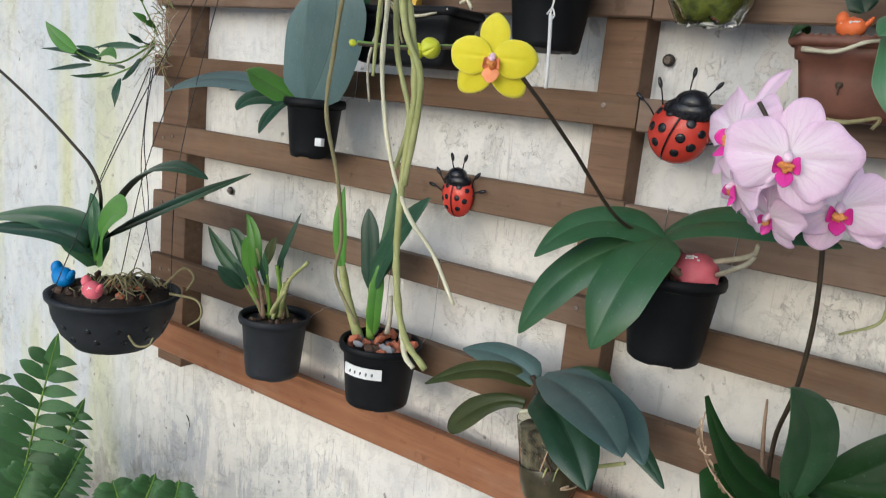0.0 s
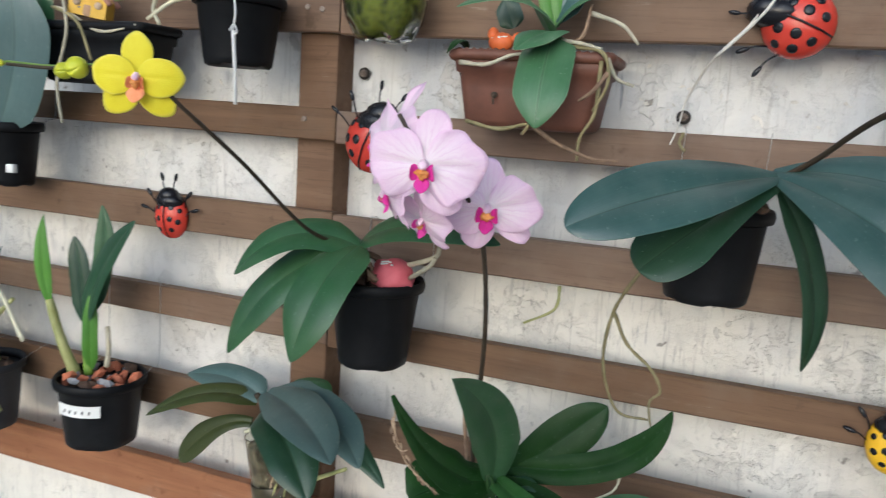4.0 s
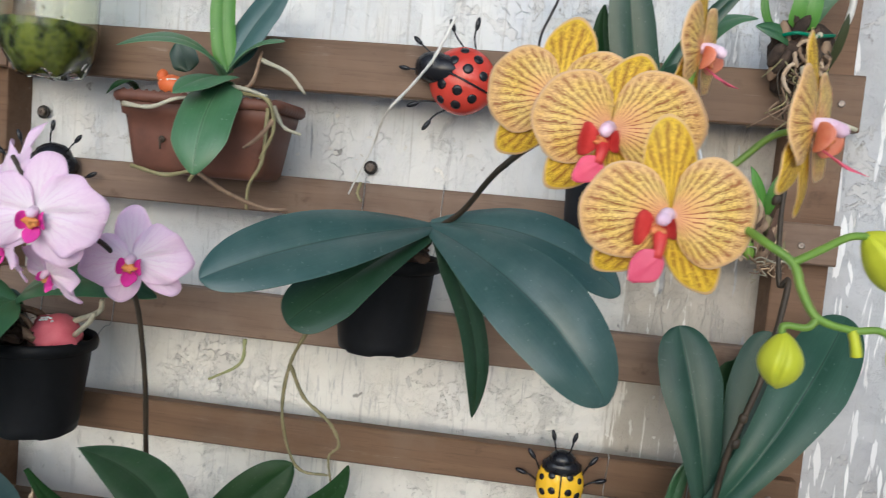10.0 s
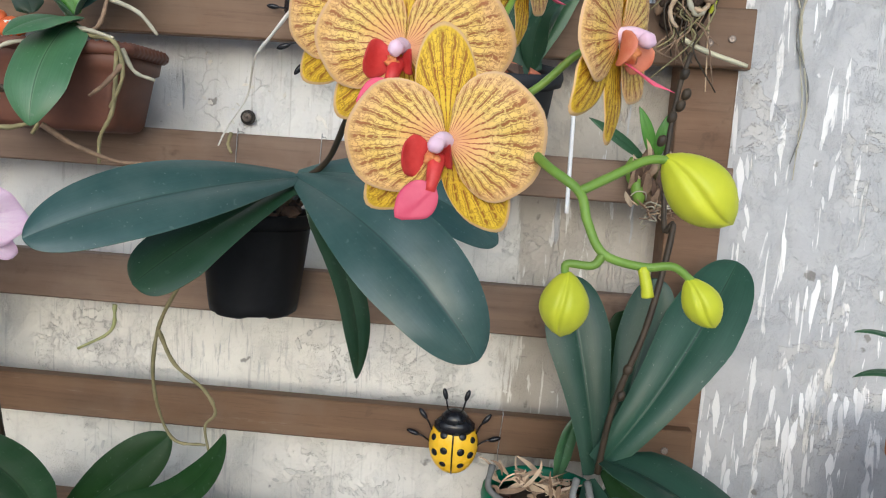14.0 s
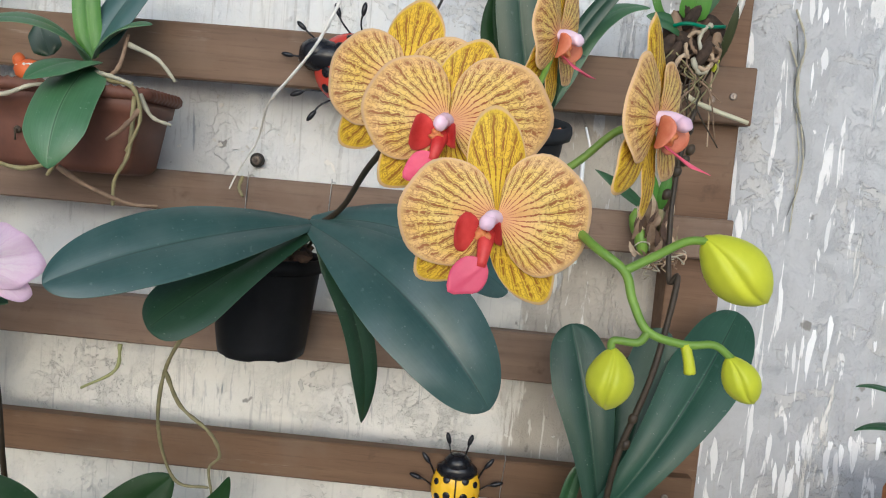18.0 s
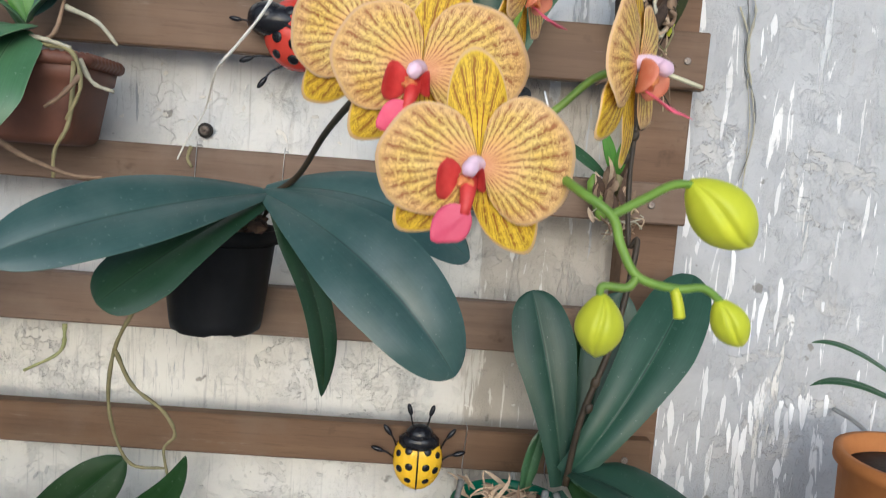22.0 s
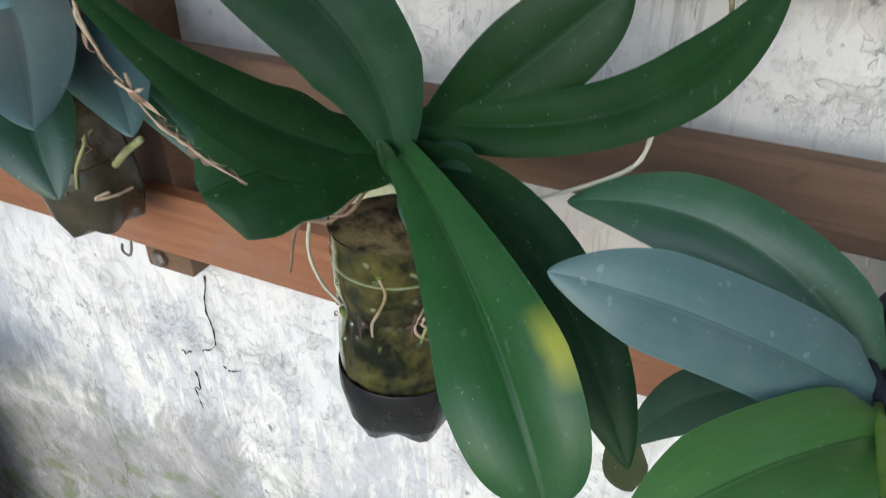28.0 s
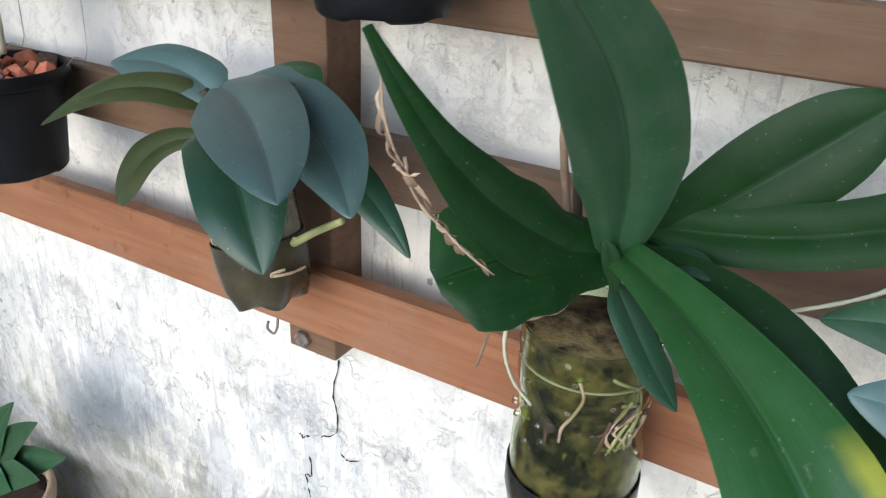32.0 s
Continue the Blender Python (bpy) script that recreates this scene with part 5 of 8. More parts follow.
part("root", tube([(0.183, -0.370, 0.985), (0.228, -0.380, 0.974), (0.269, -0.380, 0.985), (0.271, -0.370, 1.000)], 0.0028, 0.002), M_ROOT_O, orchid)


def bird(at, size, material, label, face=1.0, spots=False):
    """A little rounded bird-shaped pot ornament: body, raised head and tail in one cast piece."""
    at = Vector(at)
    t = thing("bird_ornament", at, label, "ornament", "painted pot ornaments")
    body = blob(at + Vector((0, 0, size * 0.36)), (size * 0.5, size * 0.33, size * 0.36), (0, 0, 1), 1, 0.06)
    head = blob(at + Vector((face * size * 0.30, -0.06 * size, size * 0.64)), (size * 0.20, size * 0.19, size * 0.25), (0, 0, 1), 2, 0.05)
    tail = blob(at + Vector((-face * size * 0.5, 0, size * 0.52)), (size * 0.1, size * 0.14, size * 0.26), (-face * 0.7, 0, 1), 3, 0.05)
    part("body", join(body, head, tail), material, t)
    if spots:
        for i in range(9):
            a, b = random.uniform(-1.2, 1.2), random.uniform(0.2, 0.9)
            part("painted_dot", blob(at + Vector((size * 0.42 * math.sin(a), -size * 0.31 * math.cos(a) * 0.9, size * (0.36 + 0.3 * b * 0.7))), (size * 0.05, size * 0.02, size * 0.03), (0, -1, 0.5)), M_WHITE, t)
    return t


bird((0.016, -0.410, 1.048), 0.06, M_BLUE, "blue painted bird ornament on the bowl's soil", -1.0)
bird((0.194, -0.450, 1.071), 0.05, M_CORAL, "red painted bird ornament with white dots", -1.0, True)

# ---- epiphyte tied to the far batten ----
epi = thing("epiphyte_plant", (-0.106, -0.090, 1.546), "small leafy epiphyte with wiry roots tied to the batten", "epiphyte")
rng = random.Random(8)
c0 = Vector((-0.113, -0.085, 1.553))
for i in range(60):
    a, b = rng.uniform(0, 6.28), rng.uniform(-0.9, 0.9)
    L = rng.uniform(0.04, 0.11)
    d = Vector((math.cos(a) * 0.7, -abs(math.sin(a)) * 0.5 - 0.1, b))
    p = c0 + Vector((rng.uniform(-0.03, 0.03), -0.01, rng.uniform(-0.05, 0.10)))
    part("root", tube([p, p + d * L * 0.5 + Vector((0, -0.01, 0.01)), p + d * L], 0.0012, 0.0006, 5, 3), (M_ROOT_G, M_DRY, M_ROOT)[i % 3], epi)
for pts in ([(-0.150, -0.100, 1.560), (-0.210, -0.150, 1.508), (-0.244, -0.200, 1.509), (-0.286, -0.220, 1.524)], [(-0.150, -0.100, 1.554), (-0.152, -0.150, 1.505), (-0.220, -0.180, 1.473), (-0.270, -0.200, 1.472)],
            [(-0.151, -0.100, 1.567), (-0.150, -0.130, 1.549), (-0.217, -0.160, 1.540)], [(-0.139, -0.100, 1.580), (-0.127, -0.130, 1.615), (-0.129, -0.150, 1.649)]):
    part("stem", tube(pts, 0.0026, 0.0016, 6, 5), M_STEM, epi)
LANCE = dict(facing=(0, -0.85, 0.5), fold=0.2, profile=lance_profile, steps=10, across=6)
for j, (lf, m_) in enumerate(((((-0.279, -0.220, 1.523), (-0.356, -0.220, 1.550), (-0.400, -0.230, 1.588), 0.0364), L_LIME), (((-0.243, -0.180, 1.512), (-0.331, -0.200, 1.524), (-0.437, -0.220, 1.523), 0.0176), L_DEEP), (((-0.285, -0.180, 1.496), (-0.345, -0.200, 1.486), (-0.410, -0.220, 1.473), 0.0150), L_DEEP),
                            (((-0.210, -0.180, 1.482), (-0.258, -0.200, 1.470), (-0.306, -0.220, 1.467), 0.0120), L_DARK), (((-0.150, -0.140, 1.520), (-0.132, -0.170, 1.492), (-0.140, -0.190, 1.468), 0.0285), L_DEEP), (((-0.164, -0.180, 1.470), (-0.147, -0.200, 1.438), (-0.150, -0.200, 1.407), 0.0272), L_DEEP),
                            (((-0.150, -0.140, 1.545), (-0.212, -0.160, 1.548), (-0.274, -0.180, 1.536), 0.0172), L_MID), (((-0.136, -0.120, 1.553), (-0.136, -0.150, 1.562), (-0.149, -0.170, 1.576), 0.0143), L_DEEP), (((-0.120, -0.120, 1.595), (-0.118, -0.150, 1.610), (-0.133, -0.170, 1.622), 0.0180), L_LIME),
                            (((-0.292, -0.180, 1.504), (-0.298, -0.200, 1.510), (-0.304, -0.220, 1.513), 0.0148), L_MID), (((-0.250, -0.180, 1.524), (-0.268, -0.200, 1.532), (-0.286, -0.220, 1.536), 0.0159), L_MID), (((-0.180, -0.160, 1.495), (-0.179, -0.180, 1.500), (-0.178, -0.200, 1.499), 0.0288), L_MID),
                            (((-0.255, -0.180, 1.516), (-0.173, -0.200, 1.531), (-0.129, -0.210, 1.514), 0.0232), L_LIME), (((-0.226, -0.160, 1.537), (-0.230, -0.180, 1.543), (-0.220, -0.200, 1.534), 0.0159), L_DEEP), (((-0.123, -0.150, 1.649), (-0.120, -0.170, 1.665), (-0.126, -0.180, 1.681), 0.0177), L_LIME))):
    leaf(epi, *lf, m_, seed=j, **LANCE)
part("hanging_root", tube([(-0.131, -0.120, 1.500), (-0.136, -0.130, 1.396), (-0.134, -0.140, 1.249), (0.004, -0.200, 1.076)], 0.0012, 0.0009, 5, 5, knobs=0.15), M_DWIRE, epi)
for pts in ([(-0.138, -0.120, 1.503), (-0.173, -0.140, 1.407), (-0.202, -0.200, 1.242), (-0.122, -0.300, 1.116)], [(-0.122, -0.120, 1.504), (-0.125, -0.140, 1.345), (-0.088, -0.150, 1.163), (-0.000, -0.250, 1.031)]):
    part("hanging_root", tube(pts, 0.0014, 0.0009, 5, 5, knobs=0.15), M_DWIRE, epi)

# ---- ferns growing below, far end ----
def fern(at, fronds, seed, label, spread=1.0):
    rng = random.Random(seed)
    t = thing("fern_plant", at, label, "fern", "ferns")
    for base, mid, tip, pinna in fronds:
        base, mid, tip = Vector(base), Vector(mid), Vector(tip)
        c = curve_points([base, mid, tip], 9)
        fr = part("frond_stalk", tube([base, mid, tip], 0.004, 0.0014, 6, 8), M_STEM, t)
        for i, p in enumerate(c[3:-2]):
            s = (i + 3) / (len(c) - 1)
            d = (c[min(i + 4, len(c) - 1)] - c[i + 2]).normalized()
            e = d.cross(Vector((0.72, -0.62, 0.3))).normalized()
            L = pinna * 1.25 * (1.06 - s) ** 0.55 * rng.uniform(0.94, 1.06)
            for sg in (-1, 1):
                q = p + (e * sg * 0.95 + d * (0.05 + 0.5 * s)).normalized() * L
                leaf(fr, p, p.lerp(q, 0.5) + Vector((0, -0.006, 0.006)), q - Vector((0, 0, 0.06 * L)), pinna * 0.235, L_FERN, (0.72, -0.62, 0.3), 0.12, "pinna", lance_profile, 0.0008, 0.10, i, 9, 4)
        q = c[-1]
        leaf(fr, c[-4], c[-4].lerp(q, 0.5), q, pinna * 0.26, L_FERN, (0.72, -0.62, 0.3), 0.12, "pinna", lance_profile, 0.0008, 0.1, 3, 7, 4)
    return t


fx, fy, fz = (-0.358, -0.350, 0.267)
pot("fern_pot", (fx, fy, 0.30), 0.14, 0.10, 0.42, M_TERRA_O, "large terracotta pot standing on the ground below the fern", 0.03, 0.008, n_chip=8, seed=40, foot=False)
fern((fx, fy, 0.29), [
    ((fx, fy, 0.28), (-0.165, -0.400, 0.596), (0.014, -0.420, 0.950), 0.1218), ((fx + 0.02, fy, 0.28), (-0.307, -0.280, 0.453), (-0.150, -0.270, 0.711), 0.0941),
    ((fx - 0.02, fy, 0.28), (-0.450, -0.360, 0.475), (-0.422, -0.360, 0.747), 0.1142), ((fx - 0.02, fy, 0.28), (-0.176, -0.340, 0.452), (-0.025, -0.340, 0.655), 0.0855),
    ((fx, fy - 0.02, 0.28), (-0.137, -0.450, 0.499), (-0.024, -0.460, 0.658), 0.0888)], 3, "lush green fern with broad lobed fronds against the wall")
gx, gy, gz = (0.139, -0.300, 0.414)
pot("fern_pot", (gx, gy, 0.22), 0.12, 0.09, 0.34, M_TERRA_O, "terracotta pot standing on the ground below a small fern", 0.03, 0.008, n_chip=8, seed=41, foot=False)
fern((gx, gy, 0.21), [((gx, gy, 0.2), (0.166, -0.320, 0.533), (0.243, -0.340, 0.693), 0.075), ((gx, gy, 0.2), (0.266, -0.320, 0.577), (0.323, -0.340, 0.710), 0.07),
                      ((gx, gy, 0.2), (0.102, -0.320, 0.505), (0.089, -0.340, 0.617), 0.08)], 5, "small fern with lobed fronds low against the wall")

# ---- pot with big bluish leaves, upper left panel ----
dpot = pot("plastic_pot", (0.428, -0.135, 1.476), 0.056, 0.042, 0.112, M_BLACK, "black plastic pot with a white sticker hung on the trellis", seed=2, hang=0.02)
orchid = thing("orchid_plant", (0.414, -0.140, 1.465), "orchid with broad bluish-green leaves in a black pot", "orchid", "orchids")
leaf(orchid, (0.429, -0.150, 1.471), (0.529, -0.200, 1.594), (0.538, -0.220, 1.704), 0.1170, L_BLUE_LIT, (0.35, -0.9, 0.2), 0.12, seed=1)
leaf(orchid, (0.421, -0.150, 1.468), (0.437, -0.170, 1.564), (0.470, -0.190, 1.672), 0.0999, L_BLUE_LIT, (0.35, -0.9, 0.2), 0.12, seed=2)
leaf(orchid, (0.455, -0.150, 1.520), (0.530, -0.172, 1.672), (0.430, -0.180, 1.870), 0.0900, L_MID, (0.25, -0.95, 0.1), 0.2, seed=5, label="plain green upright leaf")
leaf(orchid, (0.398, -0.140, 1.469), (0.192, -0.160, 1.496), (0.012, -0.180, 1.456), 0.0725, L_BLUE_LIT, (0, -0.5, 0.85), 0.15, seed=3)
leaf(orchid, (0.385, -0.150, 1.472), (0.344, -0.190, 1.499), (0.326, -0.220, 1.517), 0.0587, L_LIME, (0, -0.7, 0.7), 0.2, seed=4)
leaf(orchid, (0.385, -0.150, 1.472), (0.337, -0.200, 1.469), (0.329, -0.240, 1.442), 0.0588, L_DEEP, (0, -0.7, 0.7), 0.2, seed=5)
leaf(orchid, (0.385, -0.150, 1.469), (0.386, -0.200, 1.449), (0.393, -0.240, 1.405), 0.0364, L_DEEP, (0, -0.8, 0.6), 0.2, seed=6)
leaf(orchid, (0.385, -0.150, 1.469), (0.254, -0.130, 1.482), (0.152, -0.120, 1.473), 0.0302, L_DARK, (0, -0.4, 0.9), 0.2, seed=7)
x, y, z = (0.501, -0.193, 1.401)
part("sticker", box(x - 0.008, x + 0.008, y - 0.001, y + 0.008, z - 0.007, z + 0.007, 0.0003), M_WHITE, dpot, "small white paper sticker")

# ---- two pots on the bottom slats, left panel ----
pot("plastic_pot", (0.363, -0.148, 1.030), 0.070, 0.055, 0.130, M_GREY, "charcoal plastic pot with young shoots hung on the trellis", seed=3, hang=0.03)
orchid = thing("orchid_plant", (0.353, -0.150, 1.028), "young orchid with short upright canes and leaves", "orchid", "orchids")
for k, (pts) in enumerate(([(0.336, -0.150, 1.019), (0.291, -0.160, 1.071), (0.273, -0.170, 1.118)], [(0.354, -0.150, 1.023), (0.331, -0.150, 1.091), (0.300, -0.150, 1.157)],
                          [(0.371, -0.150, 1.027), (0.385, -0.160, 1.093), (0.384, -0.170, 1.141)], [(0.379, -0.150, 1.029), (0.409, -0.160, 1.110), (0.471, -0.170, 1.165)],
                          [(0.328, -0.150, 1.016), (0.336, -0.180, 1.072), (0.336, -0.200, 1.111)], [(0.350, -0.150, 1.020), (0.398, -0.180, 1.063), (0.445, -0.200, 1.107)])):
    part("cane", tube(pts, 0.0055, 0.0038, 8, 5, knobs=0.12, seed=k), (M_STEM, M_ROOT_G)[k % 2], orchid)
leaf(orchid, (0.290, -0.160, 1.083), (0.239, -0.180, 1.130), (0.202, -0.200, 1.192), 0.0357, L_MID, (0.2, -0.9, 0.3), 0.25, profile=lance_profile, seed=1)
leaf(orchid, (0.289, -0.160, 1.095), (0.258, -0.160, 1.162), (0.232, -0.170, 1.189), 0.0357, L_MID, (0.2, -0.9, 0.3), 0.25, profile=lance_profile, seed=2)
leaf(orchid, (0.303, -0.150, 1.109), (0.290, -0.150, 1.179), (0.262, -0.150, 1.225), 0.0331, L_LIME, (0.2, -0.9, 0.3), 0.25, profile=lance_profile, seed=3)
leaf(orchid, (0.273, -0.160, 1.067), (0.263, -0.190, 1.094), (0.252, -0.210, 1.118), 0.0354, L_DEEP, (0.2, -0.9, 0.3), 0.25, profile=lance_profile, seed=4)
leaf(orchid, (0.320, -0.170, 1.079), (0.321, -0.190, 1.154), (0.326, -0.200, 1.191), 0.0367, L_LIME, (0.2, -0.9, 0.3), 0.25, profile=lance_profile, seed=5)
leaf(orchid, (0.374, -0.160, 1.126), (0.402, -0.160, 1.190), (0.424, -0.150, 1.253), 0.0158, L_DEEP, (0.2, -0.9, 0.3), 0.25, profile=lance_profile, seed=6)
leaf(orchid, (0.340, -0.160, 1.130), (0.354, -0.160, 1.169), (0.369, -0.160, 1.195), 0.0253, L_OLIVE, (0.2, -0.9, 0.3), 0.25, profile=lance_profile, seed=7)

rng = random.Random(61)
for k in range(9):
    b_ = Vector((0.360, -0.150, 1.025)) + Vector((rng.uniform(-0.025, 0.03), rng.uniform(-0.03, 0.02), 0))
    e_ = b_ + Vector((rng.uniform(-0.05, 0.06), rng.uniform(-0.03, 0.03), rng.uniform(0.06, 0.13)))
    part("cane", tube([b_, b_.lerp(e_, 0.5) + Vector((rng.uniform(-0.01, 0.01), 0, 0.01)), e_], 0.0042, 0.0028, 8, 5, knobs=0.15, seed=k), (M_ROOT_G, M_STEM, M_DRYB)[k % 3], orchid)
    if k % 2:
        d_ = (e_ - b_).normalized()
        leaf(orchid, e_, e_ + d_ * 0.03 + Vector((0.004, -0.006, 0.004)), e_ + d_ * 0.06 + Vector((0.012, -0.012, 0)), 0.016, (L_MID, L_DEEP)[k % 4 == 1], (0.2, -0.9, 0.3), 0.25, profile=lance_profile, seed=k, steps=10, across=6)

fpot2 = pot("plastic_pot", (0.653, -0.150, 1.053), 0.073, 0.058, 0.120, M_BLACK, "black pot with a white strip and stone chips", seed=4, hang=0.03,
    chip=(M_STONE, M_CLAY, M_BARK, M_CLAY), n_chip=40, chip_size=0.024)
orchid = thing("orchid_plant", (0.640, -0.150, 1.046), "orchid with upright green canes and leaves", "orchid", "orchids")
part("cane", tube([(0.607, -0.160, 1.045), (0.585, -0.170, 1.108), (0.569, -0.180, 1.182)], 0.010, 0.007, 10, 6, knobs=0.1), M_ROOT_G, orchid, "swollen yellow-green cane")
part("cane", tube([(0.626, -0.150, 1.048), (0.620, -0.150, 1.102), (0.623, -0.150, 1.168)], 0.008, 0.006, 10, 6, knobs=0.1), M_STEM, orchid)
part("cane", tube([(0.657, -0.140, 1.065), (0.661, -0.140, 1.099), (0.659, -0.140, 1.137)], 0.005, 0.004, 8, 5, knobs=0.1), M_ROOT, orchid)
leaf(orchid, (0.570, -0.180, 1.176), (0.567, -0.190, 1.257), (0.572, -0.190, 1.330), 0.0268, L_LIME, (0.4, -0.9, 0.1), 0.3, profile=lance_profile, seed=1)
leaf(orchid, (0.616, -0.150, 1.144), (0.608, -0.150, 1.229), (0.597, -0.150, 1.291), 0.0354, L_DEEP, (0.4, -0.9, 0.1), 0.25, seed=2)
leaf(orchid, (0.617, -0.150, 1.134), (0.677, -0.170, 1.244), (0.758, -0.180, 1.338), 0.0500, L_DEEP, (-0.2, -0.9, 0.3), 0.25, seed=3)
leaf(orchid, (0.620, -0.140, 1.155), (0.642, -0.130, 1.255), (0.639, -0.130, 1.348), 0.0352, L_MID, (0.4, -0.9, 0.1), 0.25, seed=4)
leaf(orchid, (0.632, -0.150, 1.060), (0.640, -0.160, 1.130), (0.646, -0.160, 1.206), 0.0270, L_LIME, (0.4, -0.9, 0.1), 0.25, seed=5)
lab = bmesh.new()
rowv = []
for i in range(9):
    a = radians(250 + i * 8)
    rr = 0.0705 + 0.0012
    cxp, cyp, czp = (0.653, -0.150, 1.053)
    rowv.append([lab.verts.new((cxp + rr * math.cos(a), cyp + rr * math.sin(a), czp - h)) for h in (0.033, 0.053)])
for a, b in zip(rowv, rowv[1:]):
    lab.faces.new((a[0], b[0], b[1], a[1]))
ex = bmesh.ops.extrude_face_region(lab, geom=lab.faces[:])
for v in [g for g in ex["geom"] if isinstance(g, bmesh.types.BMVert)]:
    v.co += (v.co - Vector((cxp, cyp, v.co.z))).normalized() * -0.002
strip = part("strip", lab, M_WHITE, fpot2, "white strip with worn marks", False)
for i in range(5):
    a = radians(264 + i * 9)
    rr = 0.0722
    p = Vector((cxp + rr * math.cos(a), cyp + rr * math.sin(a), czp - 0.044))
    part("mark_bar", blob(p, (0.0016, 0.0020, 0.0036), (0.2, 0, 1)), M_STONE_D, strip)

# ---- long aerial roots of a plant hung high up ----
vanda = thing("aerial_roots", (1.174, -0.810, 1.624), "bundle of long yellow-green aerial roots hanging from above", "orchid roots")
for k, (pts, r, m) in enumerate((
        ([(1.144, -0.810, 1.626), (1.142, -0.820, 1.567), (1.137, -0.820, 1.530), (1.134, -0.820, 1.492), (1.149, -0.820, 1.447), (1.147, -0.810, 1.405), (1.144, -0.810, 1.375), (1.167, -0.810, 1.345)], 0.0017, M_ROOT_O),
        ([(1.174, -0.810, 1.624), (1.190, -0.810, 1.569), (1.202, -0.810, 1.516), (1.198, -0.810, 1.453), (1.199, -0.810, 1.395), (1.210, -0.810, 1.350), (1.231, -0.810, 1.330)], 0.0030, M_ROOT_G),
        ([(1.169, -0.810, 1.624), (1.173, -0.810, 1.569), (1.173, -0.810, 1.522), (1.185, -0.810, 1.470), (1.204, -0.810, 1.433), (1.221, -0.800, 1.407), (1.242, -0.800, 1.376)], 0.0018, M_ROOT_P),
        ([(1.165, -0.800, 1.627), (1.172, -0.800, 1.570), (1.177, -0.800, 1.534), (1.191, -0.800, 1.494), (1.183, -0.800, 1.459)], 0.0022, M_ROOT_G),
        ([(1.178, -0.810, 1.624), (1.193, -0.815, 1.554), (1.210, -0.815, 1.517), (1.204, -0.815, 1.451)], 0.0026, M_ROOT_G),
        ([(1.178, -0.820, 1.622), (1.175, -0.820, 1.553), (1.174, -0.820, 1.519)], 0.0016, M_ROOT_G),
        ([(1.209, -0.810, 1.350), (1.213, -0.810, 1.335), (1.221, -0.810, 1.328)], 0.0022, M_ROOT_P))):
    part("root", tube(pts, r, r * 0.75, 8, 9, knobs=0.16, seed=k), m, vanda)

vx, vy, vz = (1.174, -0.810, 1.624)
part("hanging_wire", tube([(vx, vy, vz), (vx, vy + 0.1, vz + 0.3), (1.005, -0.05, 2.2), (1.005, 0.004, 2.25)], 0.001, n=5), M_WIRE, vanda)

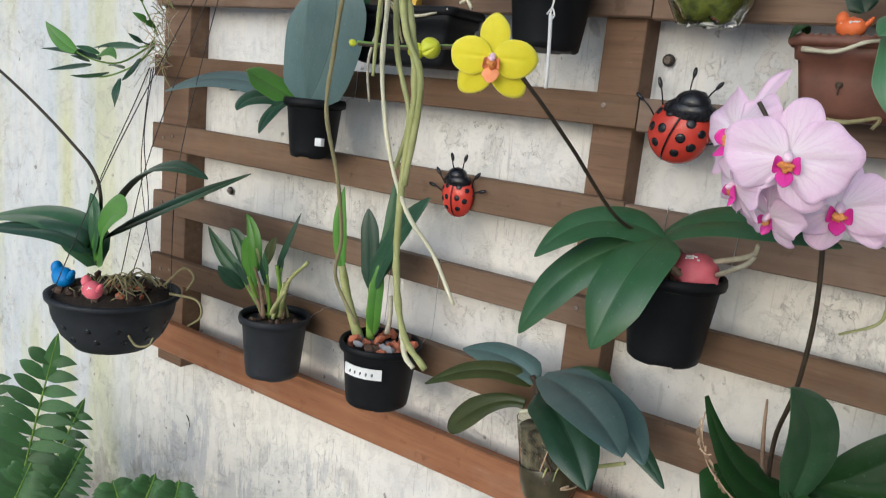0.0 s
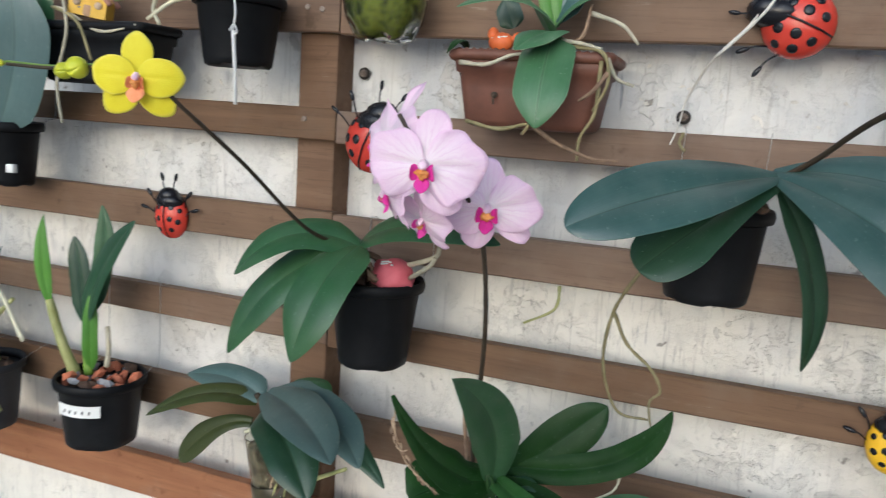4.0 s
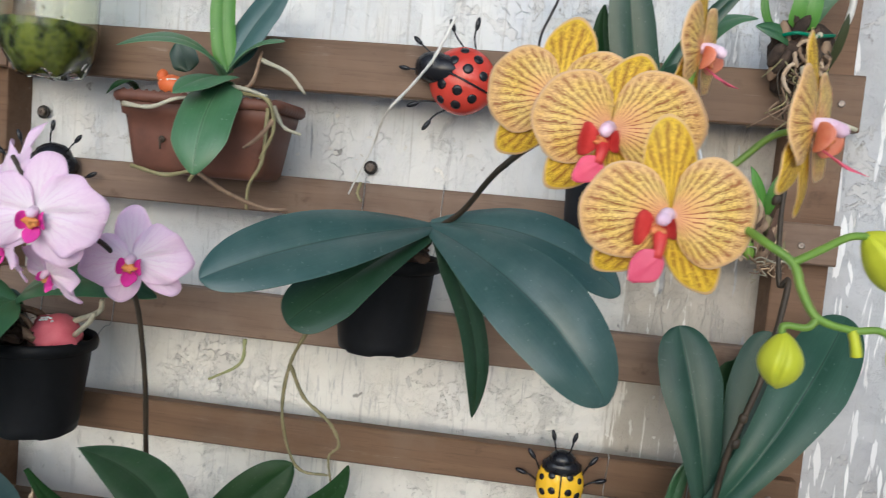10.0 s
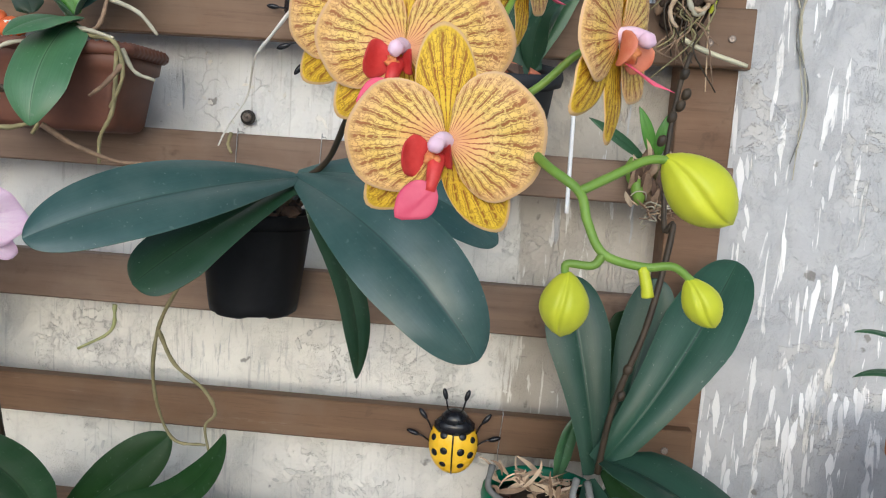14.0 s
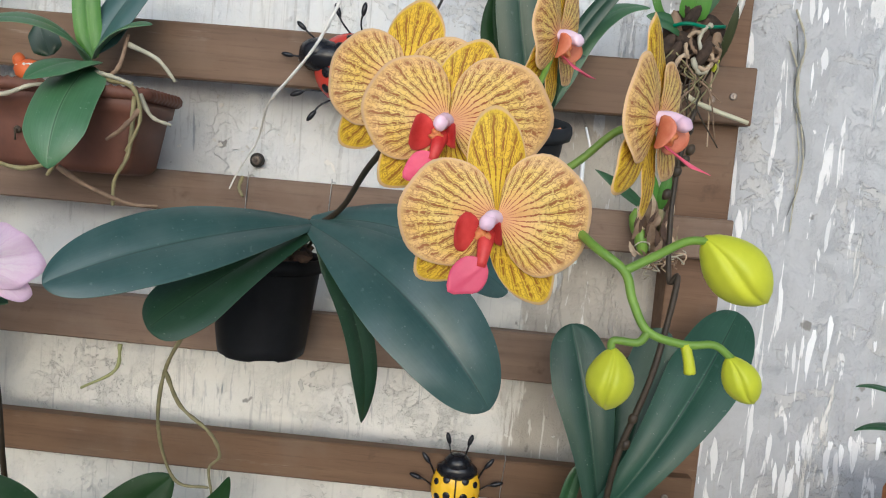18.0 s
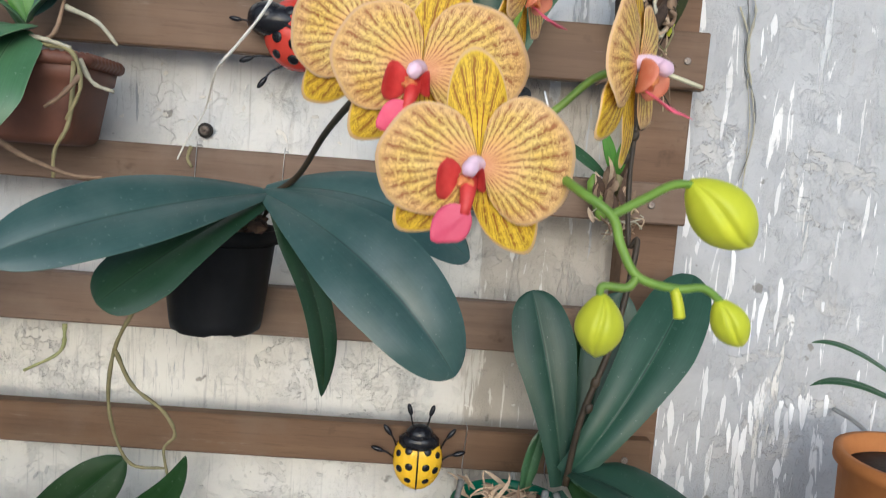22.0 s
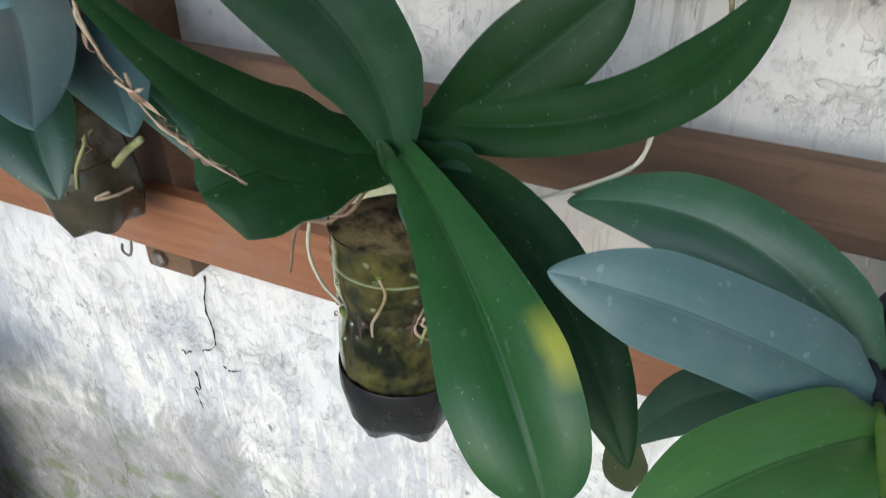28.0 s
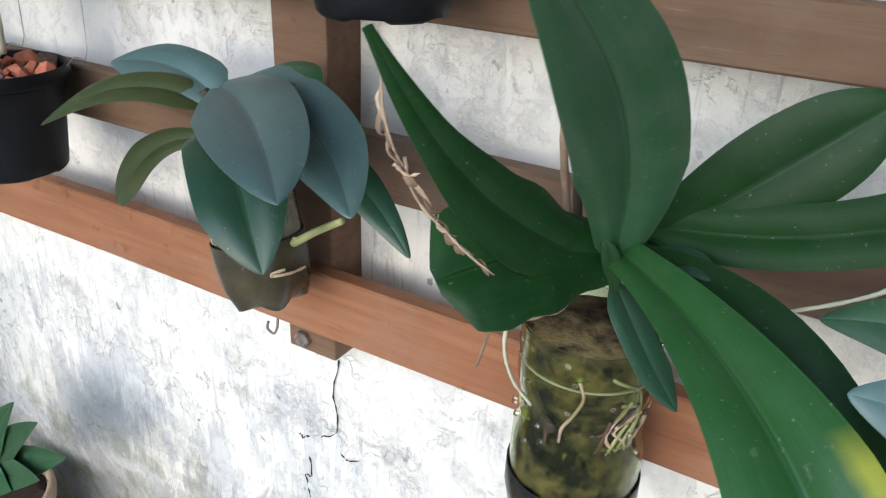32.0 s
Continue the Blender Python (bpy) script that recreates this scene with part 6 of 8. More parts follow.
# ---- orchid in a cut clear bottle ----
def bottle(at, r, h, plastic, label, fill=None, fill_h=0.0, base=None, waist=0.0, lobes=5, name="cut_bottle", torn=False, tilt=(0, 0, 1)):
    """The lower part of a soft-drink bottle with a lobed foot, cut open at the top."""
    at = Vector(at)
    t = thing(name, at, label, "bottle planter", "bottle planters")
    def shape(rr, hh, a):
        foot = max(0.0, 1 - hh / (0.32 * r * 2))
        lob = foot * (0.16 * (0.5 + 0.5 * math.cos(lobes * a)))
        return rr * (1 - lob * 0.9), hh + foot * 0.16 * r * (0.5 + 0.5 * math.cos(lobes * a))
    prof = [(r * 0.45, 0.0), (r * 0.72, 0.004), (r * 0.93, 0.03), (r, 0.055)]
    for i in range(1, 10):
        s = i / 9
        hh = 0.055 + (h - 0.055) * s
        prof.append((r * (1 - waist * math.exp(-((s - 0.5) / 0.12) ** 2) - 0.012 * math.sin(9 * s)), hh))
    prof.insert(-1, (prof[-1][0], prof[-1][1] - 0.0008))
    inner = [(rr - 0.0012, hh) for rr, hh in prof[::-1]]
    wob = lambda a, k, rr, hh: shape(rr, hh, a)  # noqa: E731
    part("bottle_wall", lathe(prof + inner, at, 40, tilt, wob), plastic, t)
    if fill:
        fp = [(rr - 0.0024, hh + 0.002) for rr, hh in prof if hh < fill_h - 0.006] + [(r - 0.0026, fill_h - 0.002), (r * 0.93, fill_h), (1e-6, fill_h + 0.004)]
        b = lathe(fp, at, 32, tilt, wob)
        for v in b.verts:
            v.co += Vector((1, 1, 1)) * 0.0014 * noise.noise(v.co * 60)
        part("fill", b, fill, t)
        rng = random.Random(int(h * 1000))
        torn_fill = fill is M_MOSSY
        for q in range((34 if torn_fill else 12) if fill_h > 0.1 else 0):
            a, z0 = rng.uniform(3.0, 6.4), rng.uniform(0.3, 0.97) * fill_h
            pts = []
            for s in range(5):
                pts.append(at + Vector(((r - 0.0018 - waist * r * math.exp(-((z0 / h - 0.5) / 0.16) ** 2)) * math.cos(a), (r - 0.0018 - waist * r * math.exp(-((z0 / h - 0.5) / 0.16) ** 2)) * math.sin(a), max(0.05, z0))))
                a, z0 = a + rng.uniform(-0.35, 0.35), z0 - rng.uniform(0.0, 0.03)
            if torn_fill:
                c_ = pts[0].lerp(Vector((at.x, at.y, pts[0].z)), 0.13)
                part("moss_clump", blob(c_, (0.0075, 0.0075, 0.005 + 0.002 * (q % 3)), (rng.uniform(-1, 1), -0.3, 1), q, 0.9, 2), (M_BARK, M_ALGAE, M_SOIL)[q % 3], t)
            part("inner_root", tube(pts, 0.0017, 0.0013, 6, 4, knobs=0.1, seed=q), (M_ROOT_G, M_DRY, M_BARK)[q % 3], t)
    if base:
        bp = [(r * 0.47, -0.002), (r * 0.82, 0.001), (r * 0.99, 0.024), (r * 1.03, 0.050), (r * 1.025, 0.072), (r * 1.012, 0.073), (r * 0.9, 0.03), (r * 0.5, 0.008)]
        part("bottle_base", lathe(bp, at, 40, tilt, wob), base, t, "dark lobed base")
    for k in range(26):
        a, hh = random.uniform(3.3, 6.1), random.uniform(0.06, h * 0.9)
        p = at + Vector((r * 0.985 * math.cos(a), r * 0.985 * math.sin(a), hh))
        part("droplet", blob(p, (0.0022, 0.0022, 0.0028)), M_PET, t)
    return t


gb = Vector((0.984, -0.125, 1.008))
bottle((gb.x + 0.036, gb.y, gb.z - 0.146), 0.046, 0.150, M_PET, "clear cut drink bottle used as a pot, hung on the trellis", M_GREYFILL, 0.135, M_BROWNBASE, waist=0.03, tilt=(-0.2, 0, 1))
orchid = thing("orchid_plant", gb, "orchid with broad blue-green drooping leaves in a clear bottle", "orchid", "orchids")
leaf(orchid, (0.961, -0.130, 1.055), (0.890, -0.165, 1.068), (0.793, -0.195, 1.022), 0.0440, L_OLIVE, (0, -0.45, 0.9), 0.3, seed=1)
leaf(orchid, (0.968, -0.125, 1.060), (0.905, -0.120, 1.082), (0.815, -0.120, 1.075), 0.0600, L_SHEEN, (0.1, -0.5, 0.9), 0.25, seed=2)
leaf(orchid, (0.985, -0.135, 1.078), (1.098, -0.215, 1.086), (1.190, -0.292, 1.068), 0.0860, L_SHEEN, (0.42, -0.60, 0.70), 0.26, profile=heart_profile, seed=3, steps=24)
leaf(orchid, (0.992, -0.125, 1.078), (1.112, -0.170, 1.078), (1.198, -0.225, 1.036), 0.0700, L_SHEEN, (0.42, -0.60, 0.70), 0.26, seed=4, steps=24)
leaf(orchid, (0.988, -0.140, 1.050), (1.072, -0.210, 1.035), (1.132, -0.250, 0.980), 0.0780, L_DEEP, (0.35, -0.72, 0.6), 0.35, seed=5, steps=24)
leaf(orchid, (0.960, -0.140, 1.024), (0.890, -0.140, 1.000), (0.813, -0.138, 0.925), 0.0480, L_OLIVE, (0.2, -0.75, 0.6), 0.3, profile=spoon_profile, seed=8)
leaf(orchid, (1.000, -0.115, 1.072), (1.060, -0.125, 1.098), (1.100, -0.140, 1.092), 0.0420, L_MID, (0.2, -0.5, 0.8), 0.25, seed=6)
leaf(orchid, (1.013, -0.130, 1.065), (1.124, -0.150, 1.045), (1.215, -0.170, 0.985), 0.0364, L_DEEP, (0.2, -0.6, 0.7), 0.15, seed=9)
part("root", tube([(1.058, -0.130, 0.939), (1.111, -0.160, 0.977), (1.155, -0.180, 1.006)], 0.004, 0.003, 8), M_ROOT_G, orchid)
part("root", tube([(0.969, -0.170, 1.022), (0.991, -0.175, 1.033), (1.011, -0.175, 1.040)], 0.0035, 0.0028, 8), M_ROOT_P, orchid)
part("stem", tube([(0.976, -0.130, 0.996), (0.977, -0.135, 1.054), (0.967, -0.140, 1.075)], 0.006, 0.005, 8), M_TWIG, orchid)

# ---- black pot with the yellow orchid ----
mid_pot = pot("plastic_pot", (1.175, -0.150, 1.297), 0.068, 0.050, 0.128, M_BLACK, "black plastic pot hung on the trellis", seed=6, hang=0.05, n_chip=22)
orchid = thing("orchid_plant", (1.135, -0.150, 1.308), "yellow-flowered orchid with drooping green leaves in a black pot", "orchid", "orchids")
leaf(orchid, (1.165, -0.190, 1.346), (1.082, -0.235, 1.358), (1.011, -0.265, 1.299), 0.0631, L_MID, (-0.1, -0.65, 0.75), 0.2, seed=1)
leaf(orchid, (1.158, -0.190, 1.343), (1.062, -0.235, 1.287), (0.998, -0.260, 1.181), 0.0718, L_MID, (-0.2, -0.85, 0.5), 0.15, seed=2)
leaf(orchid, (1.168, -0.200, 1.348), (1.156, -0.280, 1.300), (1.132, -0.308, 1.205), 0.0876, L_MID, (-0.1, -0.9, 0.45), 0.15, seed=3)
leaf(orchid, (1.148, -0.160, 1.341), (1.256, -0.220, 1.388), (1.391, -0.260, 1.385), 0.0602, L_MID, (0.1, -0.65, 0.8), 0.2, seed=4)
leaf(orchid, (1.140, -0.150, 1.309), (1.144, -0.160, 1.336), (1.137, -0.160, 1.356), 0.0281, L_DEEP, (0, -1, 0.2), 0.3, seed=5)
part("flower_stem", tube([(1.144, -0.170, 1.338), (1.120, -0.260, 1.376), (1.104, -0.380, 1.464), (1.097, -0.480, 1.526), (1.062, -0.495, 1.559), (0.989, -0.490, 1.562), (0.918, -0.480, 1.559), (0.847, -0.480, 1.561)], 0.0027, 0.002, 8, 8), M_TWIG, orchid, "thin dark flower stem")
part("flower_stem", tube([(1.034, -0.487, 1.563), (0.986, -0.487, 1.563), (0.915, -0.477, 1.560), (0.843, -0.477, 1.563)], 0.0032, 0.0026, 8, 8), M_STEM, orchid, "green stem end")
flower_bud(orchid, (0.972, -0.497, 1.560), (1.0, -0.3, 0.35), 0.026, 0.025)
flower_bud(orchid, (0.953, -0.497, 1.556), (1.0, 0.1, 0.2), 0.024, 0.019)
flower_bud(orchid, (0.837, -0.480, 1.562), (-1, 0, 0.2), 0.012, 0.009)
phalaenopsis_flower(orchid, (1.064, -0.508, 1.5535), (0.42, -0.9, -0.05), (0.0, 0, 1), 0.0450, P_YEL, P_YEL, M_LIPYEL, M_COLUMN, 21, label="bright yellow moth-orchid flower",
                    form=dict(dorsal=(-1, 1.0, 0.72), lateral=((-138, 1.10, 0.78), (138, 1.10, 0.78)), petals=((-88, 1.0, 0.90), (90, 1.04, 0.90))), lip=(180, 0.46, 0.42), lobe=0.24, column=0.12, kidney=0.62, ruffle=0.012, scallop=0.012)
part("root", tube([(1.218, -0.150, 1.319), (1.279, -0.190, 1.345), (1.290, -0.200, 1.363)], 0.004, 0.003, 8), M_ROOT, orchid)
part("root", tube([(1.237, -0.170, 1.308), (1.280, -0.210, 1.336), (1.292, -0.220, 1.350)], 0.0036, 0.003, 8), M_ROOT, orchid)


yellow_orchid = orchid
cap = thing("toadstool_ornament", (1.191, -0.135, 1.280), "coral-red toadstool cap ornament with white dots in the pot", "ornament", "painted pot ornaments")
cp = Vector((1.206, -0.165, 1.305))
part("cap", blob(cp, (0.034, 0.030, 0.025), (0.15, -0.3, 1), 4, 0.25, 3), M_CORAL, cap)
for i in range(8):
    part("painted_dot", blob(cp + Vector((-0.008 + 0.004 * (i % 5), -0.016 - 0.003 * (i // 4), 0.0245 - 0.0024 * (i // 4) - 0.0007 * abs(i % 5 - 2))), (0.0022, 0.0016, 0.0014), (0, -0.5, 1)), M_WHITE, cap)

# ---- top slat, left panel: planter with a little house, black pot with a tie ----
pot("plastic_pot", (0.920, -0.140, 1.693), 0.066, 0.050, 0.105, M_BLACK, "black plastic pot with a white cable tie", seed=7, hang=0.04)
orchid = thing("orchid_plant", (0.920, -0.140, 1.693), "small orchid with upright green leaves", "orchid", "orchids")
leaf(orchid, (0.912, -0.150, 1.689), (0.837, -0.170, 1.713), (0.752, -0.180, 1.707), 0.0209, L_DEEP, (0, -0.4, 1), 0.25, profile=lance_profile, seed=1)
leaf(orchid, (0.902, -0.150, 1.689), (0.842, -0.170, 1.728), (0.804, -0.180, 1.752), 0.0348, L_DEEP, (0, -0.8, 0.6), 0.25, profile=lance_profile, seed=2)
leaf(orchid, (0.907, -0.150, 1.689), (0.867, -0.150, 1.745), (0.821, -0.160, 1.786), 0.0385, L_MID, (0, -0.9, 0.3), 0.25, profile=lance_profile, seed=3)
leaf(orchid, (0.912, -0.150, 1.693), (0.896, -0.140, 1.747), (0.898, -0.140, 1.806), 0.0315, L_MID, (0.3, -0.9, 0.1), 0.25, seed=4)
leaf(orchid, (0.907, -0.150, 1.693), (0.878, -0.160, 1.734), (0.870, -0.170, 1.807), 0.0295, L_LIME, (0.3, -0.9, 0.1), 0.25, seed=5)
part("cane", tube([(0.946, -0.140, 1.700), (0.959, -0.150, 1.736), (0.958, -0.160, 1.775)], 0.006, 0.005, 8), M_STEM, orchid)
part("cane", tube([(0.893, -0.140, 1.695), (0.894, -0.150, 1.736), (0.898, -0.160, 1.776)], 0.006, 0.005, 8), M_ROOT_G, orchid)
for k, pts in enumerate(([(0.867, -0.160, 1.691), (0.810, -0.170, 1.702), (0.784, -0.170, 1.671), (0.796, -0.170, 1.645)], [(0.847, -0.150, 1.700), (0.769, -0.150, 1.719), (0.711, -0.150, 1.709)],
                         [(0.857, -0.160, 1.687), (0.822, -0.170, 1.680), (0.773, -0.170, 1.653)], [(0.867, -0.160, 1.693), (0.803, -0.180, 1.691), (0.719, -0.180, 1.679)])):
    part("root", tube(pts, 0.0038, 0.0028, 7, 6, knobs=0.08, seed=k), M_ROOT_G if k % 2 else M_ROOT_P, orchid)
tie = thing("cable_tie", (0.958, -0.205, 1.627), "white plastic cable tie hanging from the pot", "cable tie")
part("strap", tube([(0.957, -0.205, 1.685), (0.964, -0.210, 1.659), (0.960, -0.210, 1.635)], 0.0014, n=6), M_WHITE, tie)
part("tail", join(tube([(0.961, -0.210, 1.635), (0.965, -0.210, 1.582), (0.967, -0.210, 1.532)], 0.0030, 0.0026, n=6), tube([(0.955, -0.210, 1.635), (0.963, -0.212, 1.643), (0.967, -0.210, 1.633), (0.961, -0.210, 1.627)], 0.0014, n=6)), M_WHITE, tie)


def root_heap(at, radius, rise, parent, plant, seed):
    """Bark heaped over the rim with short roots running down from the crown into it."""
    rng = random.Random(seed)
    at = Vector(at)
    chips(at, radius, 30, 0.021, (M_BARK, M_SOIL, M_BARK, M_DRYB), parent, seed)
    for k in range(14):
        a, q = rng.uniform(0, 6.283), rng.uniform(0.35, 0.95)
        low_ = at + Vector((radius * q * math.cos(a), radius * q * math.sin(a), 0.002))
        top_ = at + rise + Vector((rng.uniform(-0.014, 0.014), rng.uniform(-0.012, 0.012), rng.uniform(-0.012, 0.0)))
        bow = low_.lerp(top_, 0.5) + Vector((0.012 * math.cos(a), 0.012 * math.sin(a), 0.008))
        part("root", tube([low_, bow, top_], 0.0022, 0.0030, 6, 5, knobs=0.25, seed=seed + k), (M_DRYB, M_TWIG, M_ROOT_D, M_BARK)[k % 4], plant)


def trough(x0, x1, y0, y1, z0, z1, material, label, taper=0.12, cord=False, seed=0, name="planter_box"):
    """A rectangular tapered planter with a rolled rim."""
    t = thing(name, ((x0 + x1) / 2, (y0 + y1) / 2, z0), label, "planter", "planters on the trellis")
    def ring(k, z, inset=0.0, n=8):
        cx, cy = (x0 + x1) / 2, (y0 + y1) / 2
        hx, hy, r = (x1 - x0) / 2 * k - inset, (y1 - y0) / 2 * k - inset, 0.012
        out = []
        for sx, sy, a0 in ((1, 1, 0), (-1, 1, 90), (-1, -1, 180), (1, -1, 270)):
            for i in range(n // 2):
                a = radians(a0 + 90 * i / (n // 2 - 1))
                out.append(Vector((cx + sx * (hx - r) + r * math.cos(a), cy + sy * (hy - r) + r * math.sin(a), z)))
        return out
    bm = bmesh.new()
    h = z1 - z0
    rings = [[bm.verts.new(p) for p in ring(1 - taper * (1 - s), z0 + h * s, ins)] for s, ins in ((0, 0.010), (0.03, 0.003), (0.10, 0), (0.5, 0), (0.70, 0), (0.72, -0.0035), (0.92, -0.0035), (0.93, 0), (0.93, 0.004), (0.3, 0.004), (0.06, 0.004))]
    for a, b in zip(rings, rings[1:]):
        for i in range(len(a)):
            bm.faces.new((a[i], a[(i + 1) % len(a)], b[(i + 1) % len(a)], b[i]))
    bm.faces.new(rings[0][::-1])
    bm.faces.new(rings[-1])
    part("planter_body", bm, material, t)
    loop = ring(1.03, z1 - 0.006)
    loop.append(loop[0])
    dense = []
    for a, b in zip(loop, loop[1:]):
        m = max(1, int((b - a).length / 0.0016))
        dense += [a.lerp(b, i / m) for i in range(m)]
    dense.append(loop[0])
    bm = bmesh.new()
    tube(dense, 0.0075, n=8, steps=1, bm=bm)
    if cord:
        for v in bm.verts:
            k = 1 + 0.16 * math.sin((v.co.x + v.co.y + 0.9 * v.co.z) * 640)
            v.co.z = z1 - 0.006 + (v.co.z - z1 + 0.006) * k
    part("planter_rim", bm, material, t, "rope-patterned rim" if cord else "")
    b = box(x0 + 0.006, x1 - 0.006, y0 + 0.006, y1 - 0.006, z1 - 0.035, z1 - 0.012, 0.003)
    part("potting_mix", b, M_SOIL, t)
    rng = random.Random(seed)
    for i in range(26):
        p = Vector((rng.uniform(x0 + 0.015, x1 - 0.015), rng.uniform(y0 + 0.015, y1 - 0.015), z1 - 0.010))
        s = rng.uniform(0.007, 0.013)
        part("bark_chip", blob(p, (s, s * 0.7, s * 0.45), (rng.uniform(-1, 1), rng.uniform(-1, 1), 1), i, 0.6, 1), M_BARK, t, smooth=False)
    return t


a, b = Vector((0.549, -0.150, 1.601)), Vector((0.752, -0.165, 1.636))
trough(a.x - 0.02, b.x, -0.165, -0.072, b.z - 0.085, b.z + 0.012, M_BLACK, "black rectangular planter on the top slat", seed=8)
house = thing("house_ornament", (0.620, -0.130, 1.652), "tiny ochre house ornament with a pink roof", "ornament", "painted pot ornaments")
hx, hy, hz = (0.628, -0.140, 1.657)
bm = bmesh.new()
w, d, hh = 0.030, 0.018, 0.030
pf = [(-w, 0), (w, 0), (w, hh), (0, hh + 0.025), (-w, hh)]
fr_, bk_ = [bm.verts.new((hx + x, hy - d, hz + z)) for x, z in pf], [bm.verts.new((hx + x, hy + d, hz + z)) for x, z in pf]
bm.faces.new(fr_), bm.faces.new(bk_[::-1])
for i in range(5):
    bm.faces.new((fr_[i], bk_[i], bk_[(i + 1) % 5], fr_[(i + 1) % 5]))
bmesh.ops.recalc_face_normals(bm, faces=bm.faces)
part("house_wall", bm, M_OCHRE, house, "", False)
for sg in (-1, 1):
    part("roof_slope", tube([(hx + sg * (w + 0.006), hy - d - 0.002, hz + hh - 0.004), (hx, hy - d - 0.002, hz + hh + 0.027)], 0.0045, n=8, steps=2), M_ROOF, house)
    part("roof_panel", join(tube([(hx + sg * (w + 0.006), hy + d, hz + hh - 0.004), (hx, hy + d, hz + hh + 0.027)], 0.0045, n=8, steps=2)), M_ROOF, house)
    part("house_window", lathe([(0.006, 0), (0.006, 0.002), (1e-6, 0.002)], (hx + sg * 0.017, hy - d, hz + 0.02), 14, (0, -1, 0)), M_DRY, house)
part("house_door", box(hx - 0.006, hx + 0.006, hy - d - 0.002, hy - d + 0.002, hz, hz + 0.018, 0.002), M_TAN, house)
spin = Matrix.Translation((hx, hy, hz)) @ Matrix.Rotation(radians(24), 4, "Z") @ Matrix.Rotation(radians(9), 4, "Y") @ Matrix.Translation((-hx, -hy, -hz))
house.matrix_basis = spin @ Matrix.Translation(house.location)
rootm = thing("orchid_plant", (0.532, -0.120, 1.656), "tangle of thick pale orchid roots over the planter", "orchid", "orchids")
for k, pts in enumerate(([(0.475, -0.150, 1.670), (0.581, -0.170, 1.710), (0.614, -0.175, 1.640), (0.597, -0.180, 1.552), (0.606, -0.180, 1.484)], [(0.527, -0.150, 1.680), (0.637, -0.180, 1.649), (0.670, -0.180, 1.587)],
                         [(0.448, -0.140, 1.701), (0.552, -0.150, 1.704), (0.627, -0.160, 1.670)], [(0.475, -0.150, 1.651), (0.577, -0.160, 1.670), (0.675, -0.170, 1.633), (0.751, -0.170, 1.644)],
                         [(0.500, -0.150, 1.689), (0.567, -0.140, 1.687), (0.714, -0.140, 1.689)], [(0.500, -0.160, 1.659), (0.538, -0.160, 1.707), (0.601, -0.160, 1.716)])):
    part("root", tube(pts, 0.0033, 0.0022, 7, 6, knobs=0.12, seed=k), (M_ROOT, M_ROOT_O, M_ROOT_D)[k % 3], rootm)
leaf(rootm, (0.449, -0.140, 1.671), (0.500, -0.150, 1.709), (0.550, -0.160, 1.716), 0.0291, L_DEEP, (0, -0.7, 0.6), 0.2, seed=4)

# ---- algae-green bottle hung on the middle batten ----
nb = Vector((1.159, -0.135, 1.632))
t = bottle((nb.x, nb.y, nb.z), 0.060, 0.26, M_PET, "clear drink bottle half full of algae hung by the batten", M_ALGAE, 0.070, name="hanging_bottle")
x, y, z = (1.160, -0.193, 1.750)
part("bottle_label", box(x - 0.013, x + 0.013, y - 0.002, y + 0.003, z - 0.014, z + 0.03, 0.001), M_WHITE, t, "torn white paper label")
part("hanger_wire", tube([(nb.x, nb.y, nb.z + 0.25), (nb.x, -0.07, nb.z + 0.29), (nb.x - 0.02, -0.045, nb.z + 0.30)], 0.001, n=5), M_WIRE, t)

# ---- brown rectangular planter ----
m0, m1, mb = Vector((1.283, -0.172, 1.614)), Vector((1.482, -0.172, 1.615)), Vector((1.388, -0.172, 1.524))
trough(m0.x, m1.x, -0.175, -0.073, mb.z, (m0.z + m1.z) / 2 + 0.008, M_TERRA, "brown plastic window planter with a rope-patterned rim", 0.16, True, 9)
orchid = thing("orchid_plant", (1.405, -0.125, 1.635), "orchid with mixed green leaves in a brown planter", "orchid", "orchids")
leaf(orchid, (1.401, -0.130, 1.645), (1.367, -0.180, 1.685), (1.292, -0.200, 1.672), 0.0420, L_SOFT, (0, -0.45, 0.9), 0.2, seed=1)
leaf(orchid, (1.404, -0.130, 1.657), (1.391, -0.130, 1.724), (1.397, -0.130, 1.798), 0.0310, L_LIME, (0.3, -0.95, 0.1), 0.2, seed=2)
leaf(orchid, (1.404, -0.130, 1.664), (1.432, -0.120, 1.722), (1.474, -0.110, 1.783), 0.0499, L_BLUE, (-0.2, -0.9, 0.3), 0.2, seed=3)
leaf(orchid, (1.404, -0.130, 1.657), (1.442, -0.150, 1.687), (1.488, -0.170, 1.694), 0.0338, L_SOFT, (0, -0.5, 0.9), 0.2, seed=4)
leaf(orchid, (1.408, -0.140, 1.648), (1.400, -0.190, 1.641), (1.381, -0.230, 1.618), 0.0500, L_SOFT, (-0.1, -0.75, 0.65), 0.15, seed=5)
leaf(orchid, (1.407, -0.150, 1.643), (1.415, -0.220, 1.589), (1.416, -0.240, 1.527), 0.0690, L_SOFT, (0.05, -0.97, 0.25), 0.12, seed=6)
leaf(orchid, (1.345, -0.120, 1.657), (1.337, -0.120, 1.676), (1.329, -0.120, 1.695), 0.0344, L_DEEP, (0, -0.9, 0.4), 0.2, seed=7)
leaf(orchid, (1.288, -0.140, 1.625), (1.287, -0.170, 1.633), (1.282, -0.200, 1.614), 0.0153, L_DARK, (0, -0.5, 0.8), 0.2, profile=lance_profile, seed=8)
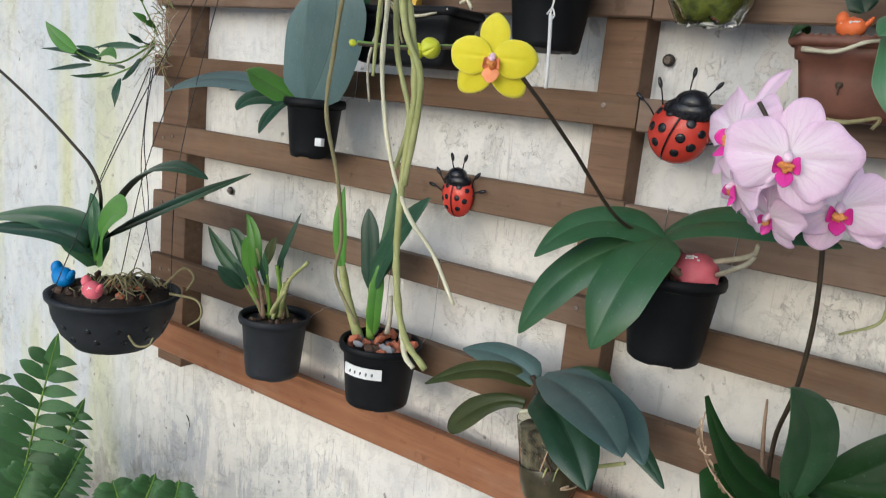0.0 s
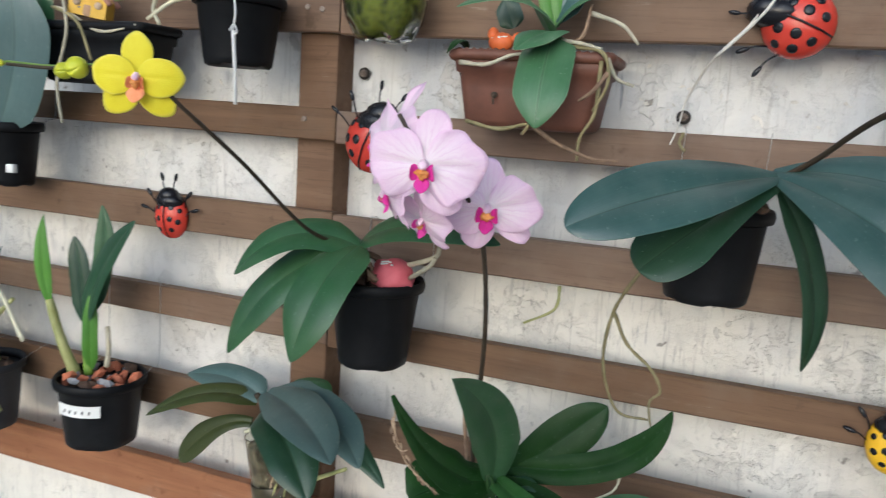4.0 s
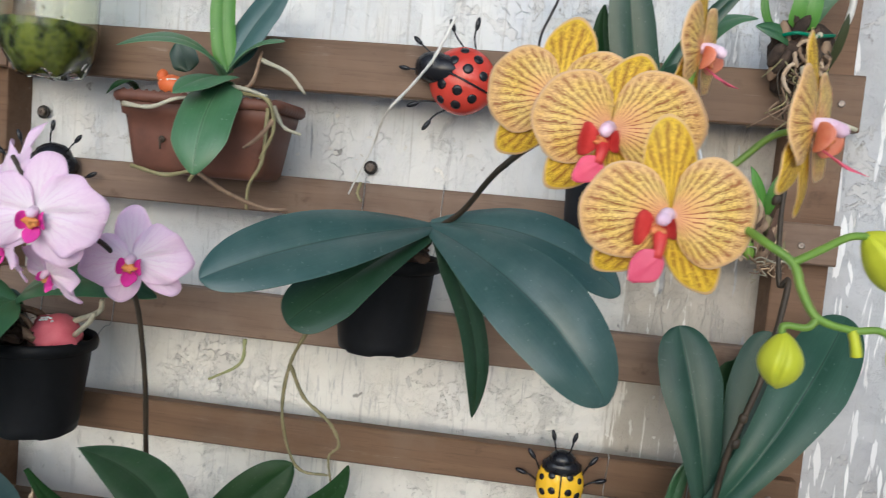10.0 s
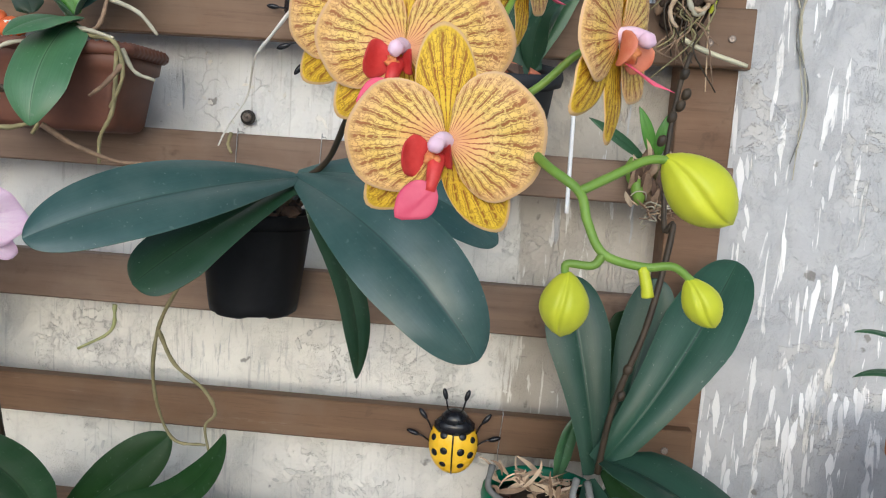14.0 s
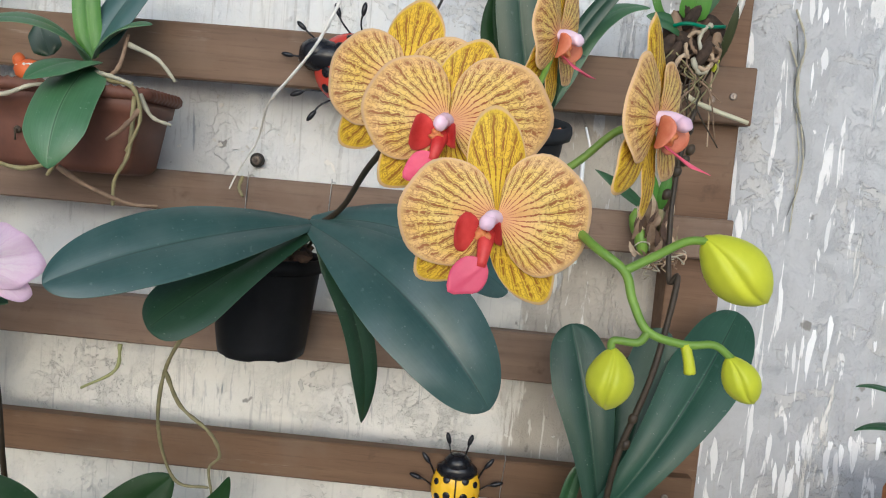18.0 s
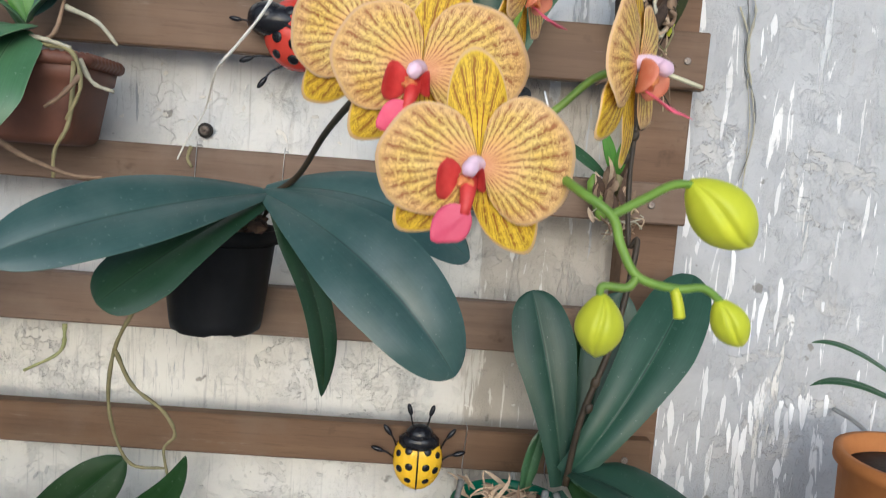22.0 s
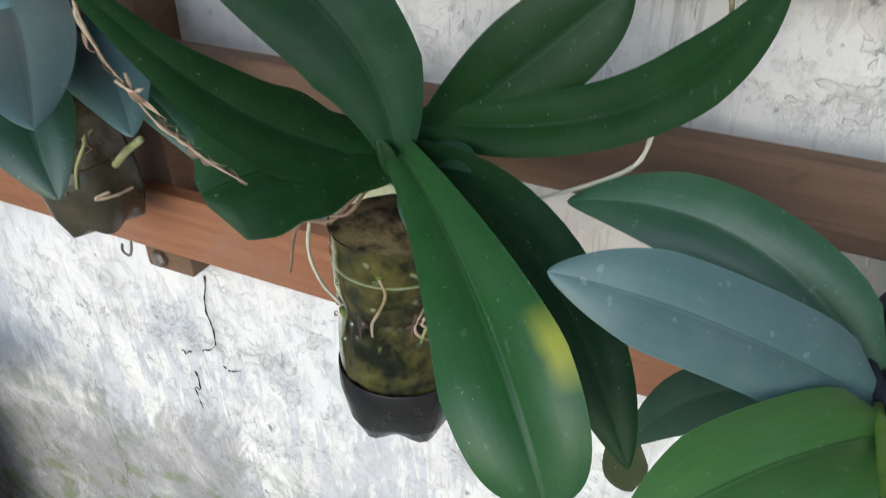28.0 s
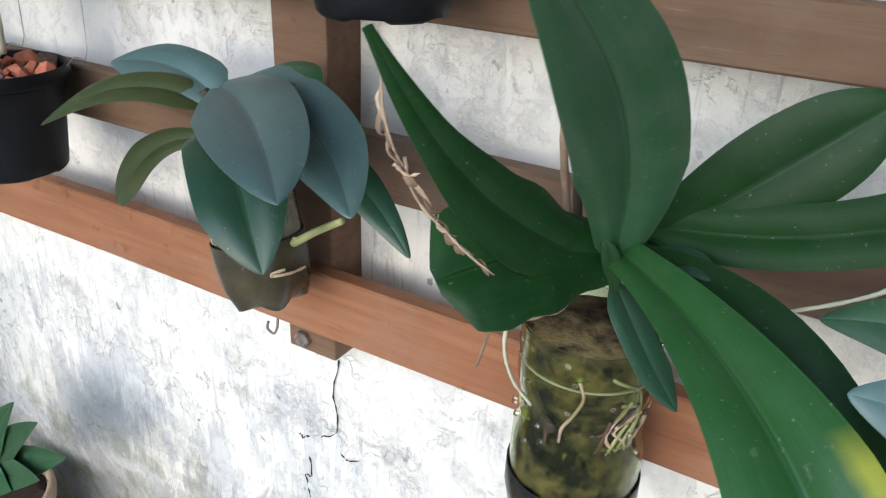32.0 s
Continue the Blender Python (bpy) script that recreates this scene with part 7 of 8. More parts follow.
for k, pts in enumerate(([(1.454, -0.150, 1.673), (1.496, -0.170, 1.657), (1.518, -0.170, 1.634)], [(1.440, -0.170, 1.630), (1.479, -0.190, 1.622), (1.489, -0.190, 1.588), (1.473, -0.185, 1.552)],
                         [(1.488, -0.190, 1.598), (1.474, -0.200, 1.576), (1.457, -0.200, 1.563)], [(1.485, -0.185, 1.616), (1.497, -0.180, 1.593), (1.518, -0.175, 1.585)],
                         [(1.307, -0.180, 1.531), (1.354, -0.185, 1.523), (1.392, -0.190, 1.531), (1.387, -0.190, 1.518)], [(1.404, -0.200, 1.529), (1.433, -0.190, 1.510), (1.476, -0.180, 1.494), (1.509, -0.180, 1.494)],
                         [(1.295, -0.185, 1.605), (1.333, -0.190, 1.603), (1.364, -0.190, 1.615), (1.391, -0.180, 1.620)], [(1.477, -0.180, 1.613), (1.476, -0.185, 1.552), (1.459, -0.180, 1.519), (1.458, -0.180, 1.490)],
                         [(1.427, -0.150, 1.632), (1.448, -0.160, 1.646), (1.453, -0.150, 1.684)], [(1.422, -0.160, 1.638), (1.450, -0.180, 1.633), (1.478, -0.190, 1.626)])):
    part("root", tube(pts, 0.0031, 0.0018, 7, 6, knobs=0.2, seed=k), (M_ROOT, M_ROOT_O, M_DRYB)[k % 3], orchid)
x, y, z = (1.341, -0.172, 1.566)
# dark pin added where the planter has a small slot
slot = thing("planter_nail", (x, y, z), "dark pin standing in for a small slot in the brown planter's front", "nail")
part("nail", join(tube([(x, y + 0.012, z), (x, y - 0.004, z), (x + 0.001, y - 0.006, z - 0.012)], 0.0012, n=6, steps=3), blob((x, y - 0.001, z), (0.0045, 0.002, 0.0045))), M_TWIG, slot)
bird((1.338, -0.150, 1.622), 0.036, M_ORANGE, "orange bird ornament with white dots in the planter", -1.0, True)

# ---- pink orchid, dark leaves, in a bottle with a dark base ----
kb = Vector((1.341, -0.128, 0.964))
kf = Vector((1.363, -0.128, 0.755))
kbot = bottle((kf.x - 0.004, kf.y, kf.z - 0.014), 0.056, kb.z - kf.z + 0.006, M_PET_G, "greenish drink bottle with a dark base used as a pot", M_MOSSY, kb.z - kf.z - 0.001, M_PETBASE, 0.13)
kz = (1.374, -0.184, 0.925)[2]
part("ridge", lathe([(0.0540, -0.0005), (0.0557, 0.0), (0.0540, 0.0005)], (kf.x - 0.004, kf.y, kz), 40), M_PLEDGE, kbot, "pale ridge with its shine put into the colour")
rng = random.Random(77)
for k in range(12):
    a, z0 = rng.uniform(3.6, 5.9), kz + rng.uniform(-0.035, 0.03)
    hole = [Vector((kf.x - 0.004 + 0.0552 * math.cos(a + 0.035 * math.cos(q)), kf.y + 0.0552 * math.sin(a + 0.035 * math.cos(q)), z0 + 0.0014 * math.sin(q))) for q in (0, 1.05, 2.1, 3.14, 4.19, 5.24, 6.28)]
    part("pierced_hole", tube(hole, 0.0003, 0.0003, 4, 2), M_PLEDGE, kbot)
kc = Vector((1.373, -0.140, 1.006))
orchid = thing("orchid_plant", kc, "pink-flowered orchid with long dark glossy leaves in a bottle", "orchid", "orchids")
leaf(orchid, (1.372, -0.150, 1.023), (1.396, -0.250, 1.152), (1.388, -0.395, 1.256), 0.0660, L_BROAD, (0.35, -0.88, 0.3), 0.35, profile=paddle_profile, seed=1, steps=26, thick=0.0035)
leaf(orchid, (1.369, -0.150, 1.022), (1.322, -0.245, 1.084), (1.294, -0.337, 1.200), 0.0560, L_DARK, (0.25, -0.75, 0.6), 0.3, profile=taper_profile, seed=2, steps=26)
leaf(orchid, (1.372, -0.150, 1.024), (1.335, -0.212, 1.040), (1.296, -0.268, 1.034), 0.0860, L_DARK, (0.15, -0.80, 0.55), 0.22, seed=3, profile=torn_profile, steps=24, label="dark leaf with a torn, blunt end")
leaf(orchid, (1.382, -0.150, 1.030), (1.500, -0.215, 1.015), (1.586, -0.278, 0.930), 0.0540, L_DARK, (0.1, -0.80, 0.55), 0.3, seed=12, profile=blade_profile, steps=24)
leaf(orchid, (1.377, -0.130, 1.019), (1.460, -0.130, 1.099), (1.520, -0.116, 1.157), 0.0670, L_DARK, (0.1, -0.95, 0.1), 0.3, profile=blade_profile, seed=4, steps=26)
leaf(orchid, (1.373, -0.130, 1.045), (1.533, -0.150, 1.089), (1.607, -0.170, 1.186), 0.0420, L_DARK, (0.1, -0.9, 0.45), 0.35, seed=5, steps=26)
leaf(orchid, (1.384, -0.160, 1.032), (1.496, -0.290, 1.032), (1.559, -0.350, 0.967), 0.0712, L_DARKY, (0.1, -0.85, 0.5), 0.55, "leaf", spoon_profile, seed=6, steps=28, thick=0.0035)
leaf(orchid, (1.377, -0.140, 1.010), (1.418, -0.160, 1.039), (1.448, -0.180, 1.040), 0.0222, L_DEEP, (0, -0.6, 0.8), 0.2, seed=7)
leaf(orchid, (1.374, -0.140, 0.999), (1.407, -0.160, 0.964), (1.440, -0.170, 0.929), 0.0279, L_DEEP, (0.6, -0.6, 0.5), 0.2, seed=8)
leaf(orchid, (1.380, -0.160, 1.004), (1.377, -0.170, 1.033), (1.368, -0.170, 1.048), 0.0137, L_DARK, (0.2, -0.9, 0.4), 0.3, seed=9, profile=lance_profile)
rng = random.Random(44)
torn = curve_points([(1.288, -0.318, 1.165), (1.289, -0.305, 1.128), (1.305, -0.292, 1.098), (1.318, -0.278, 1.070), (1.334, -0.265, 1.050)], 4)
for k in range(0, len(torn) - 2):
    a, b = torn[k], torn[min(k + 2, len(torn) - 1)]
    m_ = a.lerp(b, 0.5) + Vector((rng.uniform(-0.003, 0.003), -0.003, rng.uniform(-0.004, 0.003)))
    leaf(orchid, a, m_, b + Vector((rng.uniform(-0.003, 0.003), 0, rng.uniform(-0.005, 0.003))), rng.uniform(0.0022, 0.0060), (M_DRYB, M_DRY)[k % 3 == 0], (rng.uniform(-0.6, 0.6), -1, rng.uniform(-0.5, 0.5)), 0.5, "dried_edge", lance_profile, 0.0006, 0.5, k, 7, 4, "dry papery leaf edge")
for k, pts in enumerate(([(1.292, -0.322, 1.176), (1.290, -0.318, 1.156), (1.292, -0.312, 1.135), (1.295, -0.306, 1.122)], [(1.294, -0.303, 1.126), (1.296, -0.300, 1.109), (1.304, -0.296, 1.094), (1.313, -0.290, 1.083), (1.324, -0.282, 1.068), (1.337, -0.270, 1.052)],
                         [(1.289, -0.306, 1.122), (1.296, -0.303, 1.116), (1.303, -0.301, 1.118)])):
    part("dried_edge", tube(pts, 0.0010, 0.0006, 7, 6, knobs=0.6, seed=k + 60), M_DRY, orchid, "dry torn leaf edge")
part("flower_stem", tube([(1.371, -0.145, 1.001), (1.348, -0.150, 1.024), (1.346, -0.170, 1.110), (1.367, -0.220, 1.199), (1.376, -0.250, 1.296), (1.373, -0.275, 1.388), (1.367, -0.320, 1.442), (1.358, -0.385, 1.476), (1.329, -0.400, 1.510), (1.311, -0.400, 1.533)], 0.0034, 0.0024, 8, 8, knobs=0.05), M_TWIG, orchid, "dark upright flower stem")
part("sheath", tube([(1.338, -0.150, 1.030), (1.330, -0.160, 1.104), (1.327, -0.165, 1.158)], 0.0038, 0.0016, 7, 6, knobs=0.2), M_DRYB, orchid, "dry papery bract")
for k, pts in enumerate(([(1.350, -0.170, 0.997), (1.332, -0.180, 0.975), (1.301, -0.180, 0.963), (1.283, -0.175, 0.910)], [(1.308, -0.170, 0.977), (1.308, -0.180, 0.943), (1.318, -0.182, 0.916), (1.336, -0.183, 0.899)],
                         [(1.354, -0.160, 0.999), (1.346, -0.180, 0.984), (1.318, -0.180, 0.978)], [(1.550, -0.140, 1.079), (1.544, -0.150, 1.055), (1.520, -0.160, 1.040), (1.475, -0.160, 1.015)])):
    part("root", tube(pts, 0.0018, 0.0012, 7, 8, knobs=0.2, seed=k), (M_DRYB, M_ROOT_P)[k % 2], orchid)
pk = (P_PINK, P_PINK, M_LIPMAG, M_COLUMN)
PINK = dict(lip=(183, 0.36, 0.30), lobe=0.27, column=0.15, kidney=0.6, ruffle=0.055, scallop=0.055, fold=0.16)
SMALL = dict(dorsal=(4, 1.0, 0.72), lateral=((-140, 1.05, 0.66), (150, 1.1, 0.6)), petals=((-82, 1.0, 1.25), (84, 1.0, 1.25)))
phalaenopsis_flower(orchid, (1.351, -0.420, 1.484), (0.22, -0.96, 0.0), (-0.02, 0, 1), 0.0565, *pk, 31, label="pale pink moth-orchid flower with a magenta lip",
                    form=dict(dorsal=(14, 1.0, 0.80), lateral=((-126, 0.92, 0.66), (148, 1.02, 0.76)), petals=((-84, 1.04, 1.32), (92, 1.14, 1.46))), **PINK)
phalaenopsis_flower(orchid, (1.388, -0.312, 1.434), (0.25, -0.96, 0.05), (0.0, 0, 1), 0.0580, *pk, 32, label="pale pink moth-orchid flower with a magenta lip",
                    form=dict(dorsal=(-2, 0.98, 0.72), lateral=((-157, 0.84, 0.68), (124, 1.0, 0.52)), petals=((-100, 0.96, 1.05), (80, 1.06, 1.22))), **PINK)
phalaenopsis_flower(orchid, (1.333, -0.370, 1.421), (-0.35, -0.80, -0.5), (0.2, 0, 1), 0.0400, *pk, 33, label="pale pink moth-orchid flower, partly hidden", form=SMALL, **PINK)
phalaenopsis_flower(orchid, (1.300, -0.392, 1.449), (-0.72, -0.62, -0.3), (0.0, 0, 1), 0.0420, *pk, 34, label="pale pink moth-orchid flower turned away", form=SMALL, **PINK)
phalaenopsis_flower(orchid, (1.290, -0.378, 1.500), (-0.62, -0.75, 0.2), (0.2, 0, 1), 0.0600, *pk, 35, label="pale pink moth-orchid flower seen from its side",
                    form=dict(dorsal=(16, 1.30, 0.46), lateral=((-150, 0.9, 0.6), (150, 0.9, 0.6)), petals=((-70, 1.0, 1.1), (58, 1.0, 1.1))), **PINK)

root_heap((1.160, -0.160, 1.294), 0.046, Vector((-0.010, -0.025, 0.046)), mid_pot, yellow_orchid, 62)

# ---- big-leaved orchid with the orange flowers ----
big_pot = pot("plastic_pot", (1.627, -0.142, 1.447), 0.066, 0.050, 0.118, M_BLACK, "black plastic pot under a large-leaved orchid", seed=10, hang=0.08, n_chip=24)
orchid = thing("orchid_plant", (1.670, -0.150, 1.488), "orange-flowered orchid with very large dusty green leaves", "orchid", "orchids")
leaf(orchid, (1.689, -0.210, 1.491), (1.588, -0.310, 1.470), (1.491, -0.372, 1.430), 0.0900, L_BLUE, (-0.1, -0.85, 0.5), 0.26, profile=obovate_profile, seed=1, steps=26, thick=0.0035)
leaf(orchid, (1.690, -0.200, 1.489), (1.620, -0.270, 1.436), (1.561, -0.310, 1.384), 0.0799, L_DEEP, (-0.2, -0.85, 0.5), 0.15, profile=spoon_profile, seed=2, steps=24)
leaf(orchid, (1.692, -0.210, 1.490), (1.809, -0.300, 1.434), (1.895, -0.308, 1.338), 0.1030, L_BLUE, (0.15, -0.9, 0.45), 0.26, profile=obovate_profile, seed=3, steps=28, thick=0.0035)
leaf(orchid, (1.686, -0.190, 1.495), (1.808, -0.230, 1.492), (1.906, -0.220, 1.439), 0.0800, L_BLUE, (0.1, -0.70, 0.70), 0.2, profile=obovate_profile, seed=4, steps=24)
leaf(orchid, (1.693, -0.190, 1.479), (1.745, -0.170, 1.367), (1.750, -0.120, 1.250), 0.0350, L_DEEP, (0.45, -0.85, 0.2), 0.35, seed=5, steps=22)
part("flower_stem", tube([(1.690, -0.190, 1.488), (1.724, -0.220, 1.513), (1.766, -0.330, 1.559), (1.815, -0.480, 1.588), (1.860, -0.570, 1.587), (1.891, -0.600, 1.565)], 0.0032, 0.003, 8, 8), M_TWIG, orchid, "dark arching flower stem")
part("flower_stem", tube([(1.884, -0.598, 1.569), (1.906, -0.640, 1.544), (1.919, -0.680, 1.531), (1.933, -0.690, 1.521), (1.937, -0.695, 1.509), (1.944, -0.700, 1.497), (1.960, -0.700, 1.493), (1.972, -0.700, 1.494), (1.980, -0.700, 1.489)], 0.0024, 0.0017, 8, 7), M_STEM, orchid, "green flower stem")
part("pedicel", tube([(1.933, -0.690, 1.521), (1.948, -0.685, 1.529), (1.962, -0.680, 1.536), (1.976, -0.677, 1.536)], 0.0021, 0.0019, 8, 6), M_STEM, orchid)
part("pedicel", tube([(1.944, -0.700, 1.497), (1.940, -0.700, 1.492), (1.930, -0.700, 1.492), (1.929, -0.700, 1.488)], 0.0019, 0.0017, 8, 6), M_STEM, orchid)
part("pedicel", tube([(1.899, -0.620, 1.556), (1.917, -0.620, 1.569), (1.935, -0.620, 1.586), (1.953, -0.620, 1.592)], 0.0021, 0.002, 8, 6), M_STEM, orchid)
part("pedicel", tube([(1.884, -0.590, 1.570), (1.894, -0.560, 1.606), (1.901, -0.540, 1.626), (1.909, -0.520, 1.650)], 0.0021, 0.002, 8, 6), M_STEM, orchid)
part("stem_tip", tube([(1.960, -0.700, 1.493), (1.962, -0.701, 1.486), (1.963, -0.701, 1.481)], 0.0022, 0.0026, 8, 4), M_BUD, orchid)
flower_bud(orchid, (1.985, -0.677, 1.5245), (0.66, 0, -0.56), 0.0415, 0.0285)
flower_bud(orchid, (1.930, -0.700, 1.475), (-0.02, 0, -1), 0.0275, 0.0212)
flower_bud(orchid, (1.985, -0.700, 1.480), (0.55, 0, -0.8), 0.0235, 0.0160)
og = (P_ORANGE, P_SEPAL, M_LIPPINK, M_COLUMN)
ORANGE = dict(throat=M_LIPRED, callus=M_LIPSPOT, kidney=0.66, ruffle=0.018, scallop=0.018)
phalaenopsis_flower(orchid, (1.876, -0.675, 1.538), (0.04, -1, -0.02), (-0.04, 0, 1), 0.0432, *og, 41, label="orange-yellow flower with dark veins and a red lip", nod=(-0.55, -0.1), lip=(230, 0.50, 0.40), lobe=0.36, claw=(0.03, -0.42), knob=0.8, jut=0.2, wings=(1.05, 0.62),
                    form=dict(dorsal=(-3, 1.17, 0.64), lateral=((-129, 1.06, 0.62), (147, 1.07, 0.60)), petals=((-86, 1.04, 1.16), (84, 1.0, 1.32))), **ORANGE)
phalaenopsis_flower(orchid, (1.847, -0.612, 1.584), (0.06, -1, -0.02), (0.02, 0, 1), 0.0468, *og, 42, label="orange-yellow flower with dark veins and a red lip", nod=(-0.4, -0.1), lip=(232, 0.46, 0.34), lobe=0.36, claw=(0.02, -0.38), knob=0.8, jut=0.2, wings=(1.05, 0.7),
                    form=dict(dorsal=(20, 1.02, 0.70), lateral=((-138, 1.05, 0.62), (145, 1.05, 0.60)), petals=((-76, 1.0, 1.22), (76, 1.2, 1.3))), **ORANGE)
phalaenopsis_flower(orchid, (1.815, -0.555, 1.606), (-0.12, -0.99, 0.02), (0.06, 0, 1), 0.0500, *og, 43, label="orange-yellow veined flower behind the others", lip=(196, 0.44, 0.40), lobe=0.32,
                    form=dict(dorsal=(5, 1.10, 0.72), lateral=((-136, 1.05, 0.62), (145, 1.05, 0.60)), petals=((-80, 0.98, 1.2), (80, 1.05, 1.2))), **ORANGE)
oside = (P_ORANGE, P_SEPAL, M_LIPPINK, M_COLUMN)
SIDE = dict(dorsal=(2, 1.15, 0.62), lateral=((-144, 1.05, 0.58), (158, 1.12, 0.5)), petals=((-84, 0.78, 1.2), (84, 1.0, 1.35)))
phalaenopsis_flower(orchid, (1.950, -0.640, 1.592), (0.86, -0.50, 0.03), (0.16, 0, 1), 0.0460, *oside, 44, label="orange-yellow veined flower seen from its side", form=SIDE, nod=(0.0, -0.15), lip=(180, 0.66, 0.15), lobe=0.32, column=0.3, jut=1.5, **{**ORANGE, "throat": M_LIPCORAL})
phalaenopsis_flower(orchid, (1.907, -0.530, 1.649), (0.90, -0.43, -0.03), (0.1, 0, 1), 0.0450, *oside, 45, label="orange-yellow veined flower seen from its side", form=SIDE, nod=(0.0, -0.15), lip=(180, 0.66, 0.15), lobe=0.32, column=0.3, jut=1.5, **{**ORANGE, "throat": M_LIPCORAL})
for k, pts in enumerate(([(1.572, -0.170, 1.392), (1.549, -0.170, 1.358), (1.520, -0.160, 1.300), (1.512, -0.150, 1.228), (1.535, -0.150, 1.167), (1.577, -0.150, 1.161)],
                         [(1.521, -0.160, 1.300), (1.541, -0.160, 1.261), (1.573, -0.150, 1.230), (1.588, -0.150, 1.203), (1.576, -0.150, 1.185), (1.581, -0.150, 1.153)],
                         [(1.433, -0.090, 1.309), (1.428, -0.090, 1.275), (1.385, -0.090, 1.248)],
                         [(1.576, -0.090, 1.534), (1.572, -0.090, 1.520), (1.580, -0.100, 1.510)])):
    part("root", tube(pts, 0.0026, 0.0017, 7, 7, knobs=0.2, seed=k), (M_ROOT_O, M_ROOT_O, M_ROOT_G)[k % 3], orchid)
part("root", tube([(1.671, -0.100, 1.721), (1.640, -0.100, 1.670), (1.602, -0.085, 1.629), (1.571, -0.020, 1.582), (1.567, -0.080, 1.540), (1.560, -0.090, 1.517)], 0.0013, 0.0010, 7, 7, knobs=0.2), M_ROOT_W, orchid, "pale root across the slat")
part("root", tube([(1.682, -0.100, 1.750), (1.672, -0.115, 1.717), (1.655, -0.125, 1.681), (1.606, -0.090, 1.631)], 0.0021, 0.0015, 7, 7, knobs=0.2), M_ROOT_W, orchid, "pale root across the slat")

wire = thing("hanging_wire", (1.808, -0.060, 1.795), "thin dark wire hanging down behind the flowers", "wire")
part("strand", tube([(1.815, -0.012, 1.870), (1.808, -0.060, 1.795), (1.801, -0.060, 1.773), (1.790, -0.060, 1.745), (1.788, -0.071, 1.722)], 0.0018, n=6, steps=5), M_DWIRE, wire)

root_heap((1.640, -0.155, 1.446), 0.046, Vector((0.038, -0.020, 0.050)), big_pot, orchid, 61)

# ---- black pot behind the orange flowers ----
qx = Vector((1.890, -0.140, 1.562))
qz = Vector((1.942, -0.140, 1.622))
pot("plastic_pot", (qx.x, -0.14, qz.z + 0.006), 0.064, 0.050, 0.125, M_GREY, "charcoal pot filled with clay chips", seed=12, hang=0.04, chip=(M_CLAY, M_BARK, M_CLAY), n_chip=34, chip_size=0.022, tilt=(0.04, -0.22, 1))
orchid = thing("orchid_plant", (qx.x, -0.14, qz.z), "orchid with broad upright green leaves in a pot of clay chips", "orchid", "orchids")
leaf(orchid, (1.926, -0.140, 1.621), (1.899, -0.150, 1.715), (1.878, -0.155, 1.850), 0.0560, L_DEEP, (0.1, -0.98, 0.1), 0.2, profile=strap_profile, seed=1)
leaf(orchid, (1.929, -0.140, 1.630), (1.966, -0.140, 1.732), (2.040, -0.150, 1.815), 0.0230, L_DEEP, (-0.3, -0.9, 0.3), 0.25, profile=strap_profile, seed=2)
leaf(orchid, (1.935, -0.120, 1.640), (1.980, -0.105, 1.742), (2.045, -0.100, 1.770), 0.0360, L_SOFT, (0.1, -0.6, 0.8), 0.15, seed=3)
leaf(orchid, (1.929, -0.140, 1.624), (1.936, -0.170, 1.678), (1.966, -0.190, 1.694), 0.0285, L_DEEP, (0, -0.7, 0.6), 0.2, seed=4)
leaf(orchid, (1.923, -0.140, 1.621), (1.875, -0.120, 1.695), (1.863, -0.110, 1.774), 0.0329, L_DARK, (0.2, -0.95, 0.2), 0.2, seed=5)
tie = thing("cable_tie", (1.975, -0.190, 1.518), "long white plastic tie hanging below the pot", "cable tie")
part("tail", tube([(1.974, -0.195, 1.584), (1.975, -0.195, 1.530), (1.976, -0.195, 1.474)], 0.0022, 0.0024, n=6), M_WHITE, tie)
part("strap", tube([(1.978, -0.160, 1.623), (1.983, -0.180, 1.594), (1.974, -0.195, 1.584)], 0.0012, n=5), M_WHITE, tie)

# ---- epiphytes wired to the near batten ----
epi = thing("epiphyte_plant", (2.096, -0.090, 1.725), "bromeliad bulbs with dry roots wired to the batten", "epiphyte")
c0 = Vector((2.097, -0.085, 1.729))
rng = random.Random(12)
part("moss_block", blob(c0, (0.028, 0.026, 0.040), (0, 0, 1), 3, 0.9, 3), M_SOIL, epi)
for i in range(16):
    p = c0 + Vector((rng.uniform(-0.03, 0.03), rng.uniform(-0.03, -0.01), rng.uniform(-0.02, 0.05)))
    part("bulb", blob(p, (0.007, 0.007, 0.016), (rng.uniform(-0.6, 0.6), -0.3, 1), i, 0.1), (M_DRYB, M_SOIL, M_BARK, M_SOIL)[i % 4], epi)
for i in range(26):
    p = c0 + Vector((rng.uniform(-0.025, 0.025), -0.015, rng.uniform(-0.05, 0.02)))
    part("root", tube([p, p + Vector((rng.uniform(-0.02, 0.02), -0.012, -0.02)), p + Vector((rng.uniform(-0.04, 0.04), -0.005, rng.uniform(-0.08, -0.03)))], 0.0014, 0.0008, 5, 4), (M_DRYB, M_ROOT_O, M_TWIG)[i % 3], epi)
part("green_tie", tube([(2.067, -0.110, 1.749), (2.083, -0.125, 1.751), (2.107, -0.115, 1.751), (2.133, -0.100, 1.756)], 0.0022, n=6), M_GREEN_POT, epi, "green plastic tie")
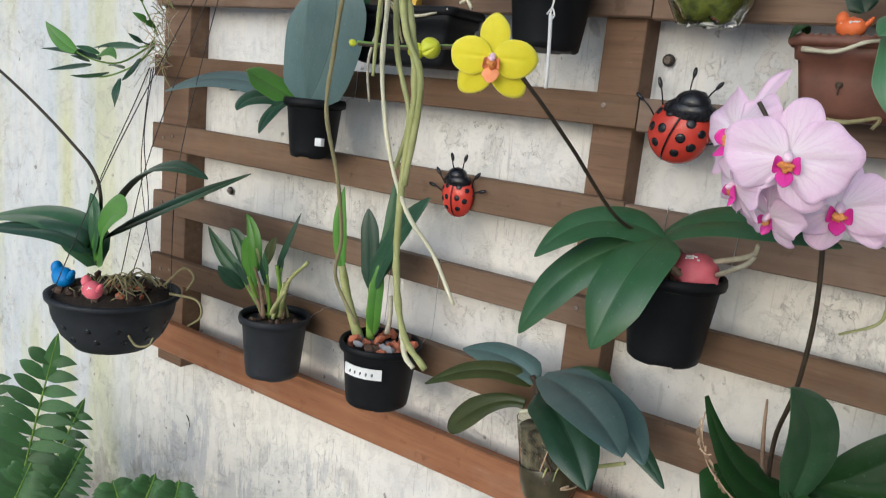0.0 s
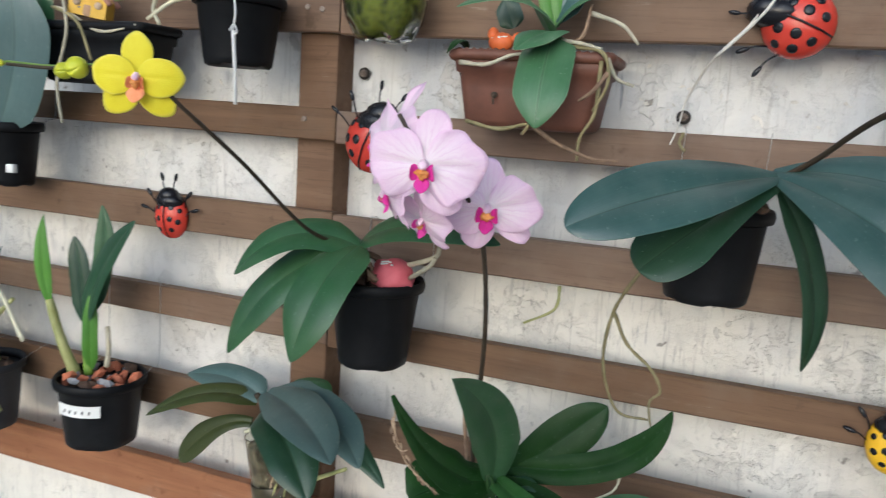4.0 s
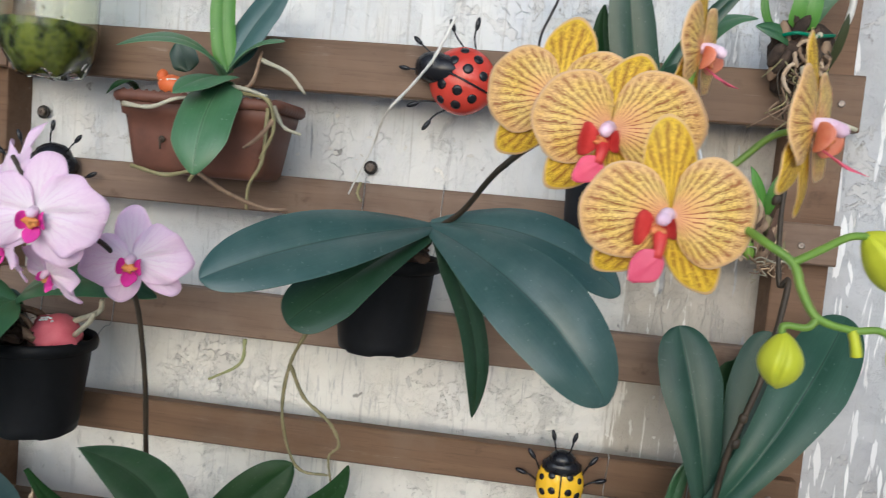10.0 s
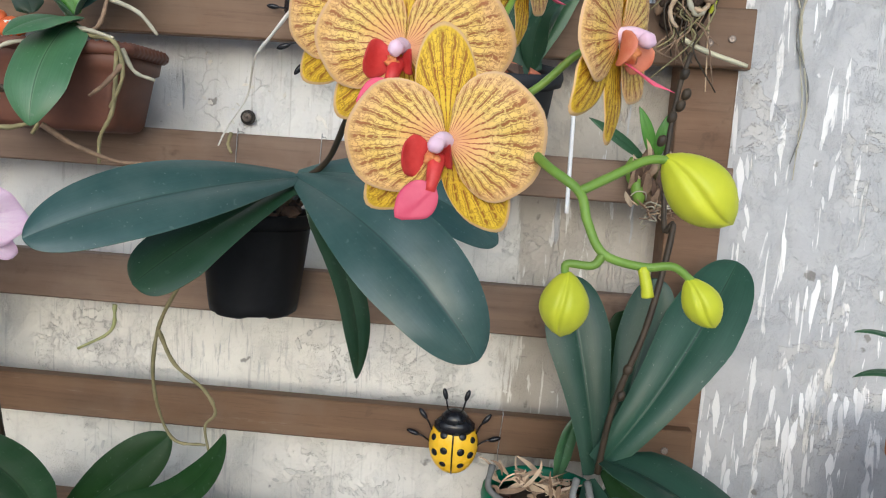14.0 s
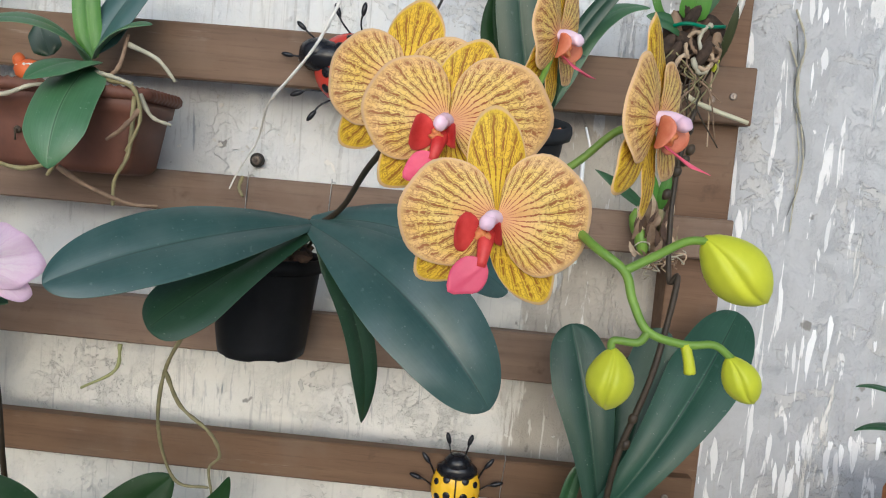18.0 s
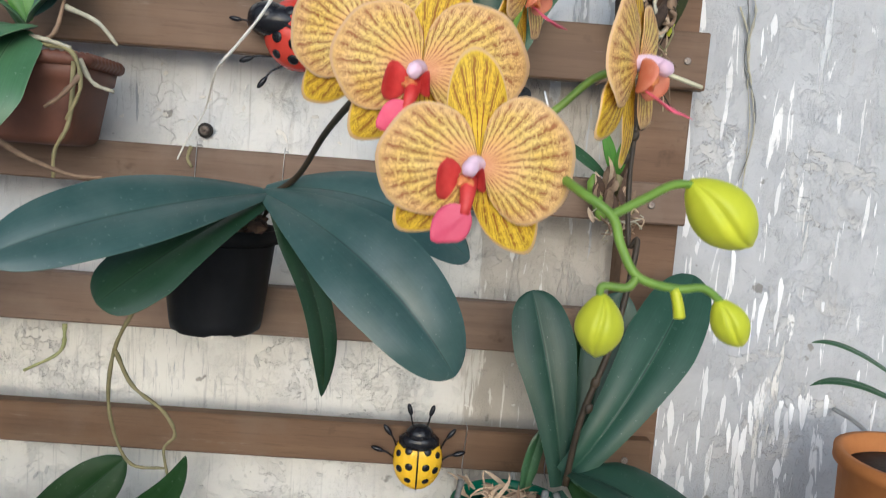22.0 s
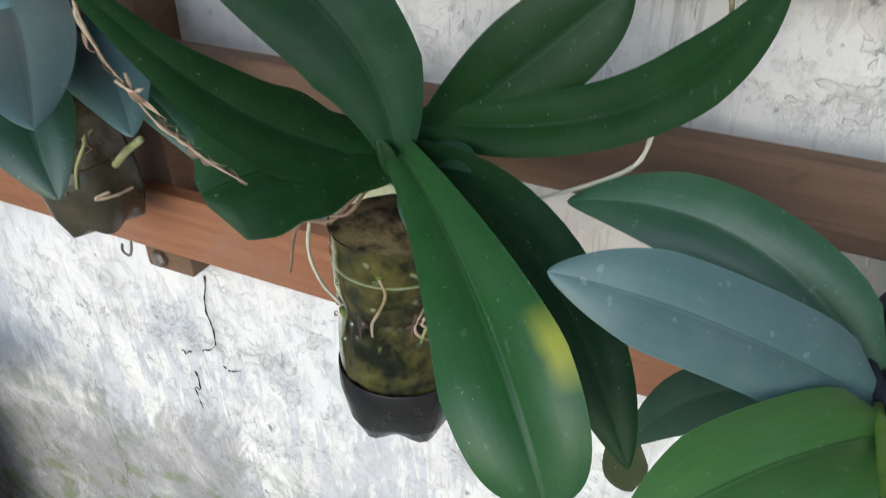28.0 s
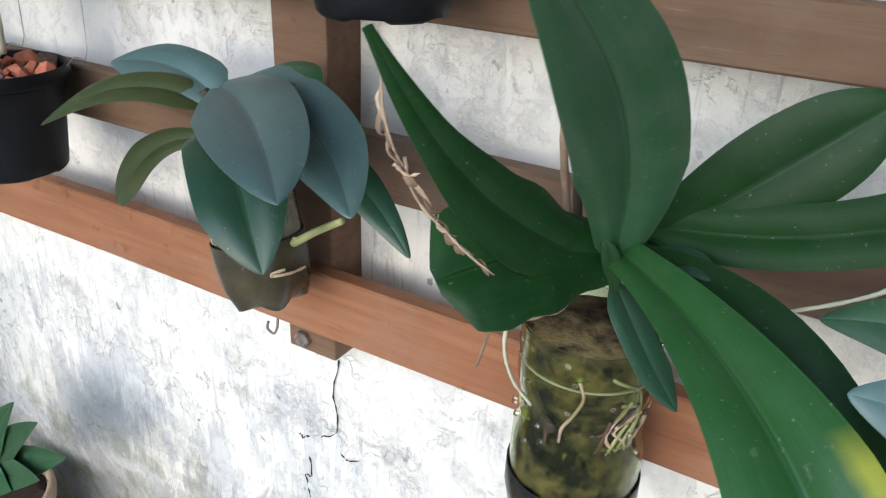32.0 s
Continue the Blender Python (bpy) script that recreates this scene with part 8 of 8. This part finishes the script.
for k in range(7):
    p = c0 + Vector((rng.uniform(-0.022, 0.022), -0.026, rng.uniform(-0.03, 0.02)))
    a0, rr = rng.uniform(0, 6.28), rng.uniform(0.007, 0.013)
    curl = [p + Vector((rr * math.cos(a0 + 0.8 * q), -0.004 * (q % 2), rr * 1.3 * math.sin(a0 + 0.8 * q) - 0.002 * q)) for q in range(5)]
    part("curled_root", tube(curl, 0.0030, 0.0020, 6, 5, knobs=0.3, seed=k), (M_DRY, M_DRYB, M_ROOT)[k % 3], epi, "curled dry root")
for j, (b, m_, e, w_) in enumerate((((2.086, -0.105, 1.744), (2.065, -0.115, 1.753), (2.038, -0.120, 1.757), 0.020), ((2.091, -0.105, 1.758), (2.094, -0.115, 1.782), (2.097, -0.115, 1.812), 0.034),
                                    ((2.100, -0.100, 1.760), (2.120, -0.110, 1.800), (2.150, -0.110, 1.815), 0.022), ((2.066, -0.100, 1.760), (2.050, -0.110, 1.775), (2.046, -0.110, 1.812), 0.010))):
    leaf(epi, b, m_, e, w_, (L_MID, L_LIME, L_SOFT, L_LIME)[j], (0, -0.9, 0.3), 0.2, steps=12, across=6)
part("root", tube([(2.150, -0.100, 1.815), (2.148, -0.100, 1.783), (2.139, -0.100, 1.752), (2.131, -0.100, 1.729)], 0.0042, 0.0034, 8, 6, knobs=0.1), M_ROOT_W, epi, "pale root hanging from above")
part("root_tip", tube([(2.131, -0.100, 1.729), (2.127, -0.100, 1.711), (2.125, -0.099, 1.704)], 0.0036, 0.0022, 8, 4), M_BUD, epi, "yellow-green root tip")
leaf(epi, (2.130, -0.100, 1.718), (2.134, -0.120, 1.747), (2.136, -0.130, 1.776), 0.0103, L_OLIVE, (0, -1, 0.1), 0.2, profile=strap_profile, steps=10, across=4)
part("root", tube([(2.092, -0.100, 1.677), (2.122, -0.100, 1.663), (2.177, -0.085, 1.650)], 0.0034, 0.0026, 7, 6, knobs=0.1), M_ROOT_P, epi, "pale root across the batten")
part("root", tube([(2.124, -0.100, 1.705), (2.129, -0.090, 1.661), (2.133, -0.085, 1.618)], 0.0012, 0.0008, 5, 5), M_DRY, epi)
low = thing("epiphyte_plant", (2.080, -0.080, 1.523), "small tuft of green shoots and dry sheaths wired to the slat", "epiphyte")
c1 = Vector((2.080, -0.085, 1.520))
for i, (dx, dz, h) in enumerate(((-0.022, 0.0, 0.030), (-0.006, 0.008, 0.036), (0.010, 0.002, 0.033), (-0.014, -0.022, 0.028), (0.004, -0.026, 0.030), (0.020, -0.014, 0.024))):
    p = c1 + Vector((dx, -0.008 - 0.004 * (i % 2), dz))
    part("bulb", blob(p, (0.0085, 0.0085, h * 0.62), (0.25 * math.sin(i * 2.1) - 0.25, -0.15, 1), i, 0.2, 2), (M_STEM, M_DRYB, M_ROOT_O)[i % 3], low, "shrivelled green bulb" if i % 3 == 0 else "")
    for q in range(3):
        a = p + Vector((rng.uniform(-0.008, 0.008), -0.006, rng.uniform(-0.02, 0.005)))
        b = a + Vector((rng.uniform(-0.012, 0.012), rng.uniform(-0.008, 0.0), rng.uniform(0.018, 0.036)))
        leaf(low, a, a.lerp(b, 0.5) + Vector((rng.uniform(-0.004, 0.004), -0.004, 0)), b, rng.uniform(0.006, 0.011), (M_DRYB, M_DRY, M_BARK)[q], (rng.uniform(-0.7, 0.7), -1, 0.1), 0.4, "sheath", lance_profile, 0.0008, 0.3, i * 3 + q, 6, 4)
for i in range(22):
    p = c1 + Vector((rng.uniform(-0.02, 0.03), -0.012, rng.uniform(-0.05, -0.03)))
    q = p + Vector((rng.uniform(-0.015, 0.03), rng.uniform(-0.012, 0.0), rng.uniform(-0.018, 0.012)))
    part("root", tube([p, p.lerp(q, 0.5) + Vector((rng.uniform(-0.01, 0.01), -0.006, rng.uniform(-0.01, 0.01))), q, q + Vector((rng.uniform(-0.012, 0.012), 0.003, rng.uniform(-0.008, 0.008)))], 0.0011, 0.0007, 5, 3), (M_DRY, M_ROOT, M_DRYB)[i % 3], low)
leaf(low, (2.070, -0.090, 1.536), (2.033, -0.100, 1.561), (2.000, -0.110, 1.579), 0.0162, L_MID, (0, -0.8, 0.5), 0.2, profile=lance_profile, steps=12, across=6)
leaf(low, (2.080, -0.090, 1.537), (2.069, -0.100, 1.570), (2.057, -0.100, 1.596), 0.0148, L_LIME, (0, -0.9, 0.3), 0.2, profile=lance_profile, steps=12, across=6)
leaf(low, (2.084, -0.090, 1.537), (2.086, -0.100, 1.564), (2.090, -0.100, 1.588), 0.0147, L_LIME, (0, -0.9, 0.3), 0.2, profile=lance_profile, steps=12, across=6)

# ---- green pot by the near batten ----
pot("plastic_pot", (1.981, -0.152, 1.146), 0.066, 0.052, 0.132, M_GREEN_POT, "bright green plastic pot hung on the trellis", 0.02, 0.004, n_chip=14, chip=(M_BARK, M_DRY), seed=14, hang=0.05)
orchid = thing("orchid_plant", (2.035, -0.180, 1.184), "orchid with long thick strap leaves in a green pot", "orchid", "orchids")
leaf(orchid, (2.034, -0.180, 1.184), (2.014, -0.170, 1.294), (1.987, -0.140, 1.399), 0.0741, L_STRAP, (0.1, -0.98, 0.1), 0.28, profile=spoon_profile, seed=1, steps=24)
leaf(orchid, (2.038, -0.190, 1.200), (2.107, -0.180, 1.305), (2.185, -0.110, 1.426), 0.0838, L_STRAP, (-0.25, -0.95, 0.2), 0.36, profile=spoon_profile, seed=2, steps=24)
leaf(orchid, (2.045, -0.170, 1.195), (2.072, -0.150, 1.289), (2.090, -0.140, 1.404), 0.0623, L_STRAP, (-0.2, -0.95, 0.2), 0.2, profile=spoon_profile, seed=3, steps=24)
leaf(orchid, (2.040, -0.190, 1.204), (2.140, -0.290, 1.183), (2.213, -0.355, 1.086), 0.0763, L_STRAP, (0.35, -0.55, 0.75), 0.45, seed=4, steps=26)
# dark leaf added in place of the shaded inside of the fold above
leaf(orchid, (2.044, -0.180, 1.191), (2.124, -0.240, 1.141), (2.210, -0.280, 1.076), 0.0471, L_DARK, (-0.3, -0.8, 0.5), 0.2, seed=5, steps=22)
leaf(orchid, (2.028, -0.190, 1.180), (2.029, -0.260, 1.105), (1.979, -0.320, 1.050), 0.0465, L_STRAP, (-0.4, -0.85, 0.3), 0.3, seed=6, steps=24)
leaf(orchid, (2.045, -0.190, 1.169), (2.080, -0.280, 1.086), (2.106, -0.320, 0.958), 0.0514, L_STRAP, (-0.2, -0.9, 0.3), 0.3, seed=7, steps=26)
leaf(orchid, (1.997, -0.150, 1.162), (2.003, -0.150, 1.202), (2.013, -0.150, 1.241), 0.0200, L_MID, (0.2, -0.9, 0.2), 0.4, seed=8, profile=strap_profile)
# back leaf takes its shade from the dark leaf material
leaf(orchid, (2.045, -0.150, 1.190), (2.065, -0.100, 1.313), (2.067, -0.100, 1.360), 0.0420, L_DARK, (0.2, -0.95, 0.1), 0.2, seed=9, label="dark leaf in shade behind the others")
part("flower_stem", tube([(2.034, -0.200, 1.193), (2.042, -0.210, 1.273), (2.069, -0.210, 1.367), (2.089, -0.190, 1.466), (2.082, -0.180, 1.465), (2.081, -0.160, 1.545), (2.091, -0.140, 1.615), (2.102, -0.130, 1.655)], 0.0036, 0.0026, 8, 8, knobs=0.1), M_TWIG, orchid, "dark knobbly flower stem")
for p in ((2.092, -0.150, 1.596), (2.084, -0.152, 1.583), (2.098, -0.145, 1.609), (2.074, -0.160, 1.557), (2.095, -0.140, 1.631), (2.053, -0.212, 1.315), (2.048, -0.212, 1.286)):
    part("stem_node", blob(p, (0.0052, 0.0052, 0.007), (0.3, -0.3, 1), 1, 0.2), M_TWIG, orchid)
for k, pts in enumerate(([(2.011, -0.210, 1.188), (2.007, -0.230, 1.173), (2.027, -0.240, 1.156), (2.056, -0.230, 1.156)], [(2.025, -0.210, 1.174), (2.037, -0.240, 1.147), (2.075, -0.250, 1.113)],
                         [(1.920, -0.180, 1.182), (1.918, -0.200, 1.163), (1.948, -0.220, 1.152)], [(2.023, -0.210, 1.186), (2.030, -0.235, 1.170), (2.065, -0.230, 1.155)],
                         [(2.031, -0.220, 1.158), (2.044, -0.245, 1.137), (2.049, -0.245, 1.122)])):
    part("root", tube(pts, 0.0040, 0.0030, 8, 6, knobs=0.08, seed=k), M_ROOT_D, orchid, "thick grey root")
rng = random.Random(15)
for i in range(40):
    p = Vector((1.962, -0.165, 1.154)) + Vector((rng.uniform(-0.04, 0.035), rng.uniform(-0.03, 0.03), 0))
    d = Vector((rng.uniform(-1.2, 1.2), rng.uniform(-0.4, 0.2), rng.uniform(0.1, 0.9)))
    L = rng.uniform(0.015, 0.045)
    leaf(orchid, p, p + d * L * 0.5 + Vector((rng.uniform(-0.014, 0.014), 0, rng.uniform(-0.006, 0.008))), p + d * L, rng.uniform(0.0025, 0.0075), (M_DRYB, M_DRY, M_DRY)[i % 3], (rng.uniform(-1, 1), -1, 0.3), 0.4, "dry_sheath", lance_profile, 0.0012, 0.3, i, 6, 4)

# ---- grey pot with the toadstool house and the magenta orchid ----
tp = Vector((1.792, -0.178, 0.990))
pot("plastic_pot", tp, 0.100, 0.070, 0.115, M_GREY, "charcoal plastic pot with a toadstool house and gravel", 0.012, 0.004, seed=16, chip=(M_BARK, M_BARK, M_STONE_D, M_BARK, M_BARK), n_chip=85, chip_size=0.02, hang=0.06)
th = thing("toadstool_house", (1.815, -0.170, 0.980), "resin toadstool house with two coral caps and tiny windows", "ornament", "painted pot ornaments")
for (bx_, by_, s) in (((1.819, -0.178, 0.994), 0, 0.055), ((1.782, -0.175, 1.004), 0, 0.030)):
    at = Vector(bx_)
    part("house_stalk", lathe([(s * 0.42, 0), (s * 0.36, s * 0.35), (s * 0.3, s * 0.6)], at, 18), M_TAN, th)
    part("house_cap", lathe([(s * 0.25, s * 0.45), (s * 0.62, s * 0.5), (s * 0.66, s * 0.58), (s * 0.56, s * 0.9), (s * 0.36, s * 1.1), (1e-6, s * 1.18)], at, 26), M_CORAL, th)
wc = Vector((1.816, -0.207, 1.050))
ring_ = lathe([(0.0075, -0.001), (0.009, 0.002), (0.009, 0.004), (0.0065, 0.004), (0.0065, 0.001)], wc + Vector((0, 0.006, 0)), 18, (0, -1, 0.35))
part("round_window", ring_, M_OCHRE, th, "yellow round window")
part("window_pane", lathe([(0.0066, 0), (1e-6, 0.001)], wc + Vector((0, 0.004, 0)), 16, (0, -1, 0.35)), M_CRACK, th)
for d in (Vector((0.007, 0, 0)), Vector((0, 0.002, 0.0066))):
    part("window_bar", tube([wc - d + Vector((0, 0.002, 0.001)), wc + d + Vector((0, 0.002, 0.001))], 0.0011, n=5, steps=1), M_OCHRE, th)
part("house_door", lathe([(0.008, 0), (0.008, 0.003), (1e-6, 0.003)], Vector((1.823, -0.203, 1.012)), 16, (0, -1, 0.2)), M_OCHRE, th)
for sx in (-0.018, 0.024):
    p = Vector((1.832, -0.195, 1.001)) + Vector((sx, 0, -0.006))
    part("log", tube([p, p + Vector((0.012, 0.004, 0.004))], 0.007, 0.007, 10, 2, knobs=0.1), M_TAN, th)
hat = thing("hat_ornament", (1.832, -0.215, 0.966), "dark green painted hat-shaped ornament with white dots", "ornament", "painted pot ornaments")
hp = Vector((1.833, -0.225, 0.972))
part("hat_body", lathe([(0.027, 0), (0.029, 0.007), (0.024, 0.02), (0.017, 0.036), (0.009, 0.048), (1e-6, 0.053)], hp, 22, (-0.35, -0.25, 0.9), lambda a, k, r, h: (r * (1 + 0.1 * math.cos(3 * a)), h)), M_TEAL, hat)
for i, (dx, dz) in enumerate(((-0.016, 0.030), (-0.010, 0.024), (-0.003, 0.022), (0.004, 0.024), (0.009, 0.019), (0.002, 0.030))):
    dot = hp + Vector((dx, -0.0275 + 0.012 * abs(dx) / 0.02 + 0.30 * (dz - 0.020), dz))
    part("painted_dot", blob(dot, (0.0036, 0.0022, 0.0030), (0, -1, 0.4), i, 0.4), M_WHITE, hat)
orchid = thing("orchid_plant", (1.697, -0.220, 0.978), "magenta and white flowered orchid with dusty leaves", "orchid", "orchids")
leaf(orchid, (1.698, -0.220, 0.978), (1.611, -0.260, 1.032), (1.530, -0.282, 1.053), 0.0545, L_SILVER, (-0.1, -0.75, 0.65), 0.18, seed=1, steps=26)
leaf(orchid, (1.697, -0.200, 0.982), (1.611, -0.190, 1.042), (1.510, -0.180, 1.035), 0.0525, L_BROAD, (-0.2, -0.7, 0.7), 0.15, seed=2, steps=26)
leaf(orchid, (1.708, -0.240, 0.977), (1.651, -0.300, 0.988), (1.595, -0.360, 0.971), 0.0575, L_SKYLIT, (-0.1, -0.6, 0.8), 0.25, seed=3, steps=26)
leaf(orchid, (1.697, -0.220, 0.966), (1.625, -0.200, 0.938), (1.570, -0.170, 0.832), 0.0406, L_DEEP, (-0.2, -0.8, 0.5), 0.2, seed=4, steps=22)
leaf(orchid, (1.577, -0.170, 0.841), (1.573, -0.170, 0.807), (1.582, -0.170, 0.788), 0.0358, L_OLIVE, (-0.2, -0.9, 0.3), 0.2, seed=5, steps=12)
part("flower_stem", tube([(1.699, -0.230, 0.984), (1.705, -0.340, 1.001), (1.747, -0.500, 1.060), (1.770, -0.540, 1.091), (1.772, -0.556, 1.113)], 0.003, 0.0024, 8, 8), M_STEM, orchid)
part("flower_stem", tube([(1.748, -0.500, 1.056), (1.709, -0.550, 1.078), (1.679, -0.580, 1.111)], 0.0026, 0.0022, 8, 6), M_STEM, orchid)
MAGENTA = dict(form=dict(dorsal=(-14, 1.09, 0.72), lateral=((-128, 1.0, 0.66), (135, 1.0, 0.66)), petals=((-76, 1.08, 1.28), (62, 1.0, 1.22))), lip=(184, 0.34, 0.3), lobe=0.26, column=0.16, kidney=0.62, ruffle=0.02, scallop=0.015)
mg = (P_MAG, P_MAGS, M_LIPWM, M_WHITECOL)
phalaenopsis_flower(orchid, (1.776, -0.566, 1.112), (0.05, -0.90, 0.42), (0.0, 0.3, 1), 0.0600, *mg, 51, label="magenta flower with white margins", **MAGENTA)
phalaenopsis_flower(orchid, (1.672, -0.580, 1.093), (-0.25, -0.88, 0.42), (0.18, 0.3, 1), 0.0500, *mg, 52, label="magenta flower with white margins, half turned", **MAGENTA)
phalaenopsis_flower(orchid, (1.762, -0.628, 1.086), (0.0, -0.90, 0.42), (-0.05, 0.3, 1), 0.0500, *mg, 53, label="magenta flower with white margins, lowest one", **MAGENTA)
rng = random.Random(17)
for i in range(16):
    p = tp + Vector((rng.uniform(-0.085, 0.075), rng.uniform(-0.06, 0.07), -0.008))
    e = p + Vector((rng.uniform(-0.04, 0.05), rng.uniform(-0.02, 0.02), rng.uniform(0.0, 0.03)))
    part("root", tube([p, p.lerp(e, 0.5) + Vector((0, 0, 0.012)), e], 0.0036, 0.0028, 7, 5, knobs=0.08, seed=i), (M_ROOT_D, M_ROOT_O)[i % 2], orchid)
for pts in ([(1.847, -0.140, 1.038), (1.877, -0.130, 1.046), (1.903, -0.120, 1.055)], [(1.859, -0.150, 1.022), (1.886, -0.140, 1.022), (1.921, -0.130, 1.021)], [(1.866, -0.150, 1.020), (1.885, -0.150, 1.030), (1.899, -0.150, 1.037)]):
    part("root", tube(pts, 0.0042, 0.0034, 7, 5, knobs=0.08), M_ROOT, orchid)

# ---- near end: lower black pot, staghorn fern in terracotta ----
pot("plastic_pot", (2.089, -0.128, 0.814), 0.054, 0.042, 0.10, M_BLACK, "small black plastic pot on the bottom slat", seed=18, hang=0.03)
lilp = thing("orchid_plant", (2.119, -0.130, 0.792), "seedling with narrow bright green leaves", "orchid", "orchids")
leaf(lilp, (2.157, -0.140, 0.759), (2.110, -0.180, 0.829), (2.069, -0.210, 0.866), 0.0174, L_LIME, (0, -0.5, 0.9), 0.3, profile=lance_profile, seed=1)
leaf(lilp, (2.121, -0.130, 0.775), (2.162, -0.200, 0.847), (2.206, -0.240, 0.887), 0.0170, L_LIME, (0, -0.5, 0.9), 0.3, profile=lance_profile, seed=2)
vp = Vector((2.386, -0.200, 1.211)) + Vector((0.055, 0.0, -0.03))
vt = thing("wall_pot", vp, "terracotta wall pot holding a staghorn fern", "plant pot")
part("pot_body", lathe([(0.05, -0.10), (0.075, -0.07), (0.088, -0.01), (0.090, 0.05), (0.097, 0.052), (0.097, 0.066), (0.088, 0.066), (0.082, 0.04), (0.07, -0.05), (1e-6, -0.06)], vp, 36), M_TERRA_B, vt)
part("potting_mix", lathe([(0.084, 0.045), (0.04, 0.052), (1e-6, 0.054)], vp, 24), M_SOIL, vt)
part("wall_bracket", tube([vp + Vector((0, 0.09, 0.05)), vp + Vector((0, 0.15, 0.06)), (vp.x, 0.002, vp.z + 0.06)], 0.003, n=6), M_WIRE, vt)
stag = thing("staghorn_fern", (2.298, -0.300, 1.118), "staghorn fern with bright green forked strap fronds", "fern", "ferns")
part("shield_frond", blob((2.394, -0.200, 1.029), (0.072, 0.05, 0.062), (0, 0, 1), 6, 0.3, 3), M_BARK, stag, "dry brown shield frond")
leaf(stag, (2.355, -0.280, 1.138), (2.271, -0.300, 1.140), (2.220, -0.310, 1.084), 0.058, L_STAG, (-0.1, -0.8, 0.6), 0.1, "frond", strap_profile, seed=4, steps=22)
leaf(stag, (2.239, -0.305, 1.122), (2.182, -0.310, 1.060), (2.108, -0.320, 0.999), 0.034, L_STAG, (-0.3, -0.7, 0.6), 0.1, "frond", strap_profile, seed=1, steps=22)
leaf(stag, (2.231, -0.305, 1.110), (2.212, -0.310, 1.050), (2.168, -0.330, 0.970), 0.030, L_STAG, (-0.3, -0.8, 0.5), 0.1, "frond", strap_profile, seed=2, steps=22)
leaf(stag, (2.264, -0.305, 1.136), (2.249, -0.320, 1.064), (2.257, -0.340, 0.978), 0.036, L_STAG, (-0.1, -0.9, 0.4), 0.1, "frond", strap_profile, seed=3, steps=22)
leaf(stag, (2.349, -0.300, 1.067), (2.267, -0.340, 1.088), (2.214, -0.370, 1.096), 0.02, L_STAG, (0, -0.4, 1), 0.3, "frond", lance_profile, seed=5)
leaf(stag, (2.363, -0.300, 1.010), (2.289, -0.340, 1.036), (2.244, -0.370, 1.023), 0.04, L_STAG, (0, -0.5, 1), 0.2, "frond", lance_profile, seed=6)
leaf(stag, (2.369, -0.250, 1.343), (2.294, -0.270, 1.382), (2.241, -0.290, 1.391), 0.012, L_MID, (0, -0.5, 1), 0.2, "frond", lance_profile, seed=7)
leaf(stag, (2.372, -0.250, 1.320), (2.299, -0.270, 1.348), (2.245, -0.290, 1.348), 0.014, L_MID, (0, -0.5, 1), 0.2, "frond", lance_profile, seed=8)

# ---- low planter with a leafy shrub under the trellis ----
wc0 = Vector((0.366, -0.140, 0.309))
pot("shrub_pot", (wc0.x - 0.03, -0.16, wc0.z - 0.05), 0.11, 0.085, wc0.z + 0.07, M_DRY, "tall pale planter standing on the ground", 0.03, 0.008, n_chip=6, seed=20, foot=False)
shrub = thing("leafy_shrub", (wc0.x, -0.16, wc0.z - 0.06), "small shrub with a rosette of pointed green leaves", "shrub")
for j, (e, w) in enumerate((((0.691, -0.190, 0.539), 0.05), ((0.621, -0.180, 0.561), 0.05), ((0.553, -0.170, 0.561), 0.05), ((0.461, -0.170, 0.513), 0.05), ((0.669, -0.220, 0.513), 0.045), ((0.585, -0.220, 0.450), 0.045))):
    leaf(shrub, wc0, wc0.lerp(Vector(e), 0.5) + Vector((0, -0.01, 0.012)), e, w * 1.2, L_MID, (0.2, -0.75, 0.65), 0.2, profile=lance_profile, steps=12, seed=j)
part("stem", tube([(wc0.x, -0.16, wc0.z - 0.07), wc0], 0.006, 0.004, 8), M_STEM, shrub)
